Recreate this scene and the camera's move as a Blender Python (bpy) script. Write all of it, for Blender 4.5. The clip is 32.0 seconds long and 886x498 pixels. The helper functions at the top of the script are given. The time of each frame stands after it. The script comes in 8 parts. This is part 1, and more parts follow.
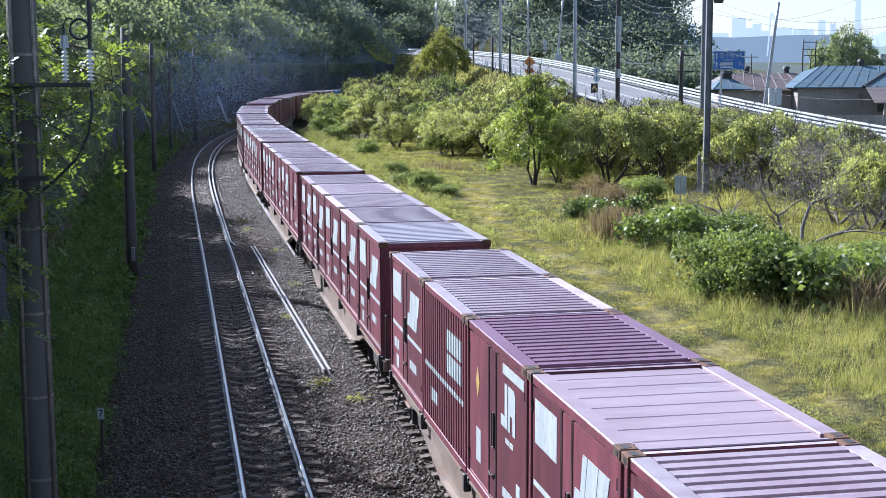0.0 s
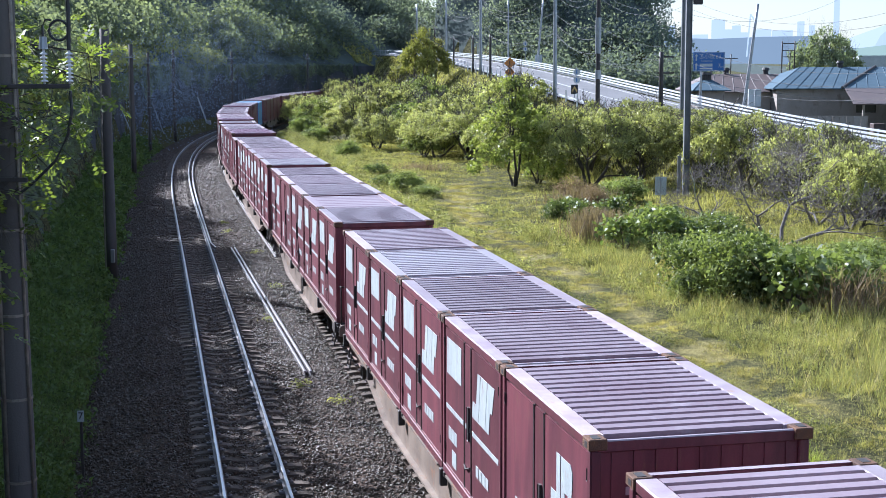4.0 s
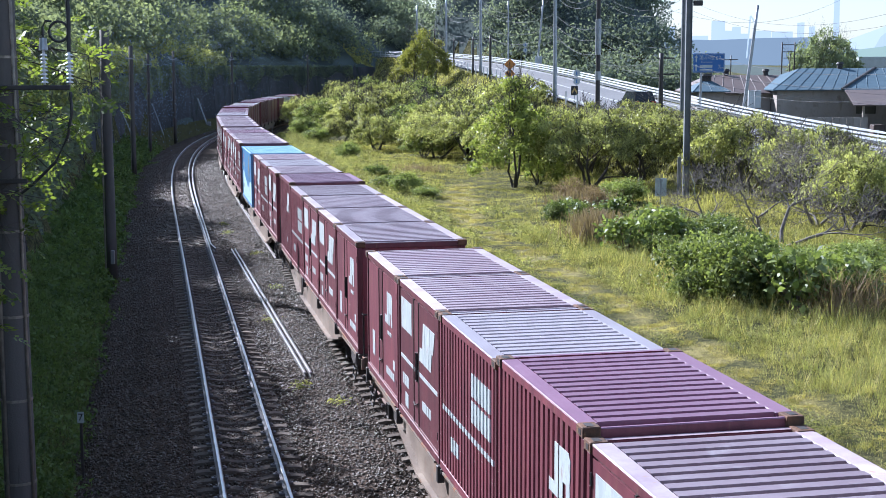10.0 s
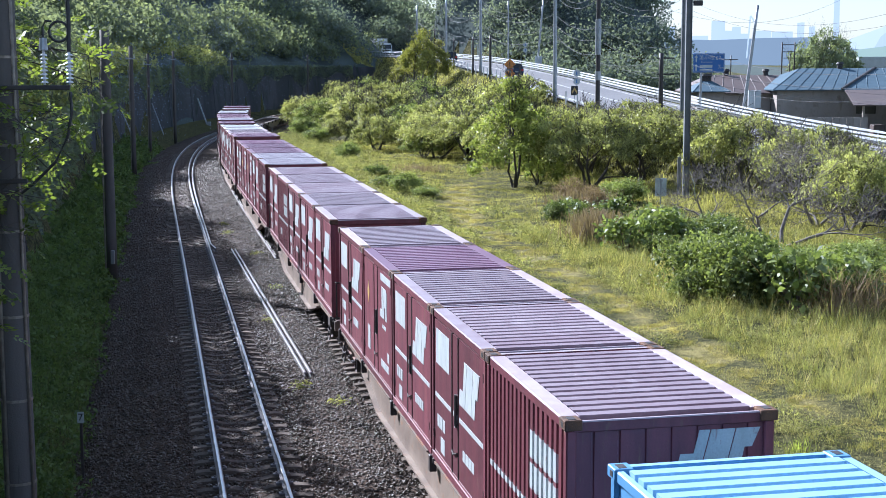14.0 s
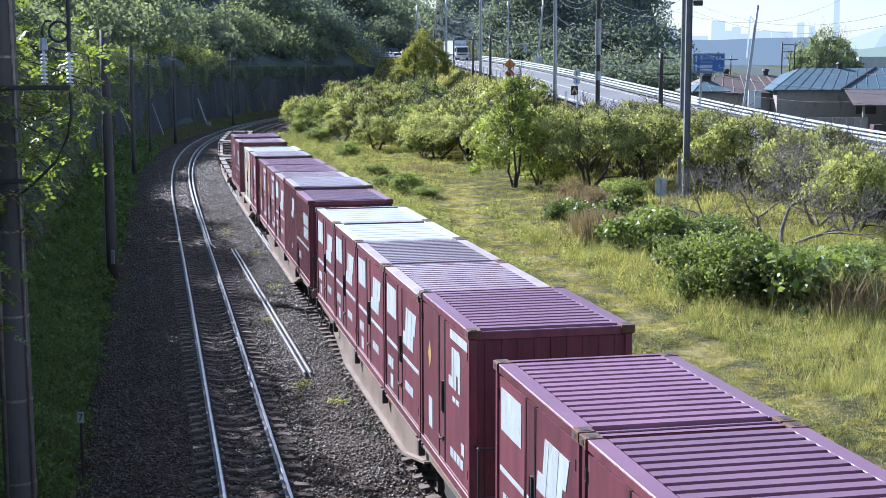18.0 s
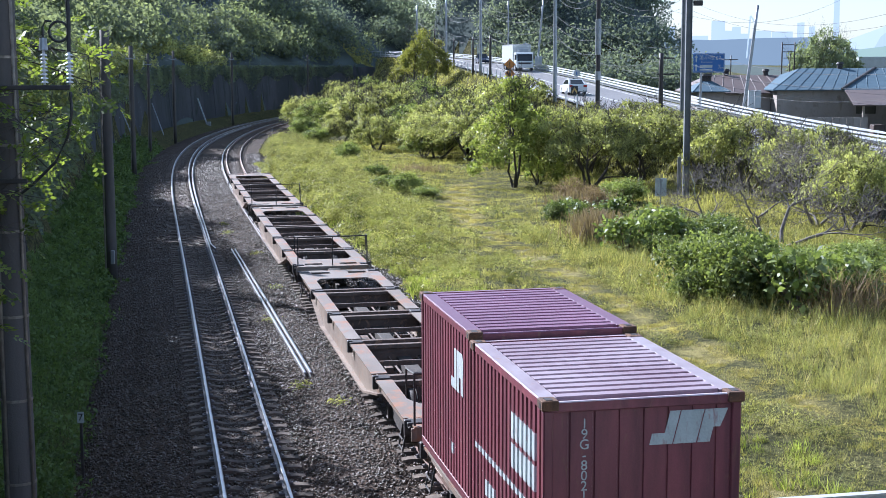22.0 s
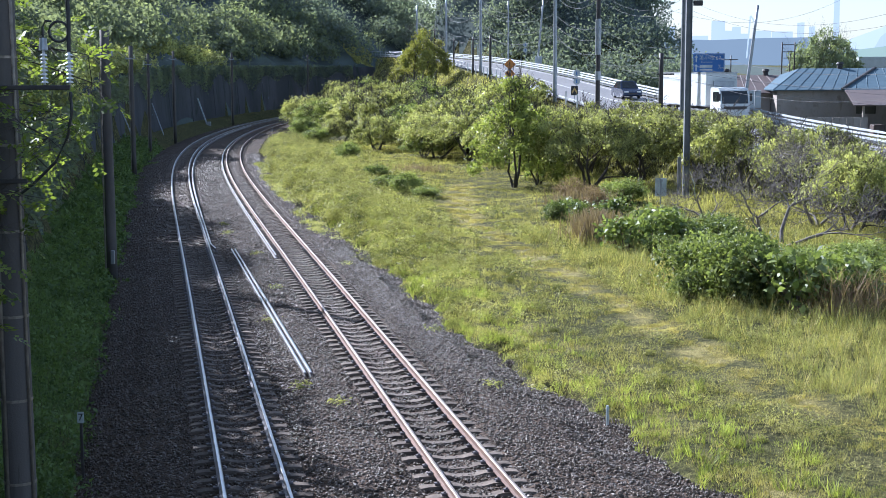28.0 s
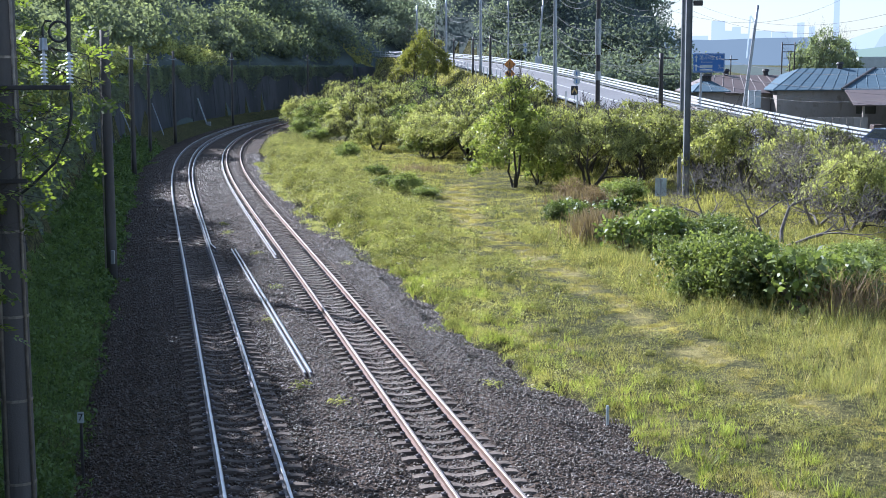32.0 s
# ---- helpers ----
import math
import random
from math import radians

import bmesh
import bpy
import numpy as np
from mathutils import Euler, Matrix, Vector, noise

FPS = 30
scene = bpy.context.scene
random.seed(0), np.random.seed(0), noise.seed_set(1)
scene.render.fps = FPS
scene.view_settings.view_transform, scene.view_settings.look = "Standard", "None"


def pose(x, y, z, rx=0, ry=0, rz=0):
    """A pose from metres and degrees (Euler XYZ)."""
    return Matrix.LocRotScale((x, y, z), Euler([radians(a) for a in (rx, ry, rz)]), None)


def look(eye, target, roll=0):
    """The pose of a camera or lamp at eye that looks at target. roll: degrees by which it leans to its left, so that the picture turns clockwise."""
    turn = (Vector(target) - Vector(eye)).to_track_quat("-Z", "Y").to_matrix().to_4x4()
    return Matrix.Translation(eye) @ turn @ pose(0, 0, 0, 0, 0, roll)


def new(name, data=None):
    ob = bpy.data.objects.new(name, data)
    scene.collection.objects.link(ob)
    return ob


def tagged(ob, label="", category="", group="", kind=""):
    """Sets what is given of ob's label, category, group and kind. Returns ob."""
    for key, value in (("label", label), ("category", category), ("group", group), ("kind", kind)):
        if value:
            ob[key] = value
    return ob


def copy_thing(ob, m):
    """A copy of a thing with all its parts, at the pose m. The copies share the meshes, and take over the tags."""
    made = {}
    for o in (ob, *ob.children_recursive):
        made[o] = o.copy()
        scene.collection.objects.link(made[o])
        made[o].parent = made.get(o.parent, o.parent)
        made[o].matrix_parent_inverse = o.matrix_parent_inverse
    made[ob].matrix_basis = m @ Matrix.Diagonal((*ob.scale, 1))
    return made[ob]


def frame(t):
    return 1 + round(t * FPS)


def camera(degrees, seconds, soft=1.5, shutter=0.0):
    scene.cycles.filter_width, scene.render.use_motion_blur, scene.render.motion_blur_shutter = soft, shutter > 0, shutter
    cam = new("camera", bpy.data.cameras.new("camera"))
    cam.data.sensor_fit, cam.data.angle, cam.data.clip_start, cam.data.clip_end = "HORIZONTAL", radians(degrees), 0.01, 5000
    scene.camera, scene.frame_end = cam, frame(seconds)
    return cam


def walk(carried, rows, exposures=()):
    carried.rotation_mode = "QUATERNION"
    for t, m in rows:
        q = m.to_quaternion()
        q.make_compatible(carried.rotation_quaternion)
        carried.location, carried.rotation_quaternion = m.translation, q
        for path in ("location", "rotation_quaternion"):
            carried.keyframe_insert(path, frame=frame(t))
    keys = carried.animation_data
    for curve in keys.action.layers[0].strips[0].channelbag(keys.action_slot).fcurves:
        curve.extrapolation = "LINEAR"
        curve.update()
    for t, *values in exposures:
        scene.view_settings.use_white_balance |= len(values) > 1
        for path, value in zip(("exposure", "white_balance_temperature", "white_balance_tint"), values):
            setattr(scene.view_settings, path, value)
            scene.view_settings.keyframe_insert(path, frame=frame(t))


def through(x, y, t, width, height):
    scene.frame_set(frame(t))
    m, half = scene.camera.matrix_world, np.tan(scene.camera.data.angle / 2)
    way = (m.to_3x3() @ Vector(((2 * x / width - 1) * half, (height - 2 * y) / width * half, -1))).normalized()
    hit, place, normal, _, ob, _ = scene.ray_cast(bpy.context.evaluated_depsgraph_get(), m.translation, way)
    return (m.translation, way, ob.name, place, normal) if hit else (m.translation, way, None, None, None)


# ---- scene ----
# ---- camera and its way ----
cam = camera(35.30, 32.0, soft=0.55)
EYE = (0.0, 0.0, 7.385)
TILT, LEAN = 7.500, -0.19


def aim(turn, nod):
    # turn: degrees to the right, nod: degrees upwards from the resting view
    return pose(EYE[0], EYE[1], EYE[2], 90 - TILT + nod, 0, -turn) @ pose(0, 0, 0, 0, 0, LEAN)


walk(cam, [(0.0, aim(-0.80, -0.10)), (0.3, aim(-0.81, -0.04)), (0.7, aim(-0.78, 0.03)), (1.0, aim(-0.66, 0.06)),
           (1.3, aim(-0.62, 0.0)), (1.5, aim(-0.60, -0.07)), (1.6, aim(-0.53, -0.08)), (1.8, aim(-0.2, -0.07)),
           (2.0, aim(0, -0.06)), (2.5, aim(-0.03, -0.06)), (3.0, aim(0, -0.06)), (3.5, aim(0, -0.06)),
           (5.0, aim(0, -0.01)), (6.0, aim(0, 0.0)), (20.0, aim(0, 0.0)), (32.0, aim(0, 0.0))], exposures=[(0.0, 1.42, 5400, 15), (32.0, 1.42, 5400, 15)])

# ---- daylight ----
SUN_AZ = math.atan2(-9.59, 9.48)   # from +y towards +x
SUN_EL = radians(33)
world = bpy.data.worlds.new("sky")
scene.world = world
world.use_nodes = True
_n = world.node_tree.nodes
_sky = _n.new("ShaderNodeTexSky")
_sky.sky_type = "NISHITA"
_sky.sun_disc = False
_sky.sun_elevation = SUN_EL
_sky.sun_rotation = SUN_AZ
_sky.air_density = 1.0
_sky.dust_density = 0.6
# clear sky seen through an even pale haze
_veil = _n.new("ShaderNodeMix")
_veil.data_type = "RGBA"
_veil.inputs["Factor"].default_value = 0.6
_veil.inputs["B"].default_value = (1.60, 1.86, 2.02, 1)
world.node_tree.links.new(_sky.outputs[0], _veil.inputs["A"])
_n["Background"].inputs[1].default_value = 0.105
world.node_tree.links.new(_veil.outputs["Result"], _n["Background"].inputs[0])
sun = new("sun", bpy.data.lights.new("sun", "SUN"))
sun.data.energy = 5.0
sun.data.angle = radians(0.6)
sun.data.color = (1.0, 0.95, 0.88)
_sd = Vector((math.sin(SUN_AZ) * math.cos(SUN_EL), math.cos(SUN_AZ) * math.cos(SUN_EL), math.sin(SUN_EL)))
sun.matrix_world = look(_sd * 300, (0, 0, 0))

# ---- the railway line: a curve with its own distance s and sideways offset ----
KNOTS = [0, 25, 50, 75, 100, 130, 160, 200, 225, 250]
BENDS = [0.0001, -0.0002, 0.0005, 0.0018, 0.0028, 0.0026, 0.0031, 0.0036, 0.0034, 0.0]
S_STEP = 0.5
S_ALL = np.arange(-540, 600, S_STEP)
_k = np.interp(S_ALL, KNOTS, BENDS, left=0.0)
_i0 = int(np.argmin(abs(S_ALL)))
TH = np.concatenate([[0], np.cumsum((_k[1:] + _k[:-1]) / 2 * S_STEP)])
TH = TH - TH[_i0] - 0.2048
_dx, _dy = np.sin(TH), np.cos(TH)
PX = np.concatenate([[0], np.cumsum((_dx[1:] + _dx[:-1]) / 2 * S_STEP)])
PY = np.concatenate([[0], np.cumsum((_dy[1:] + _dy[:-1]) / 2 * S_STEP)])
PX, PY = PX - PX[_i0] - 0.2527, PY - PY[_i0] + 28.504
TWO = -3.95    # sideways place of the second track


def stone_edge(s):
    # where the ballast ends on the meadow side
    return np.interp(s, [-24, -15, 0, 9, 34, 46, 100], [5.0, 4.7, 4.2, 3.0, 3.0, 2.5, 2.6]) + 0.22 * np.sin(s * 0.9) + 0.14 * np.sin(s * 2.3 + 1) + 0.10 * np.sin(s * 5.1)


def ballast_lat(s, lat):
    # spreads or squeezes the outer shoulder up to that edge
    return np.where(lat > 1.6, 1.6 + (lat - 1.6) * (stone_edge(s) + 0.45 - 1.6) / 3.4, lat)


def on_line(s, lat=0.0, z=0.0):
    x, y, h = (float(np.interp(s, S_ALL, a)) for a in (PX, PY, TH))
    return Vector((x + lat * math.cos(h), y - lat * math.sin(h), z))


def heading(s):
    return float(np.interp(s, S_ALL, TH))


def line_pose(s, lat=0.0, z=0.0):
    # local y runs along the line, away from the camera
    p = on_line(s, lat, z)
    return Matrix.Translation(p) @ Matrix.Rotation(-heading(s), 4, "Z")


def strip(name, s_list, profile, mat, kind="structure", wob=None):
    """A ribbon along the line: profile is a list of (lat, z)."""
    vs, fs, n = [], [], len(profile)
    for s in s_list:
        for j, (lat, z) in enumerate(profile):
            d = wob(s, lat) if wob else (0, 0)
            vs.append(on_line(s, lat + d[0], z + d[1]))
    for i in range(len(s_list) - 1):
        for j in range(n - 1):
            a = i * n + j
            fs.append((a, a + 1, a + n + 1, a + n))
    return mesh_ob(name, vs, fs, mat)


def mesh_ob(name, vs, fs, mat, parent=None, smooth=False):
    me = bpy.data.meshes.new(name)
    me.from_pydata([tuple(v) for v in vs], [], fs)
    me.update()
    if mat:
        me.materials.append(mat)
    if smooth:
        me.polygons.foreach_set("use_smooth", [True] * len(me.polygons))
    ob = new(name, me)
    if parent:
        ob.parent = parent
    return ob

# ---- materials ----
def shader(name):
    m = bpy.data.materials.new(name)
    m.use_nodes = True
    return m, m.node_tree.nodes, m.node_tree.links, m.node_tree.nodes["Principled BSDF"]


def ramp_mix(nodes, links, fac, a, b):
    n = nodes.new("ShaderNodeMix")
    n.data_type = "RGBA"
    links.new(fac, n.inputs["Factor"])
    for sock, v in ((n.inputs["A"], a), (n.inputs["B"], b)):
        if isinstance(v, tuple):
            sock.default_value = (*v, 1) if len(v) == 3 else v
        else:
            links.new(v, sock)
    return n.outputs["Result"]


def tex(nodes, links, scale, detail=4.0, rough=0.6, coord=None, dist=0.0, stretch=None):
    n = nodes.new("ShaderNodeTexNoise")
    n.inputs["Scale"].default_value = scale
    n.inputs["Detail"].default_value = detail
    n.inputs["Roughness"].default_value = rough
    n.inputs["Distortion"].default_value = dist
    if coord is not None:
        if stretch:
            mp = nodes.new("ShaderNodeMapping")
            mp.inputs["Scale"].default_value = stretch
            links.new(coord, mp.inputs["Vector"])
            coord = mp.outputs[0]
        links.new(coord, n.inputs["Vector"])
    return n.outputs["Fac"]


def steps(nodes, links, fac, lo, hi):
    n = nodes.new("ShaderNodeMapRange")
    n.inputs["From Min"].default_value, n.inputs["From Max"].default_value = lo, hi
    links.new(fac, n.inputs["Value"])
    return n.outputs[0]


def paint(name, base, second, wear=None, rough=0.5, metal=0.0, scale=1.5, fine=30.0, bump=0.15, worn=(0.62, 0.72),
          varied=0.0, world=False, streak=None, spec=0.5):
    """Two tones at a large scale, grain at a fine one, and worn spots of a third colour."""
    m, nodes, links, b = shader(name)
    if world:
        c = nodes.new("ShaderNodeNewGeometry").outputs["Position"]
    else:
        tc = nodes.new("ShaderNodeTexCoord").outputs["Object"]
        oi = nodes.new("ShaderNodeObjectInfo")
        add = nodes.new("ShaderNodeVectorMath")
        add.operation = "MULTIPLY_ADD"
        links.new(oi.outputs["Random"], add.inputs[0])
        add.inputs[1].default_value = (37.0, 91.0, 53.0)
        links.new(tc, add.inputs[2])
        c = add.outputs[0]
    big = steps(nodes, links, tex(nodes, links, scale, 5, 0.6, c, 0.3, streak), 0.35, 0.65)
    small = steps(nodes, links, tex(nodes, links, fine, 3, 0.6, c), 0.3, 0.7)
    col = ramp_mix(nodes, links, big, base, second)
    dark = nodes.new("ShaderNodeMix")
    dark.data_type, dark.blend_type = "RGBA", "MULTIPLY"
    dark.inputs["Factor"].default_value = 0.35
    links.new(col, dark.inputs["A"])
    links.new(ramp_mix(nodes, links, small, (0.55, 0.55, 0.55), (1, 1, 1)), dark.inputs["B"])
    col = dark.outputs["Result"]
    if wear:
        w = steps(nodes, links, tex(nodes, links, scale * 3.1, 6, 0.7, c, 0.6, streak), worn[0], worn[1])
        col = ramp_mix(nodes, links, w, col, wear)
    if varied:
        oi2 = nodes.new("ShaderNodeObjectInfo")
        hs = nodes.new("ShaderNodeHueSaturation")
        v = nodes.new("ShaderNodeMapRange")
        v.inputs["To Min"].default_value, v.inputs["To Max"].default_value = 1 - varied, 1 + varied
        links.new(oi2.outputs["Random"], v.inputs["Value"])
        links.new(v.outputs[0], hs.inputs["Value"])
        links.new(col, hs.inputs["Color"])
        col = hs.outputs[0]
    links.new(col, b.inputs["Base Color"])
    b.inputs["Roughness"].default_value = rough
    rr = steps(nodes, links, small, -1.5, 2.5)
    rm = nodes.new("ShaderNodeMath")
    rm.operation = "MULTIPLY_ADD"
    links.new(rr, rm.inputs[0])
    rm.inputs[1].default_value, rm.inputs[2].default_value = rough * 0.8, rough * 0.6
    links.new(rm.outputs[0], b.inputs["Roughness"])
    b.inputs["Metallic"].default_value = metal
    b.inputs["Specular IOR Level"].default_value = spec
    if bump:
        bp = nodes.new("ShaderNodeBump")
        bp.inputs["Strength"].default_value = bump
        bp.inputs["Distance"].default_value = 0.02
        links.new(small, bp.inputs["Height"])
        links.new(bp.outputs[0], b.inputs["Normal"])
    return m


def foliage(name, dark, light, through=0.35, rough=0.5, patchy=0.0, mottle=0.55, gloss=0.22):
    """Leaves: each piece has its own shade between two greens; light passes through."""
    m, nodes, links, b = shader(name)
    g = nodes.new("ShaderNodeNewGeometry")
    oi = nodes.new("ShaderNodeObjectInfo")
    n = tex(nodes, links, 0.35, 3, 0.6, g.outputs["Position"])
    mix = nodes.new("ShaderNodeMath")
    mix.operation = "MULTIPLY_ADD"
    links.new(g.outputs["Random Per Island"], mix.inputs[0])
    mix.inputs[1].default_value = mottle
    links.new(steps(nodes, links, n, 0.25, 1.25), mix.inputs[2])
    if patchy:
        near = nodes.new("ShaderNodeMath")
        near.operation = "MULTIPLY_ADD"
        links.new(steps(nodes, links, tex(nodes, links, patchy, 3, 0.65, g.outputs["Position"]), 0.36, 0.64), near.inputs[0])
        near.inputs[1].default_value, near.inputs[2].default_value = 0.75, -0.42
        both = nodes.new("ShaderNodeMath")
        both.operation = "ADD"
        both.use_clamp = True
        links.new(near.outputs[0], both.inputs[0])
        links.new(mix.outputs[0], both.inputs[1])
        mix = both
    col = ramp_mix(nodes, links, mix.outputs[0], dark, light)
    hs = nodes.new("ShaderNodeHueSaturation")
    v = nodes.new("ShaderNodeMapRange")
    v.inputs["To Min"].default_value, v.inputs["To Max"].default_value = 0.85, 1.15
    links.new(oi.outputs["Random"], v.inputs["Value"])
    links.new(v.outputs[0], hs.inputs["Value"])
    links.new(col, hs.inputs["Color"])
    links.new(hs.outputs[0], b.inputs["Base Color"])
    b.inputs["Roughness"].default_value = rough
    b.inputs["Specular IOR Level"].default_value = gloss
    t = nodes.new("ShaderNodeBsdfTranslucent")
    tint = nodes.new("ShaderNodeMix")
    tint.data_type, tint.blend_type = "RGBA", "MULTIPLY"
    tint.inputs["Factor"].default_value = 1.0
    links.new(hs.outputs[0], tint.inputs["A"])
    tint.inputs["B"].default_value = (1.35, 1.4, 0.65, 1)
    links.new(tint.outputs["Result"], t.inputs["Color"])
    ms = nodes.new("ShaderNodeMixShader")
    ms.inputs[0].default_value = through
    links.new(b.outputs[0], ms.inputs[1])
    links.new(t.outputs[0], ms.inputs[2])
    links.new(ms.outputs[0], nodes["Material Output"].inputs[0])
    return m


RED = paint("container_red", (0.178, 0.052, 0.066), (0.108, 0.034, 0.046), (0.155, 0.080, 0.058), 0.48, scale=1.6, fine=45, bump=0.05, worn=(0.57, 0.72), varied=0.28, streak=(2.4, 2.4, 0.4), spec=0.4)
# faded red paint, lightened to lavender so the colour also holds sky glare
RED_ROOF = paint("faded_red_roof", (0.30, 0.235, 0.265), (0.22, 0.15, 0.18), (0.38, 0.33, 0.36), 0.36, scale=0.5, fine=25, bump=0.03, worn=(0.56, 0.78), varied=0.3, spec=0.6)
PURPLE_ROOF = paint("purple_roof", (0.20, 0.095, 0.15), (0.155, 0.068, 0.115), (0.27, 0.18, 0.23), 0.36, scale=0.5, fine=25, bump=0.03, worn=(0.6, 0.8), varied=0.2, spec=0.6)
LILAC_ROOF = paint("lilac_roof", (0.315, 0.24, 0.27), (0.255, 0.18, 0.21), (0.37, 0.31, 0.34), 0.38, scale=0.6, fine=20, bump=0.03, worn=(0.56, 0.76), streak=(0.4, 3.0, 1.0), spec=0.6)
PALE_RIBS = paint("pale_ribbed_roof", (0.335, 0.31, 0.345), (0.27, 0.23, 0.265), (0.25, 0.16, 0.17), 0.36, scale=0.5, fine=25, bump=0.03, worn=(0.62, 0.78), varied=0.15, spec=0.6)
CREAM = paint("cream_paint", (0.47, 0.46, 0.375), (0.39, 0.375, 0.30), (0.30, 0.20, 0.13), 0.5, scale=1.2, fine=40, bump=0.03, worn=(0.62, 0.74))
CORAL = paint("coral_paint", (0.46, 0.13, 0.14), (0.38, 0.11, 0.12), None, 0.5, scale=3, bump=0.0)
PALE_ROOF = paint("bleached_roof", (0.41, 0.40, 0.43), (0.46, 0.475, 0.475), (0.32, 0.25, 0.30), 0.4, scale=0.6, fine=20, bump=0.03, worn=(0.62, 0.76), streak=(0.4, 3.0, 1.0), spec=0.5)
# weathered edge paint, likewise lightened for glare
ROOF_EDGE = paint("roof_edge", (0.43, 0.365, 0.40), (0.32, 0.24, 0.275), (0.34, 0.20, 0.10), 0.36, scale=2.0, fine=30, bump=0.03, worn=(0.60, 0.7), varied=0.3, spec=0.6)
RUST = paint("rust", (0.15, 0.07, 0.035), (0.07, 0.038, 0.025), (0.32, 0.20, 0.07), 0.85, scale=6, fine=60, bump=0.3)
WHITE = paint("white_marking", (0.47, 0.52, 0.525), (0.37, 0.415, 0.42), (0.28, 0.19, 0.19), 0.55, scale=2.2, fine=40, bump=0.03, worn=(0.56, 0.70), streak=(2, 2, 0.6), spec=0.35)
DARK = paint("dark_steel", (0.030, 0.026, 0.027), (0.05, 0.042, 0.04), (0.09, 0.05, 0.03), 0.6, scale=4, fine=40, bump=0.1)
BLUE = paint("blue_paint", (0.12, 0.29, 0.52), (0.10, 0.26, 0.47), (0.12, 0.30, 0.55), 0.36, scale=1.0, fine=40, bump=0.03, worn=(0.68, 0.8))
BLUE_ROOF = paint("blue_roof", (0.30, 0.50, 0.68), (0.24, 0.43, 0.61), (0.3, 0.45, 0.6), 0.36, scale=1.0, fine=30, bump=0.03)
PALE_BLUE = paint("pale_blue_paint", (0.50, 0.68, 0.76), (0.46, 0.64, 0.73), (0.40, 0.52, 0.56), 0.4, scale=1.0, fine=40, bump=0.03, worn=(0.7, 0.8))
OCHRE = paint("ochre_paint", (0.55, 0.36, 0.08), (0.42, 0.30, 0.14), None, 0.45, scale=5, bump=0.0)
DECK = paint("weathered_deck", (0.225, 0.192, 0.165), (0.155, 0.122, 0.098), (0.27, 0.125, 0.065), 0.6, scale=0.45, fine=30, bump=0.1, worn=(0.50, 0.63))
RUSTY_BEAM = paint("rusty_beam", (0.12, 0.085, 0.068), (0.075, 0.052, 0.042), (0.24, 0.14, 0.09), 0.7, scale=2.0, fine=40, bump=0.15, worn=(0.55, 0.66))
SILL = paint("dirty_grey_sill", (0.26, 0.205, 0.16), (0.16, 0.12, 0.095), (0.22, 0.12, 0.07), 0.6, scale=1.2, fine=30, bump=0.1, worn=(0.56, 0.68))
UNDER = paint("underframe_dirt", (0.035, 0.030, 0.028), (0.06, 0.048, 0.04), (0.09, 0.06, 0.04), 0.8, scale=4, fine=40, bump=0.2)
STEEL = paint("polished_rail", (0.56, 0.55, 0.54), (0.46, 0.44, 0.43), None, 0.30, 1.0, scale=1.0, fine=60, bump=0.02, streak=(6, 0.3, 1))
RAIL_RUST = paint("rail_side", (0.17, 0.10, 0.072), (0.11, 0.062, 0.045), (0.26, 0.165, 0.12), 0.75, scale=2, fine=60, bump=0.1, world=True)
WORN_TOP = paint("dull_rail_top", (0.42, 0.35, 0.31), (0.30, 0.23, 0.19), (0.55, 0.50, 0.47), 0.42, 0.7, scale=0.8, fine=60, bump=0.02, world=True)
RAIL_GREY = paint("rail_side_grey", (0.16, 0.15, 0.16), (0.12, 0.10, 0.10), (0.22, 0.20, 0.20), 0.55, scale=2, fine=60, bump=0.1, world=True)
SLEEPER = paint("sleeper_concrete", (0.165, 0.135, 0.112), (0.10, 0.082, 0.070), (0.27, 0.225, 0.185), 0.9, scale=3, fine=60, bump=0.3, worn=(0.60, 0.73), varied=0.3, spec=0.15)
def crushed_stone():
    m, nodes, links, b = shader("ballast_base")
    p = nodes.new("ShaderNodeNewGeometry").outputs["Position"]
    v = nodes.new("ShaderNodeTexVoronoi")
    v.inputs["Scale"].default_value = 15.0
    links.new(p, v.inputs["Vector"])
    sep = nodes.new("ShaderNodeSeparateColor")
    links.new(v.outputs["Color"], sep.inputs[0])
    patch_ = steps(nodes, links, tex(nodes, links, 0.5, 5, 0.6, p), 0.3, 0.7)
    col = ramp_mix(nodes, links, sep.outputs[0], (0.009, 0.006, 0.004), (0.088, 0.062, 0.045))
    col = ramp_mix(nodes, links, steps(nodes, links, sep.outputs[1], 0.9, 0.97), col, (0.17, 0.155, 0.145))
    dark = nodes.new("ShaderNodeMix")
    dark.data_type, dark.blend_type = "RGBA", "MULTIPLY"
    dark.inputs["Factor"].default_value = 1.0
    links.new(col, dark.inputs["A"])
    links.new(ramp_mix(nodes, links, patch_, (0.75, 0.72, 0.70), (1.1, 1.08, 1.06)), dark.inputs["B"])
    links.new(dark.outputs["Result"], b.inputs["Base Color"])
    b.inputs["Roughness"].default_value = 0.85
    b.inputs["Specular IOR Level"].default_value = 0.15
    bp = nodes.new("ShaderNodeBump")
    bp.inputs["Strength"].default_value, bp.inputs["Distance"].default_value = 1.0, 0.05
    bp.invert = True
    links.new(v.outputs["Distance"], bp.inputs["Height"])
    links.new(bp.outputs[0], b.inputs["Normal"])
    return m


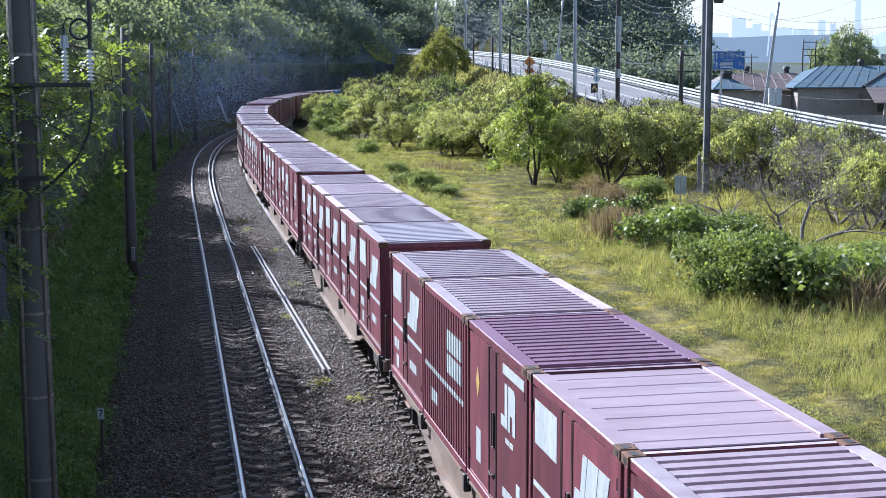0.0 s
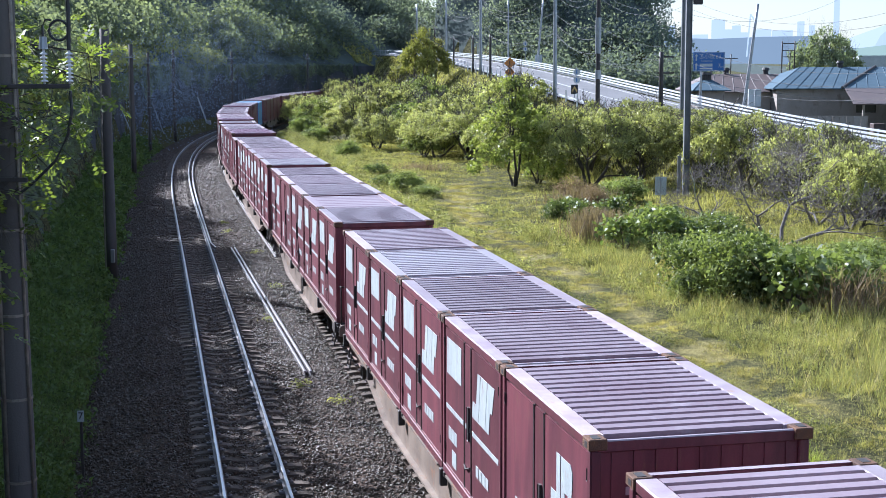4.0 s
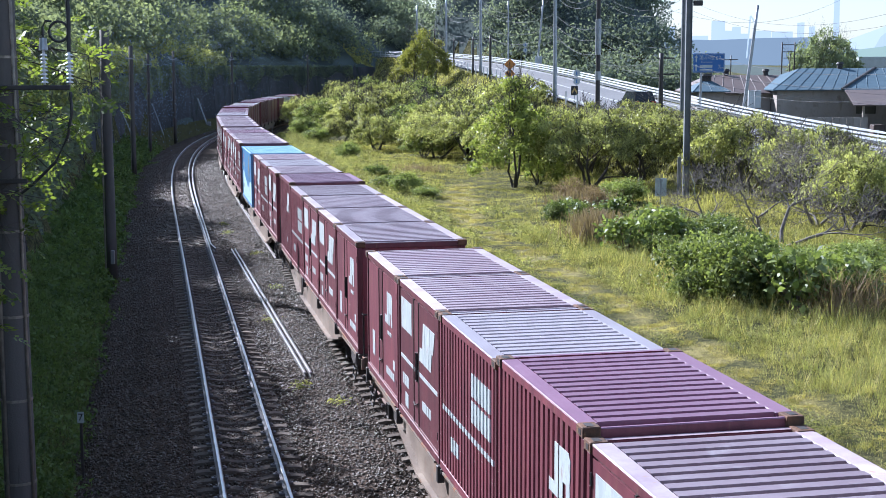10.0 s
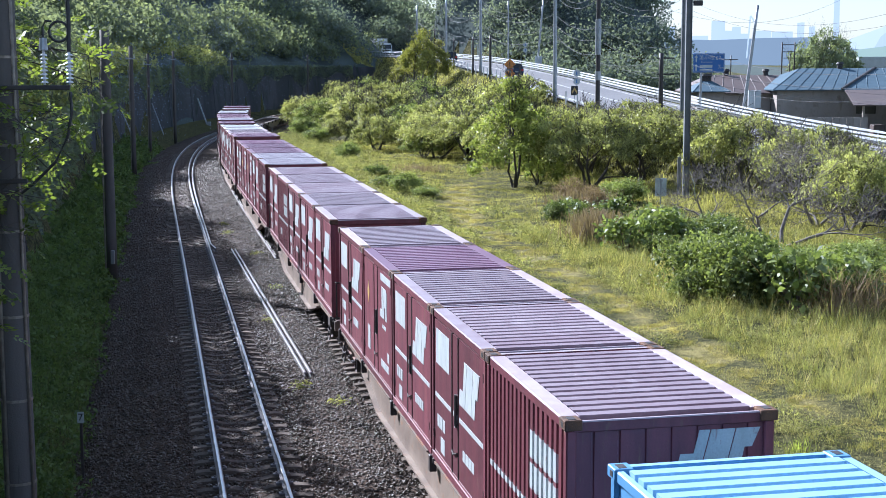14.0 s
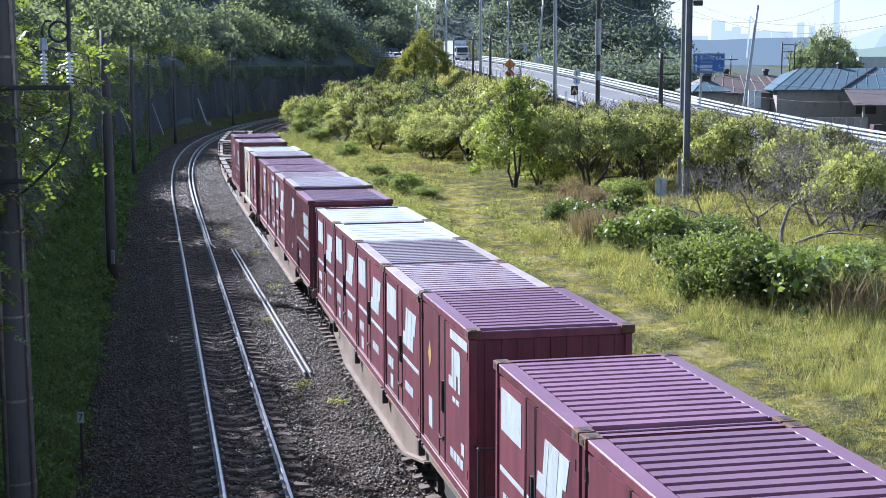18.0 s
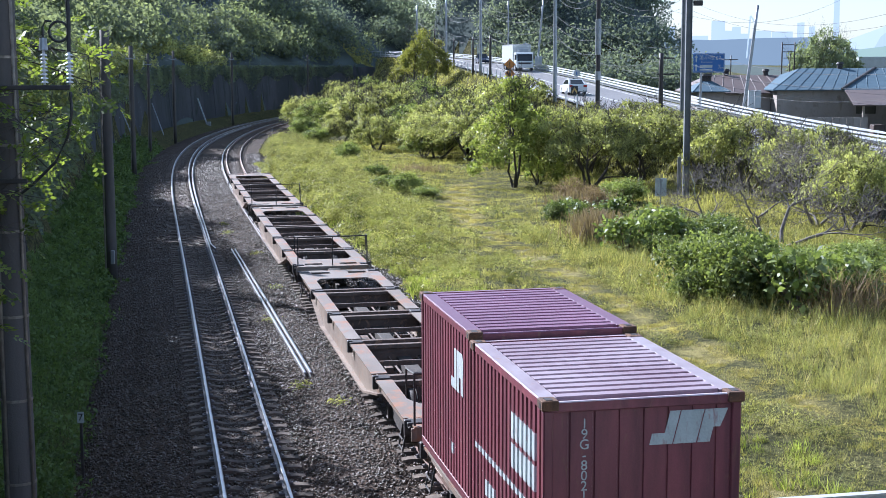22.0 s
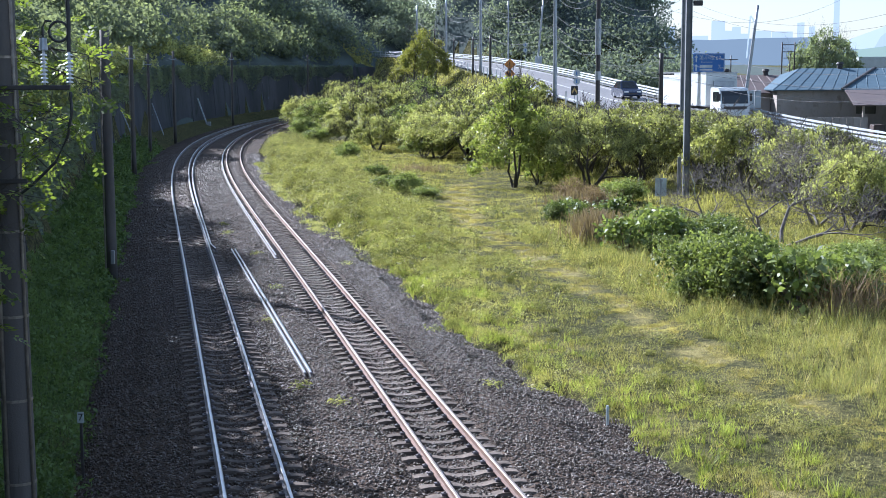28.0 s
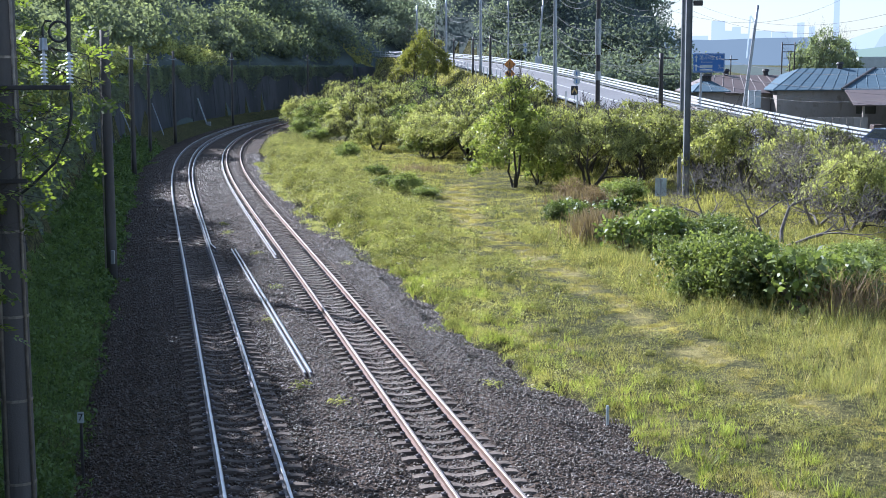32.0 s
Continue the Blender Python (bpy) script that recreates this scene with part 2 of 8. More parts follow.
BALLAST = crushed_stone()
STONE = paint("ballast_stone", (0.108, 0.076, 0.054), (0.024, 0.017, 0.012), (0.42, 0.35, 0.29), 0.42, scale=7, fine=60, bump=0.3, world=True, worn=(0.59, 0.66), spec=0.45)
CONCRETE = paint("old_concrete", (0.10, 0.10, 0.108), (0.065, 0.068, 0.073), (0.05, 0.058, 0.052), 0.95, scale=0.2, fine=8, bump=0.3, world=True, worn=(0.5, 0.65), streak=(1, 1, 0.35), spec=0.1)
POLE = paint("pole_concrete", (0.105, 0.095, 0.088), (0.075, 0.066, 0.062), (0.05, 0.045, 0.04), 0.85, scale=0.8, fine=40, bump=0.2, streak=(3, 3, 0.4))
MAST = paint("dull_mast_steel", (0.20, 0.21, 0.225), (0.15, 0.155, 0.17), (0.26, 0.26, 0.27), 0.6, 0.2, scale=1.5, fine=20, bump=0.05)
GALV = paint("galvanised_steel", (0.40, 0.42, 0.45), (0.32, 0.34, 0.37), None, 0.42, 0.6, scale=2, fine=30, bump=0.05)
BAND = paint("worn_band", (0.27, 0.24, 0.20), (0.17, 0.14, 0.11), None, 0.5, 0.4, scale=6)
BLACK = paint("black_rubber", (0.018, 0.018, 0.02), (0.028, 0.028, 0.03), None, 0.5, scale=6, bump=0.05)
CERAMIC = paint("white_ceramic", (0.75, 0.76, 0.78), (0.62, 0.63, 0.65), None, 0.15, scale=6, bump=0.0)
ASPHALT = paint("asphalt", (0.20, 0.192, 0.188), (0.165, 0.158, 0.156), (0.245, 0.235, 0.23), 0.55, scale=0.15, fine=20, bump=0.25, world=True, worn=(0.6, 0.7))
GUARD = paint("white_guardrail", (0.50, 0.53, 0.54), (0.41, 0.44, 0.45), (0.26, 0.23, 0.20), 0.45, scale=0.6, bump=0.03, worn=(0.66, 0.78))
SLAB = paint("kerb_concrete", (0.20, 0.205, 0.20), (0.15, 0.155, 0.15), (0.10, 0.095, 0.09), 0.9, scale=0.7, fine=12, bump=0.2, world=True, worn=(0.55, 0.68), spec=0.15)
LINE = paint("road_paint", (0.72, 0.72, 0.70), (0.55, 0.55, 0.53), (0.3, 0.3, 0.3), 0.6, scale=1.5, bump=0.05, worn=(0.62, 0.75))
SIGN_BLUE = paint("sign_blue", (0.025, 0.12, 0.38), (0.022, 0.11, 0.34), None, 0.4, scale=1, bump=0.0)
YELLOW = paint("sign_orange", (0.62, 0.24, 0.03), (0.45, 0.17, 0.04), (0.2, 0.1, 0.04), 0.6, scale=5, bump=0.0)
BARK = paint("bark", (0.10, 0.085, 0.075), (0.06, 0.05, 0.045), (0.17, 0.155, 0.145), 0.9, scale=6, fine=50, bump=0.5)
TWIG = paint("grey_twig", (0.20, 0.175, 0.165), (0.12, 0.10, 0.095), (0.34, 0.31, 0.30), 0.85, scale=8, bump=0.1)
DARK_BARK = paint("dark_bark", (0.045, 0.038, 0.034), (0.07, 0.06, 0.05), None, 0.9, scale=6, bump=0.4)
LEAF_TREE = foliage("orchard_leaf", (0.135, 0.145, 0.066), (0.54, 0.54, 0.25), 0.42, 0.45, 1.0, 0.45)
LEAF_YOUNG = foliage("young_leaf", (0.11, 0.14, 0.045), (0.41, 0.45, 0.14), 0.45, 0.42, 0.9, 0.45)
LEAF_MAPLE = foliage("maple_leaf", (0.14, 0.15, 0.045), (0.34, 0.33, 0.11), 0.42)
LEAF_BUSH = foliage("bush_leaf", (0.060, 0.085, 0.032), (0.37, 0.42, 0.15), 0.38, 0.5, 1.2, 0.45)
LEAF_SHRUB = foliage("shrub_leaf", (0.065, 0.095, 0.032), (0.29, 0.335, 0.125), 0.36, 0.42, 1.6, 0.5, 0.3)
# haze over the far hill is put into these bluish, low-contrast greens
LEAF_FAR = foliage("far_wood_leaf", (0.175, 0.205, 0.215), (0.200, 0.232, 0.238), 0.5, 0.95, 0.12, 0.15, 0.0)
LEAF_GREY = foliage("grey_green_leaf", (0.17, 0.20, 0.15), (0.33, 0.37, 0.26), 0.4, 0.6, 0.5, 0.35, 0.1)
DRY_LEAF = foliage("dry_weed", (0.17, 0.12, 0.085), (0.38, 0.28, 0.20), 0.3, 0.7)
# the grey-blue lift of these greens stands in for haze on the hillside
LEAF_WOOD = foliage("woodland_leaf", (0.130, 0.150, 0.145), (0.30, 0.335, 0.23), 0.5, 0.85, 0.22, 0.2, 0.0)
LEAF_SUN = foliage("pinnate_leaf", (0.05, 0.078, 0.02), (0.22, 0.265, 0.065), 0.45, 0.5, 0.9)
GRASS = foliage("grass_blade", (0.088, 0.090, 0.028), (0.58, 0.53, 0.22), 0.38, 0.6, 1.6, 0.5)
TALL_GRASS = foliage("tall_grass_blade", (0.090, 0.096, 0.034), (0.42, 0.415, 0.19), 0.38, 0.6, 1.2, 0.5)
THATCH = foliage("dry_thatch", (0.20, 0.175, 0.06), (0.72, 0.62, 0.27), 0.25, 0.7, 2.0)
WEED = foliage("weed_leaf", (0.090, 0.100, 0.035), (0.49, 0.47, 0.20), 0.42, 0.5, 0.9, 0.4)
LUSH = foliage("lush_grass", (0.115, 0.140, 0.036), (0.45, 0.49, 0.145), 0.45, 0.5, 1.5, 0.45)
STRAW = foliage("dry_stalk", (0.16, 0.12, 0.088), (0.34, 0.265, 0.195), 0.25, 0.7)
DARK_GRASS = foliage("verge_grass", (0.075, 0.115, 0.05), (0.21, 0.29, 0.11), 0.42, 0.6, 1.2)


def soil():
    m, nodes, links, b = shader("meadow_soil")
    p = nodes.new("ShaderNodeNewGeometry").outputs["Position"]
    a = nodes.new("ShaderNodeAttribute")
    a.attribute_name = "worn"
    green = ramp_mix(nodes, links, steps(nodes, links, tex(nodes, links, 0.35, 6, 0.65, p), 0.35, 0.65), (0.10, 0.105, 0.035), (0.21, 0.19, 0.075))
    green = ramp_mix(nodes, links, steps(nodes, links, tex(nodes, links, 5, 5, 0.7, p), 0.42, 0.62), (0.04, 0.042, 0.018), green)
    bare = ramp_mix(nodes, links, steps(nodes, links, tex(nodes, links, 3, 6, 0.7, p), 0.4, 0.6), (0.36, 0.31, 0.12), (0.17, 0.15, 0.065))
    w = nodes.new("ShaderNodeMath")
    w.operation = "ADD"
    links.new(a.outputs["Fac"], w.inputs[0])
    links.new(steps(nodes, links, tex(nodes, links, 1.1, 5, 0.7, p), 0.35, 1.5), w.inputs[1])
    col = ramp_mix(nodes, links, steps(nodes, links, w.outputs[0], 0.45, 0.95), green, bare)
    grit = nodes.new("ShaderNodeMix")
    grit.data_type, grit.blend_type = "RGBA", "MULTIPLY"
    grit.inputs["Factor"].default_value = 1.0
    links.new(col, grit.inputs["A"])
    links.new(ramp_mix(nodes, links, steps(nodes, links, tex(nodes, links, 24, 5, 0.75, p), 0.42, 0.6), (0.35, 0.36, 0.32), (1.25, 1.22, 1.2)), grit.inputs["B"])
    links.new(grit.outputs["Result"], b.inputs["Base Color"])
    b.inputs["Roughness"].default_value = 0.95
    b.inputs["Specular IOR Level"].default_value = 0.1
    bp = nodes.new("ShaderNodeBump")
    bp.inputs["Strength"].default_value, bp.inputs["Distance"].default_value = 0.8, 0.08
    links.new(tex(nodes, links, 9, 5, 0.7, p), bp.inputs["Height"])
    links.new(bp.outputs[0], b.inputs["Normal"])
    return m


SOIL = soil()
# soil lightened and blued, so gaps between crowns carry the painted haze too
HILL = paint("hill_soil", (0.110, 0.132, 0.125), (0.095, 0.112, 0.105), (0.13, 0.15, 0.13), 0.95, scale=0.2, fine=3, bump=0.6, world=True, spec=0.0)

# ---- mesh making ----
class Geo:
    """Collects simple solids into one mesh, with a material index for each face."""

    def __init__(self):
        self.v, self.f, self.m = [], [], []

    def add(self, vs, fs, mi=0):
        o = len(self.v)
        self.v.extend(tuple(p) for p in vs)
        self.f.extend(tuple(i + o for i in f) for f in fs)
        self.m.extend([mi] * len(fs))
        return self

    def box(self, x0, x1, y0, y1, z0, z1, c=0.0, mi=0, at=None):
        if c <= 0:
            vs = [(x, y, z) for x in (x0, x1) for y in (y0, y1) for z in (z0, z1)]
            fs = [(0, 1, 3, 2), (4, 6, 7, 5), (0, 4, 5, 1), (2, 3, 7, 6), (0, 2, 6, 4), (1, 5, 7, 3)]
        else:
            vs, idx = [], {}
            lo, hi = (x0, y0, z0), (x1, y1, z1)
            for a in range(8):
                s = [(a >> k) & 1 for k in range(3)]
                for ax in range(3):
                    p = []
                    for k in range(3):
                        e = hi[k] if s[k] else lo[k]
                        p.append(e if k == ax else e + (-c if s[k] else c))
                    idx[(a, ax)] = len(vs)
                    vs.append(tuple(p))
            fs = []
            for ax in range(3):
                u, w = (ax + 1) % 3, (ax + 2) % 3
                for side in (0, 1):
                    q = [side << ax, (side << ax) | (1 << u), (side << ax) | (1 << u) | (1 << w), (side << ax) | (1 << w)]
                    q = q if side else q[::-1]
                    fs.append(tuple(idx[(a, ax)] for a in q))
                for su in (0, 1):
                    for sw in (0, 1):
                        a0 = (su << u) | (sw << w)
                        a1 = a0 | (1 << ax)
                        q = (idx[(a0, u)], idx[(a1, u)], idx[(a1, w)], idx[(a0, w)])
                        fs.append(q if su == sw else q[::-1])
            for a in range(8):
                q = (idx[(a, 0)], idx[(a, 1)], idx[(a, 2)])
                odd = bin(a).count("1") % 2
                fs.append(q if odd else q[::-1])
        if at is not None:
            vs = [at @ Vector(p) for p in vs]
        return self.add(vs, fs, mi)

    def tube(self, pts, radii, seg=8, mi=0, caps=True):
        pts = [Vector(p) for p in pts]
        if not isinstance(radii, (list, tuple)):
            radii = [radii] * len(pts)
        vs, fs = [], []
        for i, p in enumerate(pts):
            d = (pts[min(i + 1, len(pts) - 1)] - pts[max(i - 1, 0)])
            d = d.normalized() if d.length > 1e-9 else Vector((0, 0, 1))
            a = Vector((0, 0, 1)) if abs(d.z) < 0.9 else Vector((1, 0, 0))
            u = d.cross(a).normalized()
            w = d.cross(u)
            for k in range(seg):
                t = 2 * math.pi * k / seg
                vs.append(p + (u * math.cos(t) + w * math.sin(t)) * radii[i])
        for i in range(len(pts) - 1):
            for k in range(seg):
                a, b = i * seg + k, i * seg + (k + 1) % seg
                fs.append((a, b, b + seg, a + seg))
        if caps:
            fs.append(tuple(range(seg)))
            fs.append(tuple((len(pts) - 1) * seg + k for k in reversed(range(seg))))
        return self.add(vs, fs, mi)

    def slab(self, poly, axis, a, b, mi=0):
        """A flat outline pushed out between a and b along x, y or z."""
        n = len(poly)

        def put(p, h):
            return {"x": (h, p[0], p[1]), "y": (p[0], h, p[1]), "z": (p[0], p[1], h)}[axis]
        vs = [put(p, a) for p in poly] + [put(p, b) for p in poly]
        fs = [tuple(range(n)), tuple(range(2 * n - 1, n - 1, -1))]
        fs += [(i, i + n, (i + 1) % n + n, (i + 1) % n) for i in range(n)]
        return self.add(vs, fs, mi)

    def mesh(self, name, mats, smooth=False):
        me = bpy.data.meshes.new(name)
        me.from_pydata(self.v, [], self.f)
        for m in mats if isinstance(mats, (list, tuple)) else [mats]:
            me.materials.append(m)
        me.polygons.foreach_set("material_index", self.m)
        if smooth:
            me.polygons.foreach_set("use_smooth", [True] * len(self.f))
        bm = bmesh.new()
        bm.from_mesh(me)
        bmesh.ops.recalc_face_normals(bm, faces=bm.faces)
        bm.to_mesh(me)
        bm.free()
        me.update()
        return me


def part(name, geo, mats, parent, label="", smooth=False):
    """One mesh object under a thing or a part."""
    ob = new(name, geo.mesh(name, mats, smooth) if isinstance(geo, Geo) else geo)
    ob.parent = parent
    if label:
        tagged(ob, label)
    return ob


def thing(name, label, category, group="", at=None, kind=""):
    ob = tagged(new(name), label, category, group, kind)
    ob.empty_display_size = 0.2
    if at is not None:
        ob.matrix_basis = at
    return ob


def solid(name, geo, mats, label, category, group="", kind="", at=None, smooth=False):
    ob = tagged(new(name, geo.mesh(name, mats, smooth)), label, category, group, kind)
    if at is not None:
        ob.matrix_basis = at
    return ob


def fast_mesh(name, verts, size, mat, smooth=False):
    """Many separate faces of the same corner count, from one array of corners."""
    verts = np.asarray(verts, dtype=np.float32).reshape(-1, 3)
    n = len(verts) // size
    me = bpy.data.meshes.new(name)
    me.vertices.add(len(verts))
    me.vertices.foreach_set("co", verts.ravel())
    me.loops.add(len(verts))
    me.loops.foreach_set("vertex_index", np.arange(len(verts), dtype=np.int32))
    me.polygons.add(n)
    me.polygons.foreach_set("loop_start", np.arange(0, len(verts), size, dtype=np.int32))
    me.update(calc_edges=True)
    me.materials.append(mat)
    return me


def leaves(rng, points, size, aspect=0.5, up=0.4, spread=0.35, facing=None):
    """A four-cornered leaf at each point, turned at random but facing more or less upwards."""
    n = len(points)
    a = rng.normal(size=(n, 3))
    a[:, 2] -= 0.3
    a /= np.linalg.norm(a, axis=1)[:, None] + 1e-9
    nz = rng.normal(size=(n, 3)) * (1 - up)
    nz[:, 2] += up * 1.5
    if facing is not None:
        nz = nz * 0.45 + facing
    b = np.cross(nz, a)
    b /= np.linalg.norm(b, axis=1)[:, None] + 1e-9
    s = (size * (1 + spread * rng.normal(size=n)).clip(0.4, 2.0))[:, None]
    p = np.asarray(points)
    fold = np.cross(a, b) * s * 0.12
    return np.stack([p, p + a * s * 0.45 + b * s * aspect * 0.5 + fold, p + a * s, p + a * s * 0.45 - b * s * aspect * 0.5 + fold], axis=1)

# ---- the road's line ----
_rc = np.array([(-34, 335, 10.4), (-16, 307, 9.8), (-3.5, 280, 9.1), (3.2, 253, 8.35), (6.9, 219, 7.6), (10.9, 186, 6.55), (13.8, 155, 5.5),
                (15.3, 137, 4.85), (17.3, 120, 4.15), (20.2, 104, 3.25), (25.2, 85, 2.15), (32, 66, 1.6), (41, 45, 1.1), (54, 20, 0.9), (75, -15, 0.9)], float)
_ch = np.concatenate([[0], np.cumsum(np.linalg.norm(np.diff(_rc[:, :2], axis=0), axis=1))])
R_D = np.arange(0, _ch[-1], 1.0)
R_P = np.stack([np.interp(R_D, _ch, _rc[:, k]) for k in range(3)], axis=1)
for _ in range(3):
    _k9 = np.ones(13) / 13
    _pad = np.concatenate([R_P[:1] + (R_P[:1] - R_P[1:2]) * np.arange(6, 0, -1)[:, None], R_P, R_P[-1:] + (R_P[-1:] - R_P[-2:-1]) * np.arange(1, 7)[:, None]])
    R_P = np.stack([np.convolve(_pad[:, k], _k9, "valid") for k in range(3)], axis=1)
R_T = np.gradient(R_P[:, :2], axis=0)
R_T /= np.linalg.norm(R_T, axis=1)[:, None]


def on_road(d, off=0.0, z=0.0):
    """A point of the road: d along it towards the town end, off to the seaward side of the outer lane's middle."""
    p = [float(np.interp(d, R_D, R_P[:, k])) for k in range(3)]
    t = [float(np.interp(d, R_D, R_T[:, k])) for k in range(2)]
    return Vector((p[0] - t[1] * off, p[1] + t[0] * off, p[2] + z))


def road_turn(d):
    t = [float(np.interp(d, R_D, R_T[:, k])) for k in range(2)]
    return math.atan2(-t[0], t[1])


def line_coords(x, y):
    """Distance and offset along the railway for arrays of places."""
    k = slice(None, None, 4)
    px, py, th, ss = PX[k], PY[k], TH[k], S_ALL[k]
    s, lat = np.empty(len(x)), np.empty(len(x))
    for a in range(0, len(x), 4000):
        b = slice(a, a + 4000)
        i = ((x[b, None] - px) ** 2 + (y[b, None] - py) ** 2).argmin(1)
        s[b] = ss[i] + (x[b] - px[i]) * np.sin(th[i]) + (y[b] - py[i]) * np.cos(th[i])
        lat[b] = (x[b] - px[i]) * np.cos(th[i]) - (y[b] - py[i]) * np.sin(th[i])
    return s, lat


def road_coords(x, y):
    d, off, dist = np.empty(len(x)), np.empty(len(x)), np.empty(len(x))
    k = slice(None, None, 3)
    for a in range(0, len(x), 4000):
        b = slice(a, a + 4000)
        q = (x[b, None] - R_P[k, 0]) ** 2 + (y[b, None] - R_P[k, 1]) ** 2
        i = q.argmin(1)
        dist[b] = np.sqrt(q.min(1))
        d[b] = R_D[k][i]
        off[b] = (x[b] - R_P[k, 0][i]) * -R_T[k, 1][i] + (y[b] - R_P[k, 1][i]) * R_T[k, 0][i]
    return d, off, dist


def soft_noise(x, y, f, seed=0.0):
    return (np.sin(x * f + 1.3 + seed) * np.cos(y * f * 1.13 + 0.7 + seed * 2) + 0.5 * np.sin(x * f * 2.3 + y * f * 1.9 + seed) + 0.35 * np.sin(x * f * 4.1 - y * f * 3.7 + seed * 3)) / 1.6


def smooth01(a):
    a = np.clip(a, 0, 1)
    return a * a * (3 - 2 * a)


WALL_LAT = -10.4
# the trodden way
PATH_Y, PATH_X = [20, 32, 42.5, 50.7, 57, 65, 75, 82, 95], [12.5, 7.9, 6.1, 4.7, 3.5, 1.9, 0.8, 0.7, 1.6]


def land(x, y):
    """Height of the ground, and how worn it is."""
    s, lat = line_coords(x, y)
    d, off, dist = road_coords(x, y)
    z = -0.36 + 0.07 * soft_noise(x, y, 0.45) + 0.03 * soft_noise(x, y, 1.7, 2.0)
    z = z + 0.25 * smooth01((lat - 14) / 25) * smooth01((y - 30) / 40)
    edge = stone_edge(s)
    bed_ = smooth01((lat + 7.6) / 0.8) * (1 - smooth01((lat - edge + 0.25) / 0.7))
    z = z * (1 - bed_) + (-0.95) * bed_
    # the meadow ends in a weedy bank towards the ballast, and is hummocky
    away_ = lat - edge
    z = z + (0.42 + 0.12 * soft_noise(x, y, 0.7, 6.0)) * smooth01((away_ - 0.1) / 1.1) * (1 - smooth01((away_ - 2.6) / 4.0)) * smooth01((s - 20) / 18) * (1 - smooth01((s - 125) / 20))
    z = z + 0.10 * soft_noise(x, y, 1.05, 9.0) * smooth01((away_ - 0.4) / 1.0) * (lat < 20)
    verge = smooth01((-lat - 7.0) / 3.0) * (lat > -14)
    z = z + verge * 0.9
    # made ground of the road
    rz = np.interp(d, R_D, R_P[:, 2])
    side = np.maximum(np.abs(off + 1.75), dist - 1.75) - 4.6
    bank = rz - 0.12 - np.maximum(0, side) * 0.85
    sea = np.where(off > 0, 0.9, -50.0)
    near = (side < 40) & (y > -30)
    z = np.where(near, np.maximum(z, np.maximum(bank, np.where(off > 3, sea, -50))), np.where(off > 0, np.maximum(z, 0.9), z))
    # wooded hill behind the wall, and the hill beyond the road
    wall_top = 4.6 + 2.4 * smooth01((s - 60) / 80)
    back = -lat + WALL_LAT - 0.5
    rise = np.where(s < 330, wall_top + np.maximum(0, back) * 0.62 + 1.2 * soft_noise(x, y, 0.11), wall_top)
    left = (lat < WALL_LAT - 0.3) & (s > -60)
    fade = smooth01((s + 60) / 40)
    z = np.where(left, np.maximum(z, np.minimum(rise, 52) * fade), z)
    cut = np.where(s < 236, smooth01((np.abs(lat) - 9) / 14), 1.0)
    far = smooth01((y - 268 + 0.3 * np.maximum(0, x)) / 75) * 52 * smooth01((53 - x) / 16) * cut * (1 - smooth01((y - 470) / 120))
    far = far * smooth01((dist - 8) / 14)
    z = np.where(lat > -10, z + far, z)
    # the trodden way across the meadow
    wx = np.interp(y, PATH_Y, PATH_X)
    away = np.abs(x - wx)
    worn = 1.0 * np.exp(-(away / (0.78 + 0.35 * soft_noise(x, y, 0.9))) ** 2) * ((y > 15) & (y < 92))
    worn = worn + 0.5 * np.exp(-(((x - 1.2) / 1.5) ** 2 + ((y - 79) / 5.0) ** 2))
    worn = worn + 0.55 * np.exp(-((lat - 5.2) / 0.9) ** 2) * (s < 12) * (s > -20)
    worn = worn * np.clip(0.85 + 0.75 * soft_noise(x, y, 1.3, 4.0) + 0.4 * soft_noise(x, y, 3.3, 8.0), 0.28, 1.4)
    return z, worn


_xs = np.concatenate([[-2600, -1500, -800, -400, -220, -140], np.arange(-96, 84, 1.2), [90, 100, 115, 140, 180, 260, 400, 800, 1500, 2600]])
_ys = np.concatenate([[-900, -400, -150, -80, -40], np.arange(-20, 130, 1.2), np.arange(130, 420, 3.0), [440, 480, 540, 620, 800, 1200, 2000, 3600]])
_X, _Y = np.meshgrid(_xs, _ys)
_x, _y = _X.ravel(), _Y.ravel()
_z, _worn = land(_x, _y)
_nx = len(_xs)
_i, _j = np.meshgrid(np.arange(len(_ys) - 1), np.arange(_nx - 1), indexing="ij")
_a = (_i * _nx + _j).ravel()
ground_me = bpy.data.meshes.new("ground")
ground_me.from_pydata(np.stack([_x, _y, _z], axis=1).tolist(), [], np.stack([_a, _a + 1, _a + _nx + 1, _a + _nx], axis=1).tolist())
ground_me.attributes.new("worn", "FLOAT", "POINT").data.foreach_set("value", _worn.astype(np.float32))
ground_me.polygons.foreach_set("use_smooth", [True] * len(ground_me.polygons))
ground_me.materials.append(SOIL)
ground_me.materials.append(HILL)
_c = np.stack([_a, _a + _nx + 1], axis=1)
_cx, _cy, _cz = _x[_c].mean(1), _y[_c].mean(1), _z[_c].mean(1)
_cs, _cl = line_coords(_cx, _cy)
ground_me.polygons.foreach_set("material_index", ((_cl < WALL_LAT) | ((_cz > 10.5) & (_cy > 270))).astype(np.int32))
tagged(new("ground", ground_me), "grassy meadow beside the line rising to a wooded hill", "ground", kind="structure")

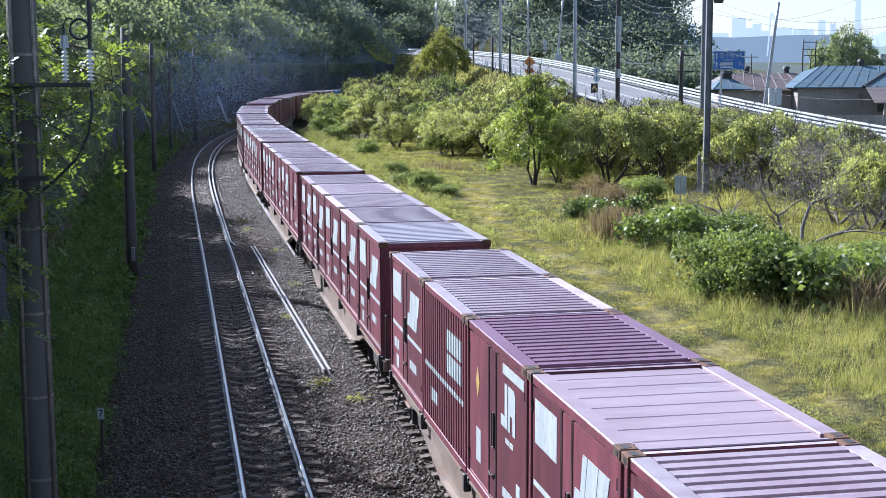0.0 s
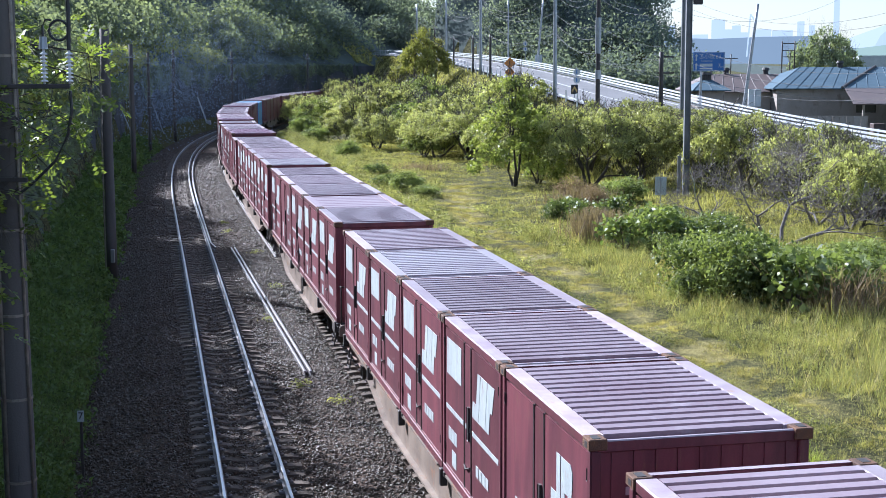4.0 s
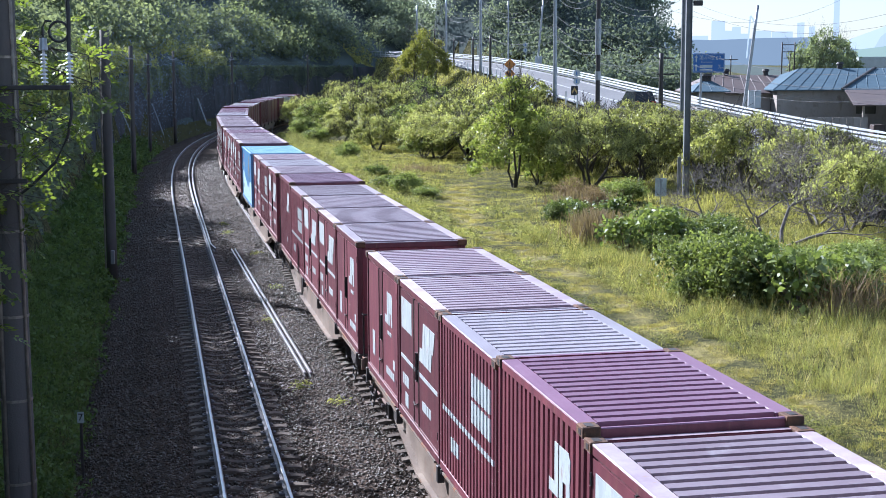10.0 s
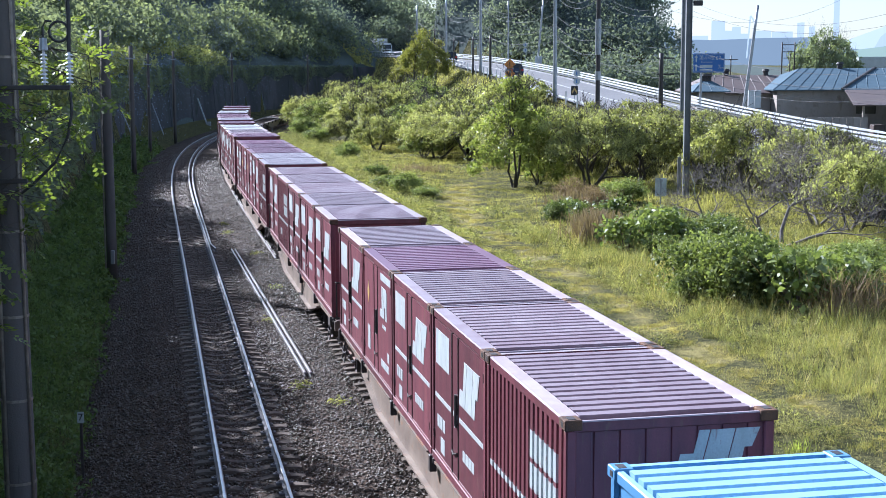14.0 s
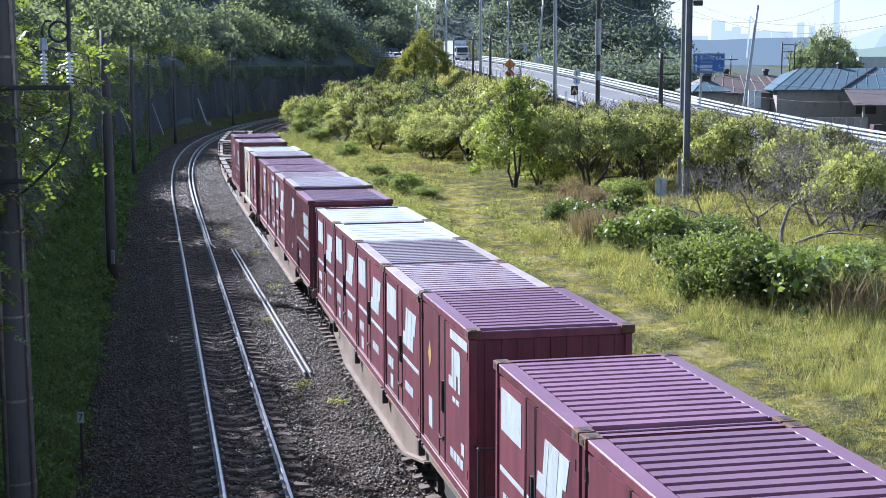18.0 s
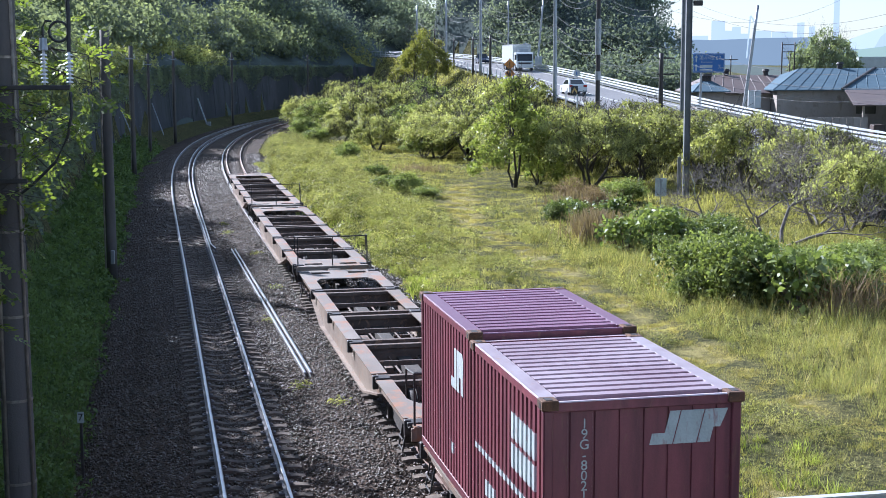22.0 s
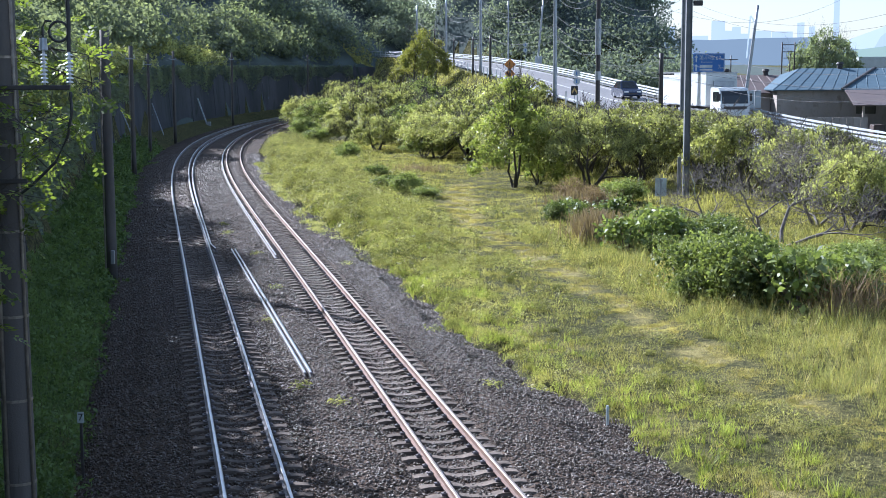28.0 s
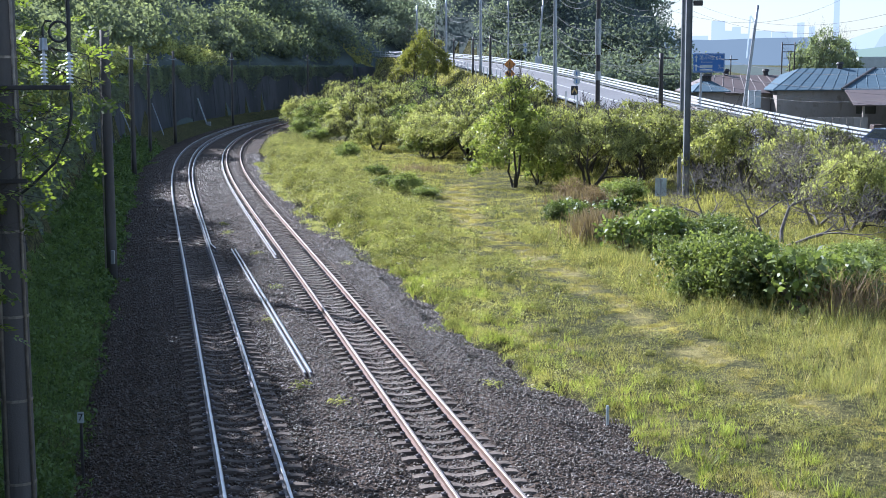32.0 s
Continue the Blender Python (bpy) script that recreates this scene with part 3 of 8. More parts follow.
# ---- retaining wall ----
g = Geo()
_ws = list(np.arange(-24, 250, 3.0))
vs = []
for s in _ws:
    t = 4.8 + 2.4 * float(smooth01(np.array((s - 60) / 80)))
    for lat, z in ((WALL_LAT + 0.55, -1.0), (WALL_LAT, t), (WALL_LAT - 0.6, t), (WALL_LAT - 0.6, -1.0)):
        vs.append(on_line(s, lat, z))
fs = []
for i in range(len(_ws) - 1):
    for j in range(4):
        k = (j + 1) % 4
        fs.append((4 * i + j, 4 * i + k, 4 * i + 4 + k, 4 * i + 4 + j))
fs += [(0, 1, 2, 3), tuple(len(vs) - 4 + k for k in (3, 2, 1, 0))]
g.add(vs, fs)
solid("retaining_wall", g, CONCRETE, "tall stained grey concrete retaining wall at the hill's foot", "wall", kind="structure")
g = Geo()
for s in np.arange(-20, 245, 14.0):
    t = 4.8 + 2.4 * float(smooth01(np.array((s - 60) / 80)))
    a, b = on_line(s, WALL_LAT + 0.56, 0.0), on_line(s, WALL_LAT + 0.03, t - 0.1)
    g.tube([a, b], 0.035, 5)
solid("wall_joint", g, CONCRETE, "upright joints of the concrete wall", "wall joint", kind="structure")


def ground_at(x, y):
    z, _ = land(np.array([float(x)]), np.array([float(y)]))
    return float(z[0])


# ---- road ----
def road_strip(name, a, b, z, mat, d0=0, d1=None, step=3.0, label="", thick=0.0):
    ds = np.arange(d0, d1 or R_D[-1] - 1, step)
    vs, fs = [], []
    for d in ds:
        vs += [on_road(d, a, z), on_road(d, b, z)]
    for i in range(len(ds) - 1):
        fs.append((2 * i, 2 * i + 1, 2 * i + 3, 2 * i + 2))
    ob = mesh_ob(name, vs, fs, mat)
    return tagged(ob, label, "road" if "road" in name else "marking", kind="structure")


road_strip("road", -6.0, 2.5, 0.0, ASPHALT, label="worn grey asphalt road climbing towards the hill")
road_strip("edge_line", -5.35, -5.2, 0.006, LINE, label="white painted edge line")
road_strip("edge_line", 1.75, 1.9, 0.006, LINE, label="white painted edge line")
road_strip("centre_line", -1.83, -1.67, 0.006, LINE, label="white painted centre line")
road_strip("verge_slab", 2.5, 4.2, 0.10, SLAB, label="pale concrete kerb strip beside the road")


def guard_rail(off, d0, d1, label):
    top = thing("guard_rail", label, "guard rail", "guard rails of the road")
    ds = np.arange(d0, d1, 2.5)
    for z in (0.30, 0.56, 0.82):
        g = Geo()
        prof = [(0, -0.075), (0.04, -0.04), (0.045, 0), (0.04, 0.04), (0, 0.075), (-0.03, 0.06), (-0.03, -0.06)]
        n = len(prof)
        vs = [on_road(d, off + a, z + b) for d in ds for a, b in prof]
        fs = [(i * n + j, i * n + (j + 1) % n, (i + 1) * n + (j + 1) % n, (i + 1) * n + j) for i in range(len(ds) - 1) for j in range(n)]
        g.add(vs, fs)
        part("beam", g, GUARD, top)
        if off < 0:
            break
    pm = Geo().tube([(0, 0, -0.25), (0, 0, 0.92)], 0.06, 8).mesh("post", GUARD)
    for d in np.arange(d0, d1, 4.0):
        o = part("post", pm, None, top)
        o.location = on_road(d, off + 0.12 * (1 if off > 0 else -1))
    return top


guard_rail(2.9, 30, 330, "white painted three-rail guard rail along the road")
guard_rail(-6.3, 150, 330, "white painted guard rail on the meadow side")
# dark picket fence at the upper bend
_f = thing("road_fence", "low dark metal fence along the upper road bend", "fence")
_pm = Geo().box(-0.03, 0.03, -0.03, 0.03, -0.1, 1.0, 0.005).mesh("picket", GALV)
for d in np.arange(48, 150, 1.5):
    o = part("picket", _pm, None, _f)
    o.location = on_road(d, -6.3)
g = Geo()
for z in (0.45, 0.95):
    g.tube([on_road(d, -6.3, z) for d in np.arange(48, 150, 3.0)], 0.03, 5)
part("fence_rail", g, GALV, _f)

# ---- the permanent way ----
def rail_mesh(name, lat, s0, s1, z=0.0, step=2.0, side=RAIL_RUST, top=STEEL, label="", tilt=0.0):
    prof = [(-0.063, -0.153), (0.063, -0.153), (0.063, -0.142), (0.012, -0.125), (0.009, -0.045), (0.033, -0.036), (0.033, -0.010), (0.022, 0.0), (-0.022, 0.0), (-0.033, -0.010), (-0.033, -0.036), (-0.009, -0.045), (-0.012, -0.125), (-0.063, -0.142)]
    g, n = Geo(), len(prof)
    ss = np.arange(s0, s1 + 0.01, step)
    vs = [on_line(s, (lat(s) if callable(lat) else lat) + a, z + b) for s in ss for a, b in prof]
    for i in range(len(ss) - 1):
        for j in range(n):
            k = (j + 1) % n
            g.f.append((i * n + j, i * n + k, (i + 1) * n + k, (i + 1) * n + j))
            g.m.append(1 if j in (6, 7, 8) else 0)
    g.f += [tuple(range(n)), tuple(range(len(vs) - 1, len(vs) - n - 1, -1))]
    g.m += [0, 0]
    g.v = [tuple(v) for v in vs]
    return solid(name, g, [side, top], label, "rail", "rails of the line" if not label.startswith("spare") else "", "structure")


for _lat, _side in ((TWO - 0.5665, RAIL_GREY), (TWO + 0.5665, RAIL_GREY), (-0.5665, RAIL_RUST), (0.5665, RAIL_RUST)):
    rail_mesh("rail", _lat, -500, 420, label="worn steel running rail with polished top", side=_side, top=WORN_TOP if _side is RAIL_RUST else STEEL)
rail_mesh("spare_rail", lambda s: TWO + 0.5665 + 0.36 - 0.004 * max(0, 120 - s) + (0.10 if s > 30.5 else 0.4 - 0.1 * (s - 28)), 29.5, 150, z=-0.02, step=1.5, side=RAIL_GREY, label="spare rail lying beside the running rail")
rail_mesh("spare_rail", lambda s: -0.5665 - 0.33, 27, 160, z=-0.03, side=RAIL_GREY, label="spare rail lying beside the rusty track")
for _d in (0.0, 0.14):
    rail_mesh("loose_rail", lambda s, d=_d: -2.52 + d + (30 - s) / 24.5 * 0.46, 5.5, 30, z=-0.06, step=3.0, side=RAIL_GREY, label="spare bright rail lying on the ballast")


def bed(s, lat):
    n = noise.noise(Vector((s * 0.7, lat * 1.3, 0.0))) * 0.03 + noise.noise(Vector((s * 3.1, lat * 3.3, 4.0))) * 0.015
    return (float(ballast_lat(s, lat)) - lat, n - (0.045 if abs(lat) < 1.05 else 0.025 if abs(lat - TWO) < 1.05 else 0.0))


_ss = list(np.arange(-24, 90, 0.5)) + list(np.arange(90, 240, 2.0))
_prof = [(-7.4, -0.62), (-6.9, -0.40), (-6.2, -0.27)] + [(-5.9 + 0.25 * i, -0.19) for i in range(36)] + [(3.15, -0.30), (3.6, -0.42), (4.4, -0.50), (5.0, -0.62)]
strip("ballast", _ss, _prof, BALLAST, wob=bed)
tagged(bpy.data.objects["ballast"], "dark grey crushed stone ballast under both tracks", "ballast", kind="structure")
strip("ballast_behind", list(np.linspace(-500, -23.9, 40)), [(-7.4, -0.66), (-6.2, -0.27), (-3, -0.2), (0, -0.2), (3.1, -0.3), (5, -0.66)], BALLAST)
tagged(bpy.data.objects["ballast_behind"], "dark grey stone ballast of the line further on", "ballast", kind="structure")
strip("ballast_beyond", list(np.arange(239.8, 420, 8.0)), [(-7.4, -0.66), (-6.2, -0.27), (-3, -0.2), (0, -0.2), (3.1, -0.3), (5, -0.66)], BALLAST)
tagged(bpy.data.objects["ballast_beyond"], "dark grey stone ballast round the far bend", "ballast", kind="structure")

# ---- sleepers, clips and stones ----
def sleeper_mesh():
    g = Geo()
    prof = [(-1.0, -0.185), (-0.86, -0.165), (-0.36, -0.165), (-0.18, -0.205), (0.18, -0.205), (0.36, -0.165), (0.86, -0.165), (1.0, -0.185), (1.0, -0.34), (-1.0, -0.34)]
    n = len(prof)
    vs = [(x, s * (0.10 if z > -0.3 else 0.14), z) for s in (-1, 1) for x, z in prof]
    fs = [tuple(range(n)), tuple(range(2 * n - 1, n - 1, -1))] + [(i, i + n, (i + 1) % n + n, (i + 1) % n) for i in range(n)]
    g.add(vs, fs)
    return g.mesh("sleeper", SLEEPER)


_sm = sleeper_mesh()
_cl = Geo()
for _r in (-0.5665, 0.5665):
    for _s in (-1, 1):
        _cl.box(_r + _s * 0.075, _r + _s * 0.15, -0.045, 0.045, -0.166, -0.115, 0.012)
        _cl.tube([(_r + _s * 0.10, 0, -0.12), (_r + _s * 0.10, 0, -0.09)], 0.02, 6)
_cm = _cl.mesh("rail_clip", [RAIL_GREY])
_rngs = random.Random(5)
for _lat, _nm in ((TWO, "track_bed_inner"), (0.0, "track_bed_outer")):
    _t = thing("sleeper_row", "row of weathered concrete sleepers under the rails", "sleepers", "sleeper rows", kind="structure")
    for _k in range(150):
        _s = -13.5 + 0.6 * _k
        _o = part("sleeper", _sm, None, _t)
        _o.matrix_basis = line_pose(_s + _rngs.uniform(-0.03, 0.03), _lat, _rngs.uniform(-0.012, 0.006)) @ pose(0, 0, 0, 0, 0, _rngs.uniform(-0.8, 0.8))
        if _k < 75:
            _o2 = part("rail_clip", _cm, None, _o)
    _g = Geo()
    for _k in range(150, 330):
        m = line_pose(-13.5 + 0.6 * _k, _lat, 0)
        _g.add([m @ Vector(v.co) for v in _sm.vertices], [tuple(p.vertices) for p in _sm.polygons])
    tagged(part("far_sleepers", _g, SLEEPER, _t), kind="stuff")


def stones(seed, n, s0, s1, l0, l1, size, name, label):
    rng = np.random.default_rng(seed)
    s, lat = rng.uniform(s0, s1, n), rng.uniform(l0, l1, n)
    h = np.interp(s, S_ALL, TH)
    z = np.interp(lat, [-7.4, -6.9, -6.2, -5.9, 2.9, 3.15, 3.6, 4.4, 5.0], [-0.62, -0.40, -0.27, -0.19, -0.19, -0.30, -0.42, -0.50, -0.60])
    z = z - 0.045 * (np.abs(lat) < 1.05) - 0.03 * (np.abs(lat - TWO) < 1.05)
    lat = ballast_lat(s, lat)
    # kept low between the rails and off the rail heads
    x = np.interp(s, S_ALL, PX) + lat * np.cos(h)
    y = np.interp(s, S_ALL, PY) - lat * np.sin(h)
    r = np.minimum(np.abs(np.abs(lat) - 0.5665), np.abs(np.abs(lat - TWO) - 0.5665))
    keep = r > 0.10
    x, y, z = x[keep], y[keep], z[keep]
    n = len(x)
    q = rng.normal(size=(n, 3, 3))
    u = q[:, 0] / np.linalg.norm(q[:, 0], axis=1)[:, None]
    v = q[:, 1] - (q[:, 1] * u).sum(1)[:, None] * u
    v /= np.linalg.norm(v, axis=1)[:, None]
    w = np.cross(u, v)
    k = size * rng.uniform(0.6, 1.5, n)[:, None]
    c = np.stack([x, y, z + rng.uniform(-0.2, 0.6, n) * size], axis=1)
    sx, sy, sz = rng.uniform(0.7, 1.2, (n, 1)), rng.uniform(0.5, 1.0, (n, 1)), rng.uniform(0.4, 0.8, (n, 1))
    P = [c + u * k * sx, c + v * k * sy, c + w * k * sz, c - u * k * sx * 0.8, c - v * k * sy, c - w * k * sz]
    tri = [(0, 1, 2), (1, 3, 2), (3, 4, 2), (4, 0, 2), (1, 0, 5), (3, 1, 5), (4, 3, 5), (0, 4, 5)]
    V = np.stack(P, axis=1).reshape(-1, 3)
    base = np.arange(n)[:, None, None] * 6
    F = (base + np.array(tri)[None]).reshape(-1, 3)
    me = bpy.data.meshes.new(name)
    me.vertices.add(len(V))
    me.vertices.foreach_set("co", V.astype(np.float32).ravel())
    me.loops.add(F.size)
    me.loops.foreach_set("vertex_index", F.astype(np.int32).ravel())
    me.polygons.add(len(F))
    me.polygons.foreach_set("loop_start", np.arange(0, F.size, 3, dtype=np.int32))
    me.update(calc_edges=True)
    me.materials.append(STONE)
    tagged(new(name, me), label, "stones", kind="stuff")


stones(3, 105000, -15, 30, -7.3, 5.0, 0.037, "ballast_stones", "dark grey broken ballast stones")
stones(4, 40000, 30, 95, -7.2, 4.6, 0.05, "ballast_stones_far", "dark grey broken ballast stones further off")

# ---- containers ----
CL, CW, CH = 3.715, 2.45, 2.50


def hook_parts(top, x, y0, z0, key):
    # a plain hook and a plain looped block, side by side on the flank
    shapes = [[(0.20, 0.0), (-0.16, 0.0), (-0.16, 0.62), (-0.02, 0.62), (-0.02, 0.15), (0.20, 0.15)],
              [(-0.20, 0.0), (-0.34, 0.0), (-0.34, 0.24), (-0.46, 0.24), (-0.47, 0.0), (-0.62, 0.0), (-0.60, 0.28), (-0.62, 0.36), (-0.62, 0.55), (-0.55, 0.62), (-0.20, 0.62)]]
    for k, sh in enumerate(shapes):
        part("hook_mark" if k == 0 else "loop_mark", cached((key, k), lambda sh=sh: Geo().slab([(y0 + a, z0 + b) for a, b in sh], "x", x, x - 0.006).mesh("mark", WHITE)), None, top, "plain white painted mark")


# outlines of the three blocks of the slanted mark, in shares of its width and height
SLANTED = [[(0, 0), (1, 0), (1, 1), (0.55, 1), (0.55, 0.34), (0, 0.34)],
           [(0, 0), (1, 0), (1, 1), (0, 1)],
           [(0, 0), (0.55, 0), (0.55, 0.45), (0.85, 0.45), (1, 1), (0, 1)]]


def bars(top, x, y0, z0, n, w, h, gap=0.035):
    # writing that cannot be read
    bm = cached(("bar", w, h), lambda: Geo().box(0, -0.005, -w, 0, 0, h).mesh("lettering_bar", WHITE))
    for i in range(n):
        o = part("lettering_bar", bm, None, top)
        o.location = (x, y0 - i * (w + gap), z0)


_cache = {}


def cached(key, make):
    if key not in _cache:
        _cache[key] = make()
    return _cache[key]


def container(style, at, label, L=CL, H=CH, roof="ribbed", tall=False):
    top = thing("freight_container", label, "container", "containers on the train", at)
    hw, hl = CW / 2, L / 2
    body_m = BLUE if style == "B" else CREAM if style == "K" else RED
    skin = {"lilac": LILAC_ROOF, "smooth": PALE_ROOF, "dark": PURPLE_ROOF, "pale": PALE_RIBS}.get(roof, ROOF_EDGE)

    def body():
        g = Geo()
        if style == "C" or style == "B":
            # one folded outline for the ribbed flanks
            n, deep = (17, 0.042) if style == "C" else (8, 0.012)
            w = (L - 0.32) / n
            one = [(-hw + 0.05, -hl + 0.04)]
            for i in range(n):
                y, r = -hl + 0.16 + w * (i + 0.5), 0.30 if style == "C" else 0.46
                one += [(-hw + 0.05, y - w * r), (-hw + 0.05 - deep, y - w * (r - 0.04)), (-hw + 0.05 - deep, y + w * (r - 0.04)), (-hw + 0.05, y + w * r)]
            one += [(-hw + 0.05, hl - 0.04)]
            # upright joints of the end wall's panels
            end_ = []
            for i in range(7):
                c = -hw + 0.32 + (CW - 0.64) * i / 6
                end_ += [(c - 0.018, -hl + 0.04), (c - 0.010, -hl + 0.062), (c + 0.010, -hl + 0.062), (c + 0.018, -hl + 0.04)]
            g.slab(one + [(-x, y) for x, y in reversed(one)] + end_[::-1], "z", 0.12, H - 0.07)
        else:
            one = [(-hw + 0.045, -hl + 0.04)]
            for i in range(9):
                x = -hw + 0.25 + (CW - 0.5) * i / 8
                one += [(x - 0.014, -hl + 0.04), (x - 0.012, -hl + 0.024), (x + 0.012, -hl + 0.024), (x + 0.014, -hl + 0.04)]
            one += [(hw - 0.045, -hl + 0.04), (hw - 0.045, hl - 0.04), (-hw + 0.045, hl - 0.04)]
            g.slab(one, "z", 0.12, H - 0.07)
        return g.mesh("shell", body_m)
    part("shell", cached(("body", style, L, H), body), None, top)

    def rail_part(kind):
        g = Geo()
        if kind == "base_frame":
            for s in (-1, 1):
                g.box(s * hw, s * (hw - 0.10), -hl, hl, 0.0, 0.14, 0.012)
                g.box(-hw + 0.1, hw - 0.1, s * hl, s * (hl - 0.08), 0.0, 0.14, 0.012)
        else:
            for s in (-1, 1):
                g.box(s * hw, s * (hw - 0.08), -hl, hl, H - 0.13, H - 0.012, 0.012)
                g.box(-hw + 0.08, hw - 0.08, s * hl, s * (hl - 0.06), H - 0.14, H - 0.012, 0.012)
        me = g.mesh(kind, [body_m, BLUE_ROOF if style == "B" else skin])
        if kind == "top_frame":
            # upward faces get the paler roof colour, painting in their sunlit look
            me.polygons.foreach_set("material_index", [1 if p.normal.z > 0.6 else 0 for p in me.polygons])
        return me
    part("base_frame", cached(("base", style, L, H), lambda: rail_part("base_frame")), None, top)
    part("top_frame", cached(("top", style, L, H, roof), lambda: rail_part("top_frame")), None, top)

    def post():
        g = Geo()
        g.box(-0.06, 0.06, -0.06, 0.06, 0.13, H - 0.12, 0.015)
        return g.mesh("corner_post", body_m)

    def fitting():
        g = Geo()
        g.box(-0.095, 0.11, -0.10, 0.13, 0, 0.122, 0.01)
        g.box(-0.04, 0.045, -0.06, 0.07, 0.115, 0.127, mi=1)
        g.box(-0.099, -0.09, -0.04, 0.04, 0.03, 0.09, mi=1)
        return g.mesh("corner_fitting", [RUST if style != "B" else BLUE, DARK])
    pm, fm = cached(("post", style, H), post), cached(("fit", style == "B"), fitting)
    for sx in (-1, 1):
        for sy in (-1, 1):
            o = part("corner_post", pm, None, top)
            o.location = (sx * (hw - 0.062), sy * (hl - 0.062), 0)
            o = part("corner_fitting", fm, None, top)
            o.location = (sx * (hw - 0.075), sy * (hl - 0.09), H - 0.118)
            o.rotation_euler = (0, 0, 0 if sx < 0 else math.pi)

    def roof_mesh():
        g = Geo()
        z = H - 0.06
        n = int(round(L / 0.265)) if roof not in ("smooth", "lilac") else 7
        e = 0.215 if style != "B" else 0.12
        lo, hi, wide, narrow = (z + 0.016, z + 0.024, 0.08, 0.05) if roof in ("smooth", "lilac") else (z - 0.035, z + 0.058, 0.335, 0.300)
        w = (L - 0.34) / n
        prof = [(-hl + 0.10, z - 0.05), (-hl + 0.10, lo)]
        for i in range(n):
            y = -hl + 0.17 + w * (i + 0.5)
            prof += [(y - w * wide, lo), (y - w * narrow, hi), (y + w * narrow, hi), (y + w * wide, lo)]
        prof += [(hl - 0.10, lo), (hl - 0.10, z - 0.05)]
        g.slab(prof, "x", -hw + e, hw - e)
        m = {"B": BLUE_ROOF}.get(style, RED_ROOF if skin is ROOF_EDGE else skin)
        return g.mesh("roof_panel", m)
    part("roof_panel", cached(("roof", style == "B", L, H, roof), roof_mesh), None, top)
    if style != "B":
        def edge():
            g = Geo()
            g.box(-0.105, 0.105, -hl + 0.19, hl - 0.19, H - 0.06, H - 0.006, 0.006)
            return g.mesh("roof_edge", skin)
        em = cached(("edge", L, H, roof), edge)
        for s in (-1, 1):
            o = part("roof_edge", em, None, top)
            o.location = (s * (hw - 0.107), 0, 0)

    x = -hw + 0.046
    if style in "PJK":
        # two leaves and a narrow middle leaf in the flank
        spans = [("door", hl - 0.14, 0.42), ("middle_leaf", 0.36, -0.02), ("door", -0.08, -hl + 0.14)]
        for nm, a, b in spans:
            def leaf(a=a, b=b):
                g = Geo()
                g.box(x + 0.01, x - 0.022, b, a, 0.17, H - 0.17, 0.006)
                return g.mesh("door", body_m)
            part(nm, cached(("leaf", a, b, H, style == "K"), leaf), None, top)

        def rods():
            g = Geo()
            for y in (0.39, -0.05):
                g.box(x - 0.010, x - 0.028, y - 0.022, y + 0.022, 0.16, H - 0.16, 0.004)
            return g.mesh("lock_rod", DARK)
        part("lock_rod", cached(("rods", H), rods), None, top)

        part("handle_box", cached("hbox", lambda: Geo().box(x - 0.02, x - 0.045, 0.04, 0.13, 0.95, 1.45, 0.01).mesh("handle_box", DARK)), None, top)
        part("door_handle", cached("handle", lambda: Geo().tube([(x - 0.035, 0.36, 0.52), (x - 0.05, 0.20, 0.50), (x - 0.035, 0.02, 0.56)], 0.014, 6).mesh("door_handle", DARK)), None, top)
        hm = cached("hinge", lambda: Geo().box(x - 0.01, x - 0.04, -0.02, 0.02, -0.07, 0.07, 0.006).mesh("hinge", DARK))
        for z in (0.45, H - 0.4):
            for y in (hl - 0.12, -hl + 0.12):
                o = part("hinge", hm, None, top)
                o.location = (0, y, z)
    xf = x - 0.0225
    if style == "P":
        def panel():
            g = Geo()
            g.box(xf, xf - 0.005, 0.60, 1.60, H - 0.86, H - 0.30)
            return g.mesh("white_panel", WHITE)
        part("white_panel", cached(("panel", H), panel), None, top, "white painted field on the door")

        for k in range(3):
            def block(k=k):
                g, w, h, z0 = Geo(), 1.20, 0.70, H - 1.14
                a, lean = -0.12 - k * w / 3, h * 0.20
                g.slab([(a - u * (w / 3 - 0.02) - lean * v, z0 + h * v) for u, v in SLANTED[k]], "x", xf, xf - 0.006)
                return g.mesh("mark_block", WHITE)
            part("mark_block", cached(("block", k, H), block), None, top, "white slanted block of the mark")

        for k, (a, b) in enumerate(((1.66, 0.46), (0.32, 0.02), (-0.12, -1.66))):
            part("stripe", cached(("stripe", k), lambda a=a, b=b: Geo().box(xf, xf - 0.005, b, a, 1.08, 1.15).mesh("stripe", WHITE)), None, top, "thin white stripe")

        bars(top, xf, 1.50, 0.62, 3, 0.17, 0.20)
        bars(top, xf, -0.35, 0.55, 4, 0.16, 0.16)
        bars(top, xf, 1.25, 0.25, 1, 0.30, 0.25)
    if style == "K":
        for k, (a, b, z0, z1) in enumerate(((-0.55, -0.80, 0.30, 1.15), (-0.50, -0.85, 1.30, 1.62), (-0.55, -0.80, 1.66, 2.0))):
            part("coral_stripe", Geo().box(xf, xf - 0.005, b, a, z0, z1).mesh("coral_stripe", OCHRE if k == 1 else CORAL), None, top, "faded coral painted field")
        part("coral_mark", Geo().slab([(1.5, 1.5), (1.3, 1.5), (1.25, 1.75), (0.8, 1.75), (0.75, 2.0), (1.55, 2.0)], "x", xf, xf - 0.005).mesh("coral_mark", CORAL), None, top, "faded coral mark")
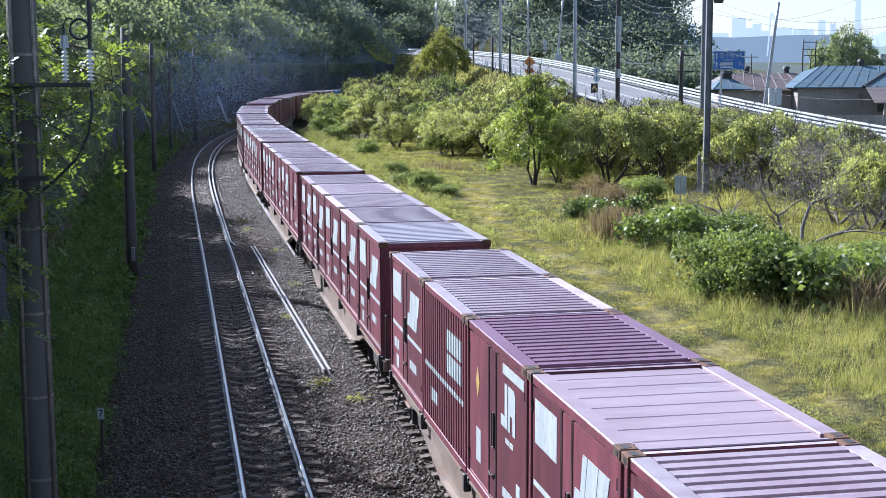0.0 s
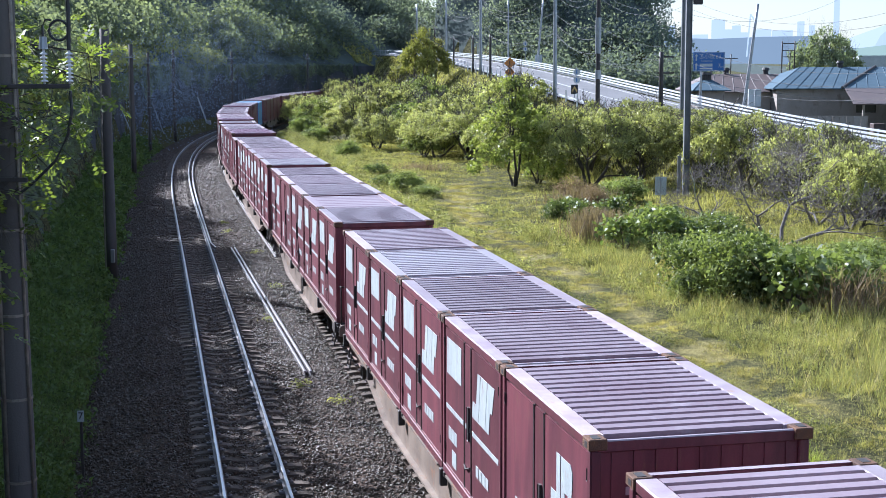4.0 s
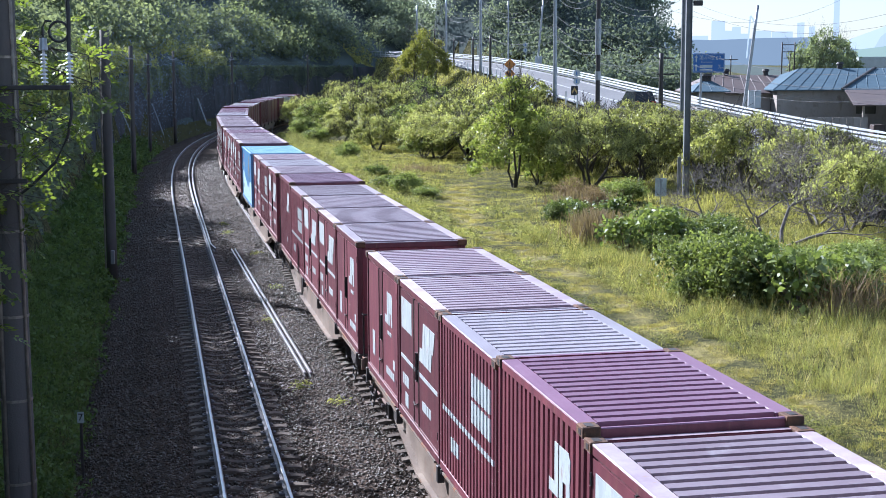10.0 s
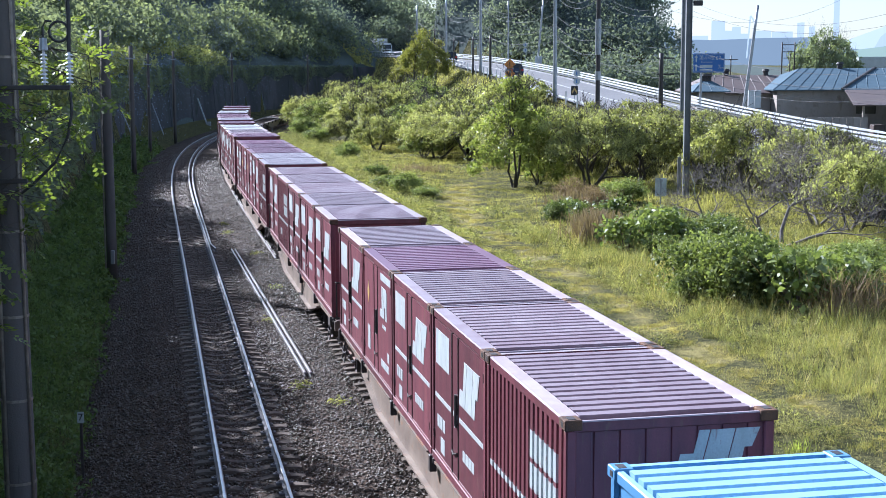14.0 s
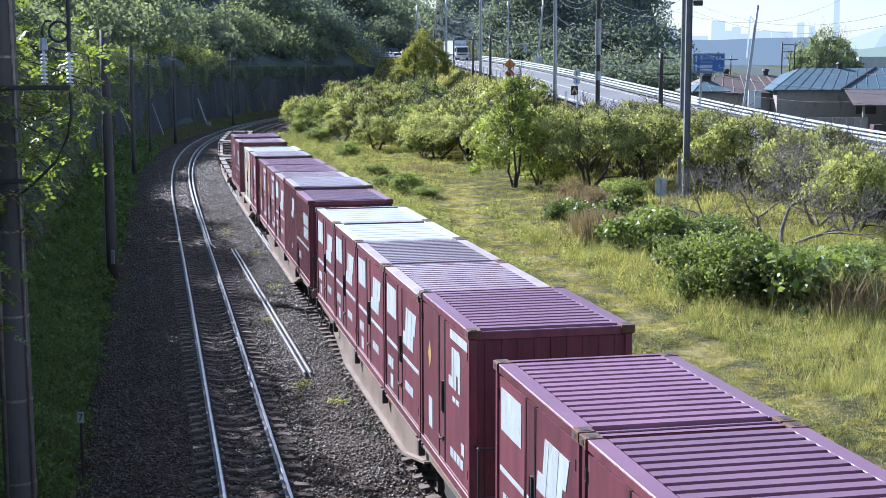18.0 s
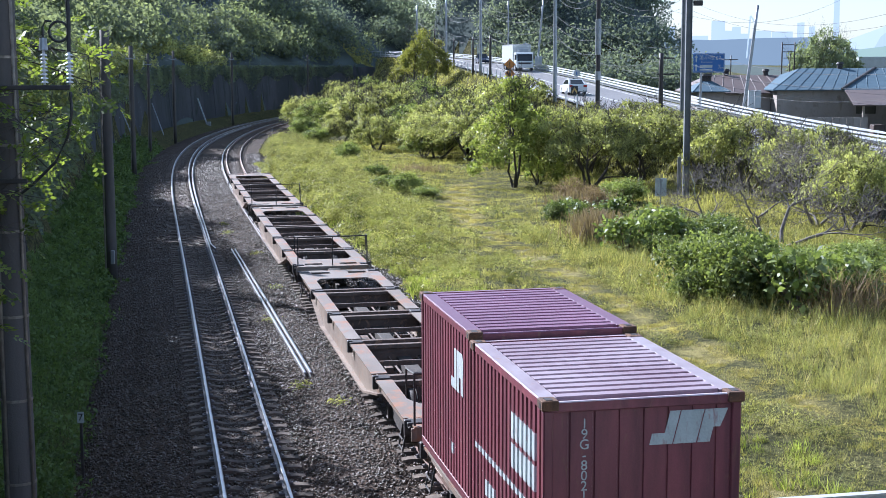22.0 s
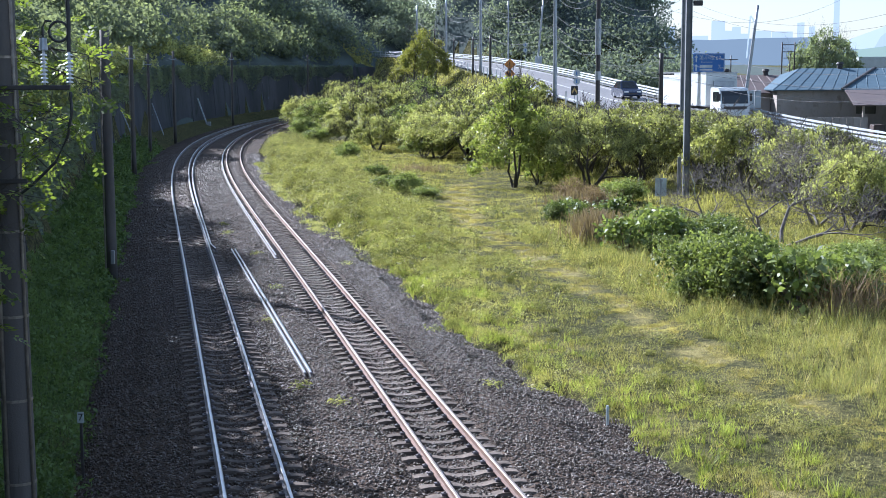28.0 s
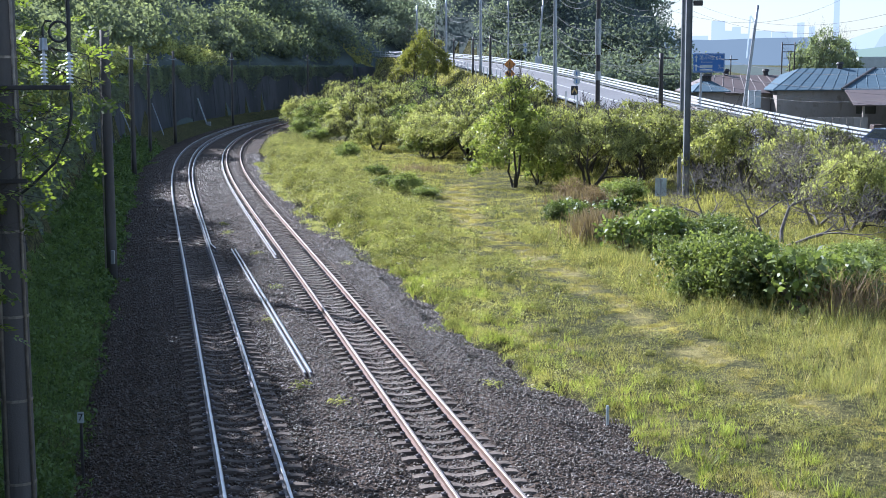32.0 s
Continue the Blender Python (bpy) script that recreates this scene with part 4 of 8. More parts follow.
        part("dark_mark", Geo().slab([(1.1, 1.0), (0.95, 1.2), (1.1, 1.4), (1.25, 1.2)], "x", xf, xf - 0.005).mesh("dark_mark", GALV), None, top)
        bars(top, xf, 1.45, 0.45, 3, 0.2, 0.1)
    if style == "J":
        for k in range(9):
            o = part("lettering_bar", cached("endbar", lambda: Geo().box(-0.045, 0.045, 0, 0.005, 0, 0.09).mesh("lettering_bar", GALV)), None, top)
            o.location = (-0.78, -hl + 0.034, H - 0.62 - 0.125 * k)
        bars(top, xf, -0.62, H - 1.30, 2, 0.2, 0.07)
        bars(top, xf, -0.45, 0.40, 4, 0.2, 0.14)
        bars(top, xf, -1.22, 0.62, 1, 0.2, 0.18)
        bars(top, xf, 1.25, 0.45, 1, 0.3, 0.5)
        hook_parts(top, xf, -0.55, H - 1.10, ("jhook", H))
        if roof == "dark":
            part("hazard_diamond", cached(("diamond", H), lambda: Geo().slab([(1.15, 1.42), (1.02, 1.66), (1.15, 1.90), (1.28, 1.66)], "x", xf, xf - 0.005).mesh("hazard_diamond", OCHRE)), None, top, "small yellow diamond mark")
            part("name_plate", cached(("plate", H), lambda: Geo().box(xf, xf - 0.005, -1.62, -0.45, H - 0.36, H - 0.22).mesh("name_plate", WHITE)), None, top, "narrow white plate under the roof edge")
    xc = -hw + 0.006
    if style == "C":
        def folded(i0, i1, z0, z1):
            # paint that follows the folds of the flank
            w, out, back = (L - 0.32) / 17, [], []
            for i in range(i0, i1):
                y = -hl + 0.16 + w * (i + 0.5)
                for yy, d in ((-0.5, 0.0), (-0.30, 0.0), (-0.26, 0.042), (0.26, 0.042), (0.30, 0.0), (0.5, 0.0)):
                    out.append((-hw + 0.05 - d - 0.004, y + w * yy))
                    back.append((-hw + 0.05 - d + 0.002, y + w * yy))
            return Geo().slab(out + back[::-1], "z", z0, z1).mesh("folded_mark", WHITE)
        if not tall:
            for nm, a in (("mark_upper", (1, 7, H - 0.82, H - 0.48)), ("mark_lower", (1, 7, H - 1.20, H - 0.88)), ("stripe", (0, 17, 1.02, 1.10)), ("mark_small", (11, 14, 0.5, 0.72))):
                part(nm, cached((nm, H), lambda a=a: folded(*a)), None, top, "white paint across the ribs")
        else:
            part("mark_small", cached(("small", H), lambda: folded(5, 6, 0.5, 0.66)), None, top, "white paint across the ribs")
        if tall:
            hook_parts(top, xc, -0.75, H - 1.05, ("thook", H))
    if style in "CP":
        def end():
            g = Geo()
            for i in range(3):
                a = 0.08 + i * 0.30
                g.slab([(a + u * 0.285 + 0.10 * v, H - 0.60 + 0.40 * v) for u, v in SLANTED[i]], "y", -hl + (0.040 if style == "C" else 0.024), -hl + (0.034 if style == "C" else 0.016))
            return g.mesh("end_mark", WHITE)
        if style == "P" and roof == "pale":
            for k in range(8):
                o = part("lettering_bar", cached("endbar_p", lambda: Geo().box(-0.05, 0.05, 0, 0.005, 0, 0.09).mesh("lettering_bar", GALV)), None, top)
                o.location = (-0.78, -hl + 0.018, H - 0.62 - 0.125 * k)
        if style == "C" or roof == "pale":
            part("end_mark", cached(("end", style, L, H), end), None, top, "white slanted mark on the end wall")
    if style == "B":
        def wave():
            g = Geo()
            pts = [(-hl + 0.12, 0.16), (hl - 0.12, 0.16), (hl - 0.12, 0.95)]
            for i in range(25):
                y = hl - 0.12 - (L - 0.24) * i / 24
                pts.append((y, 1.05 + 0.24 * math.sin(i * 0.30 + 1.0) + 0.05 * math.sin(i * 0.8) - 0.006 * i))
            g.slab(pts, "x", -hw + 0.036, -hw + 0.032)
            return g.mesh("pale_wave", PALE_BLUE)
        for k, ch in enumerate("U31A-611"):
            cu = bpy.data.curves.new("number", "FONT")
            cu.body, cu.size, cu.align_x, cu.align_y, cu.extrude = ch, 0.22, "CENTER", "CENTER", 0.002
            cu.materials.append(DARK)
            ob = new("number", cu)
            ob.parent = top
            ob.matrix_basis = pose(-0.55 + 0.17 * k, -hl + 0.030, H - 0.42, 90, 0, 0)
        part("pale_wave", wave(), None, top, "pale blue wavy field on the flank")

        def figure():
            g = Geo()
            y = -1.15
            g.slab([(y - .10, 1.2), (y + .16, 1.25), (y + .20, 1.75), (y + .08, 1.9), (y + .02, 2.2), (y - .06, 2.15), (y - .10, 1.8), (y - .2, 1.6)], "x", -hw + 0.031, -hw + 0.026)
            g.slab([(y - .05, 0.7), (y + .05, 0.6), (y + .12, 1.2), (y - .08, 1.2)], "x", -hw + 0.0305, -hw + 0.025, mi=1)
            return g.mesh("painted_patch", [OCHRE, BAND])
        part("painted_patch", figure(), None, top, "ochre painted patch")
        g = Geo()
        g.slab([(2.45, 2.1), (2.25, 2.0), (2.1, 2.25), (2.3, 1.8), (2.42, 1.85)], "x", -hw + 0.031, -hw + 0.027)
        part("red_mark", g, paint("red_mark", (0.5, 0.05, 0.1), (0.45, 0.05, 0.1)), top, "small red mark")
        bars(top, -hw + 0.036, 2.55, 1.5, 3, 0.2, 0.22)
        bars(top, -hw + 0.030, 2.5, 0.5, 3, 0.2, 0.18)
    return top


# ---- the flat wagons ----
def bogie_mesh_frame():
    g = Geo()
    for s in (-1, 1):
        g.slab([(-1.15, 0.42), (-0.75, 0.34), (-0.3, 0.26), (0.3, 0.26), (0.75, 0.34), (1.15, 0.42), (1.15, 0.55), (0.4, 0.66), (-0.4, 0.66), (-1.15, 0.55)], "x", s * 0.82, s * 0.96)
        for y in (-0.95, 0.95):
            g.box(s * 0.80, s * 1.02, y - 0.14, y + 0.14, 0.28, 0.58, 0.03)
        for k in range(3):
            g.tube([(s * 0.89, -0.2 + 0.2 * k, 0.3), (s * 0.89, -0.2 + 0.2 * k, 0.56)], 0.07, 8)
    g.box(-0.95, 0.95, -0.22, 0.22, 0.55, 0.74, 0.02)
    return g.mesh("bogie_frame", UNDER)


def wheel_mesh():
    g = Geo()
    for s in (-1, 1):
        x = s * 0.53
        g.tube([(x - 0.065 * s, 0, 0), (x - 0.055 * s, 0, 0)], 0.455, 24)
        g.tube([(x - 0.05 * s, 0, 0), (x + 0.065 * s, 0, 0)], [0.43, 0.425], 24)
    g.tube([(-0.6, 0, 0), (0.6, 0, 0)], 0.08, 10)
    return g.mesh("wheelset", [UNDER], True)


def wagon_prototype():
    top = thing("flat_wagon", "weathered grey and rusty container flat wagon on bogies", "rail wagon", "wagons of the freight train")
    Z, hl = 1.0, 9.75
    belly = [(-hl, Z), (-hl, Z - 0.20), (-6.0, Z - 0.24), (-3.9, Z - 0.66), (3.9, Z - 0.66), (6.0, Z - 0.24), (hl, Z - 0.20), (hl, Z)]
    sill = Geo()
    sill.slab(belly, "x", 0, 0.03)
    sill.slab([(-3.95, Z - 0.70), (3.95, Z - 0.70), (6.05, Z - 0.28), (6.05, Z - 0.24), (3.9, Z - 0.66), (-3.9, Z - 0.66), (-6.05, Z - 0.24), (-6.05, Z - 0.28)], "x", -0.10, 0.08)
    sm = sill.mesh("side_sill", SILL)
    for s in (-1, 1):
        o = part("side_sill", sm, None, top)
        o.location = (s * 1.13, 0, 0)
        o.rotation_euler = (0, 0, 0 if s < 0 else math.pi)
    # top flanges, broken where the locks sit
    fl = Geo()
    for k in range(5):
        y0 = -9.4 + 3.8 * k
        a, b = y0 + 0.32, y0 + 3.48
        fl.slab([(-0.17, a), (0.17, a), (0.17, b), (-0.17, b)], "z", Z - 0.02, Z + 0.012)
    fm = fl.mesh("top_flange", DECK)
    for s in (-1, 1):
        o = part("top_flange", fm, None, top, "flange with orange rust patches")
        o.location = (s * 1.06, 0, 0)
    # cross beams
    cb = Geo()
    cb.box(-1.1, 1.1, -0.08, 0.08, Z - 0.10, Z - 0.005, 0.006)
    cb.box(-1.1, 1.1, -0.02, 0.02, Z - 0.42, Z - 0.1)
    cm = cb.mesh("cross_beam", RUSTY_BEAM)
    for k in range(6):
        for d in ((-0.28, 0.28) if 0 < k < 5 else ((0.35,) if k == 0 else (-0.35,))):
            y = -9.5 + 3.8 * k + d
            if abs(y) < 7.6:
                o = part("cross_beam", cm, None, top)
                o.location = (0, y, 0)
    thin = Geo()
    thin.box(-1.1, 1.1, -0.035, 0.035, Z - 0.16, Z - 0.05, 0.006)
    tm = thin.mesh("cross_bar", RUSTY_BEAM)
    for k in range(1, 4):
        o = part("cross_bar", tm, None, top)
        o.location = (0, -7.6 + 3.8 * k, 0)
    g = Geo()
    g.box(-0.16, 0.16, -hl + 0.2, hl - 0.2, Z - 0.52, Z - 0.30, 0.01)
    part("centre_sill", g, UNDER, top)
    # end plates with openings
    for s in (-1, 1):
        g = Geo()
        ya, yb = s * 7.55, s * 9.75

        def plate(x0, x1, y0, y1):
            g.box(x0, x1, min(y0, y1), max(y0, y1), Z - 0.025, Z + 0.008)
        plate(-1.15, 1.15, s * 9.38, yb)
        plate(-1.15, -0.85, s * 9.02, s * 9.38)
        plate(-0.28, 0.28, s * 9.02, s * 9.38)
        plate(0.85, 1.15, s * 9.02, s * 9.38)
        plate(-1.15, 1.15, s * 8.05, s * 9.02)
        g.slab([(-1.15, s * 7.45), (-0.95, s * 7.45), (-0.7, s * 8.06), (-1.15, s * 8.06)], "z", Z - 0.025, Z + 0.008)
        g.slab([(1.15, s * 7.45), (0.95, s * 7.45), (0.7, s * 8.06), (1.15, s * 8.06)], "z", Z - 0.025, Z + 0.008)
        g.box(-1.2, 1.2, min(yb, yb - s * 0.06), max(yb, yb - s * 0.06), Z - 0.26, Z - 0.02, 0.01)
        part("end_plate", g, DECK, top, "pale dusty end plate with rust")
        g = Geo()
        g.box(-0.14, 0.14, min(s * 9.6, s * 10.05), max(s * 9.6, s * 10.05), Z - 0.32, Z - 0.05, 0.02)
        g.box(-0.2, 0.2, min(s * 9.98, s * 10.18), max(s * 9.98, s * 10.18), Z - 0.36, Z - 0.02, 0.04)
        part("coupler", g, UNDER, top)
        for sx in (-1, 1):
            g = Geo()
            for y in (8.65, 9.05):
                g.tube([(sx * 1.16, s * y, Z - 0.2), (sx * 1.24, s * y, Z - 0.62)], 0.018, 6)
            for z in (0.4, 0.6):
                g.tube([(sx * 1.235, s * 8.65, Z - z), (sx * 1.235, s * 9.05, Z - z)], 0.016, 6)
            part("step", g, DARK, top)
    # hand rail on the near end
    for x in (-1.12, 0.0, 1.12):
        part("rail_post", Geo().tube([(x, -9.62, Z), (x, -9.62, Z + 0.93)], 0.022, 6), DARK, top)
    g = Geo()
    g.tube([(-1.12, -9.62, Z + 0.95), (1.12, -9.62, Z + 0.95)], 0.022, 6)
    g.tube([(1.12, -9.62, Z + 0.95), (1.16, -9.05, Z + 0.93), (1.16, -9.0, Z + 0.4)], 0.02, 6)
    g.tube([(-1.12, -9.62, Z + 0.95), (-1.16, -9.05, Z + 0.93), (-1.16, -9.0, Z + 0.4)], 0.02, 6)
    part("hand_rail", g, DARK, top)
    # corner locks for the containers
    lk = Geo()
    lk.box(-0.16, 0.16, -0.15, 0.15, Z - 0.06, Z + 0.035, 0.012)
    lk.box(-0.20, -0.08, -0.06, 0.06, Z - 0.22, Z + 0.06, 0.012)
    lk.tube([(-0.12, -0.2, Z - 0.05), (-0.12, 0.2, Z - 0.03)], 0.03, 6)
    lm = lk.mesh("twist_lock", DARK)
    for k in range(6):
        for s in (-1, 1):
            o = part("twist_lock", lm, None, top)
            o.location = (s * 1.07, -9.5 + 3.8 * k + (0.12 if k == 0 else -0.12 if k == 5 else 0), 0)
            o.rotation_euler = (0, 0, 0 if s < 0 else math.pi)
    # brake gear under the open frame
    g = Geo()
    g.tube([(-0.55, 1.6, 0.52), (-0.55, 2.5, 0.52)], 0.2, 12)
    part("brake_cylinder", g, UNDER, top)
    g = Geo()
    g.tube([(0.5, -2.6, 0.5), (0.5, -1.2, 0.5)], 0.24, 12)
    part("air_tank", g, UNDER, top)
    g = Geo()
    for x, a, b in ((-0.35, -6, 6), (0.3, -5, 6.4), (0.62, -6.4, 2.0), (-0.75, -3.0, 5.5)):
        g.tube([(x, a, 0.68), (x + 0.02, b, 0.68)], 0.025, 6)
    for k in range(7):
        y = -5.2 + 1.7 * k
        g.box(-0.75 + 0.12 * (k % 3), -0.45, y, y + 0.5, 0.60, 0.72, 0.01)
        g.box(0.2, 0.72, y + 0.4, y + 0.46, 0.56, 0.7)
    part("brake_rigging", g, RUSTY_BEAM, top)
    bm_, wm = bogie_mesh_frame(), wheel_mesh()
    for s in (-1, 1):
        o = part("bogie", bm_, None, top)
        o.location = (0, s * 7.1, 0)
        for d in (-0.95, 0.95):
            w = part("wheelset", wm, None, o)
            w.location = (0, d, 0.43)
    return top


TRAIN_END, SPEED, PITCH = 0.45, 14.18, 20.4
# how far the couplings are run in along the train
SLACK_AT = [0, 2, 3, 5, 6, 8, 10, 12, 13, 14, 15, 16]
SLACK = [-0.30, -0.30, -0.60, -0.45, -0.62, -0.78, -0.74, -0.50, -0.45, -0.02, 0.20, 0.10]
SLOTS = [-7.6, -3.8, 0.0, 3.8, 7.6]     # near end first


def wagon_pose(n, t):
    s = TRAIN_END - SPEED * t + PITCH * n - 9.46 + float(np.interp(n, SLACK_AT, SLACK))
    a, b = on_line(s - 7.1), on_line(s + 7.1)
    m = (a + b) / 2
    d = b - a
    return Matrix.Translation(m) @ Matrix.Rotation(-math.atan2(d.x, d.y), 4, "Z")


# loads, near end first: P marked doors, J plain doors, C ribbed sides, T tall ribbed, W and V bleached roofs, B blue, - empty
LOADS = ["PVJCP", "PPPPP", "JPJPP", "JPPPP", "PVPJP", "PPPPP", "LTCCP", "PTCPJ", "JPPCT", "PCP B", "CPPJP", "PPPCP",
         "CPJJP", "GPPWW", "CTPJJ", "JK-CT", "", "", ""]
LABELS = {"P": "maroon steel container with white panels and faded ribbed roof",
          "V": "maroon container with white panels and faded lilac smooth roof",
          "K": "cream container with coral markings and white smooth roof",
          "W": "maroon container with white panels and pale whitish smooth roof",
          "J": "plain maroon container with white hook mark on doors",
          "G": "taller plain maroon container with white hook mark on doors",
          "L": "low plain maroon container with white hook mark on doors",
          "C": "maroon container with ribbed sides and white block mark",
          "T": "tall dark maroon container with ribbed sides and hook mark",
          "B": "light blue longer container with pale wavy lower half"}
moving = []
_proto = wagon_prototype()
_load = {}
# wagon, place and roof where it differs from the kind's own
ROOFS = {(0, 2): "dark", (6, 2): "dark", (12, 4): "dark", (12, 3): "dark", (12, 2): "dark", (12, 0): "pale", (12, 1): "pale", (14, 0): "dark", (14, 1): "pale",
         (14, 3): "dark", (14, 4): "dark", (15, 0): "pale", (10, 3): "dark", (8, 4): "dark", (3, 3): "pale", (9, 1): "pale", (7, 2): "pale", (5, 0): "pale", (1, 0): "pale"}
for _n_, _row in enumerate(LOADS):
    _w = _proto if _n_ == 0 else copy_thing(_proto, Matrix())
    moving.append((_w, _n_, None))
    if not _row:
        tagged(_w, "empty rusty container flat wagon with open frame")
    for _i, _ch in enumerate(_row):
        if _ch in "- ":
            continue
        _key = (_ch, ROOFS.get((_n_, _i), ""))
        if _key not in _load:
            kw = {"P": dict(style="P"), "K": dict(style="K", roof="smooth"), "V": dict(style="P", roof="lilac"), "W": dict(style="P", roof="smooth"), "J": dict(style="J"),
                  "G": dict(style="J", H=2.6, roof="dark"), "L": dict(style="J", H=2.4), "C": dict(style="C"), "T": dict(style="C", H=2.59, tall=True, roof="dark"),
                  "B": dict(style="B", L=6.058, H=2.44)}[_ch]
            if _key[1]:
                kw["roof"] = _key[1]
            _c = container(at=Matrix(), label=LABELS[_ch].replace("faded ribbed roof", _key[1] + " ribbed roof") if _key[1] in ("pale", "dark") else LABELS[_ch], **kw)
            _load[_key] = _c
        else:
            _c = copy_thing(_load[_key], Matrix())
        y = SLOTS[_i] if _ch != "B" else 9.46 - 3.03
        moving.append((_c, _n_, y))
        if _n_ == 15 and _ch == "C":
            # number down the end wall of this one
            for _k, _d in enumerate("19G-8021"):
                _cu = bpy.data.curves.new("number", "FONT")
                _cu.body, _cu.size, _cu.align_x, _cu.align_y, _cu.extrude = _d, 0.17, "CENTER", "CENTER", 0.002
                _cu.materials.append(WHITE)
                _o = new("number", _cu)
                _o.parent = _c
                _o.matrix_basis = pose(-0.72, -CL / 2 + 0.036, 2.2 - 0.125 * _k, 90, 0, 0)


def run_train():
    times = [float(t) for t in range(0, 33)]
    for ob, n, y in moving:
        rows = []
        for t in times:
            m = wagon_pose(n, t)
            rows.append((t, m if y is None else m @ Matrix.Translation((0, y, 1.035))))
        walk(ob, rows)

# ---- trees and bushes ----
def limbs(rng, base, aim_, length, radius, depth, fork, spread, lift, out, tips, bend=0.25):
    """Grows a limb and its forks; adds (points, radii) to out and the twig ends to tips."""
    pts, rad = [Vector(base)], [radius]
    d = Vector(aim_).normalized()
    n = 4
    for i in range(n):
        d = (d + Vector((rng.gauss(0, bend), rng.gauss(0, bend), rng.gauss(0, bend * 0.6) + lift * 0.15))).normalized()
        pts.append(pts[-1] + d * (length / n))
        rad.append(radius * (1 - 0.45 * (i + 1) / n))
    out.append((pts, rad))
    if depth == 0:
        tips.extend(pts[1:])
        return
    if depth == 1:
        tips.append(pts[-1])
    for k in range(fork):
        start = pts[-1] if k < 2 else pts[rng.randint(2, n)]
        a = rng.uniform(0, 2 * math.pi)
        side = Vector((math.cos(a), math.sin(a), rng.uniform(-0.2, 0.5) + lift * 0.3))
        limbs(rng, start, d + side * spread, length * rng.uniform(0.62, 0.82), rad[-1] * 0.75, depth - 1, fork, spread, lift, out, tips, bend)


def wood_mesh(name, parts_, mat, seg=6, least=0.006):
    g = Geo()
    for pts, rad in parts_:
        g.tube(pts, [max(least, r) for r in rad], seg if rad[0] > 0.03 else 4, caps=False)
    return g.mesh(name, mat, True)


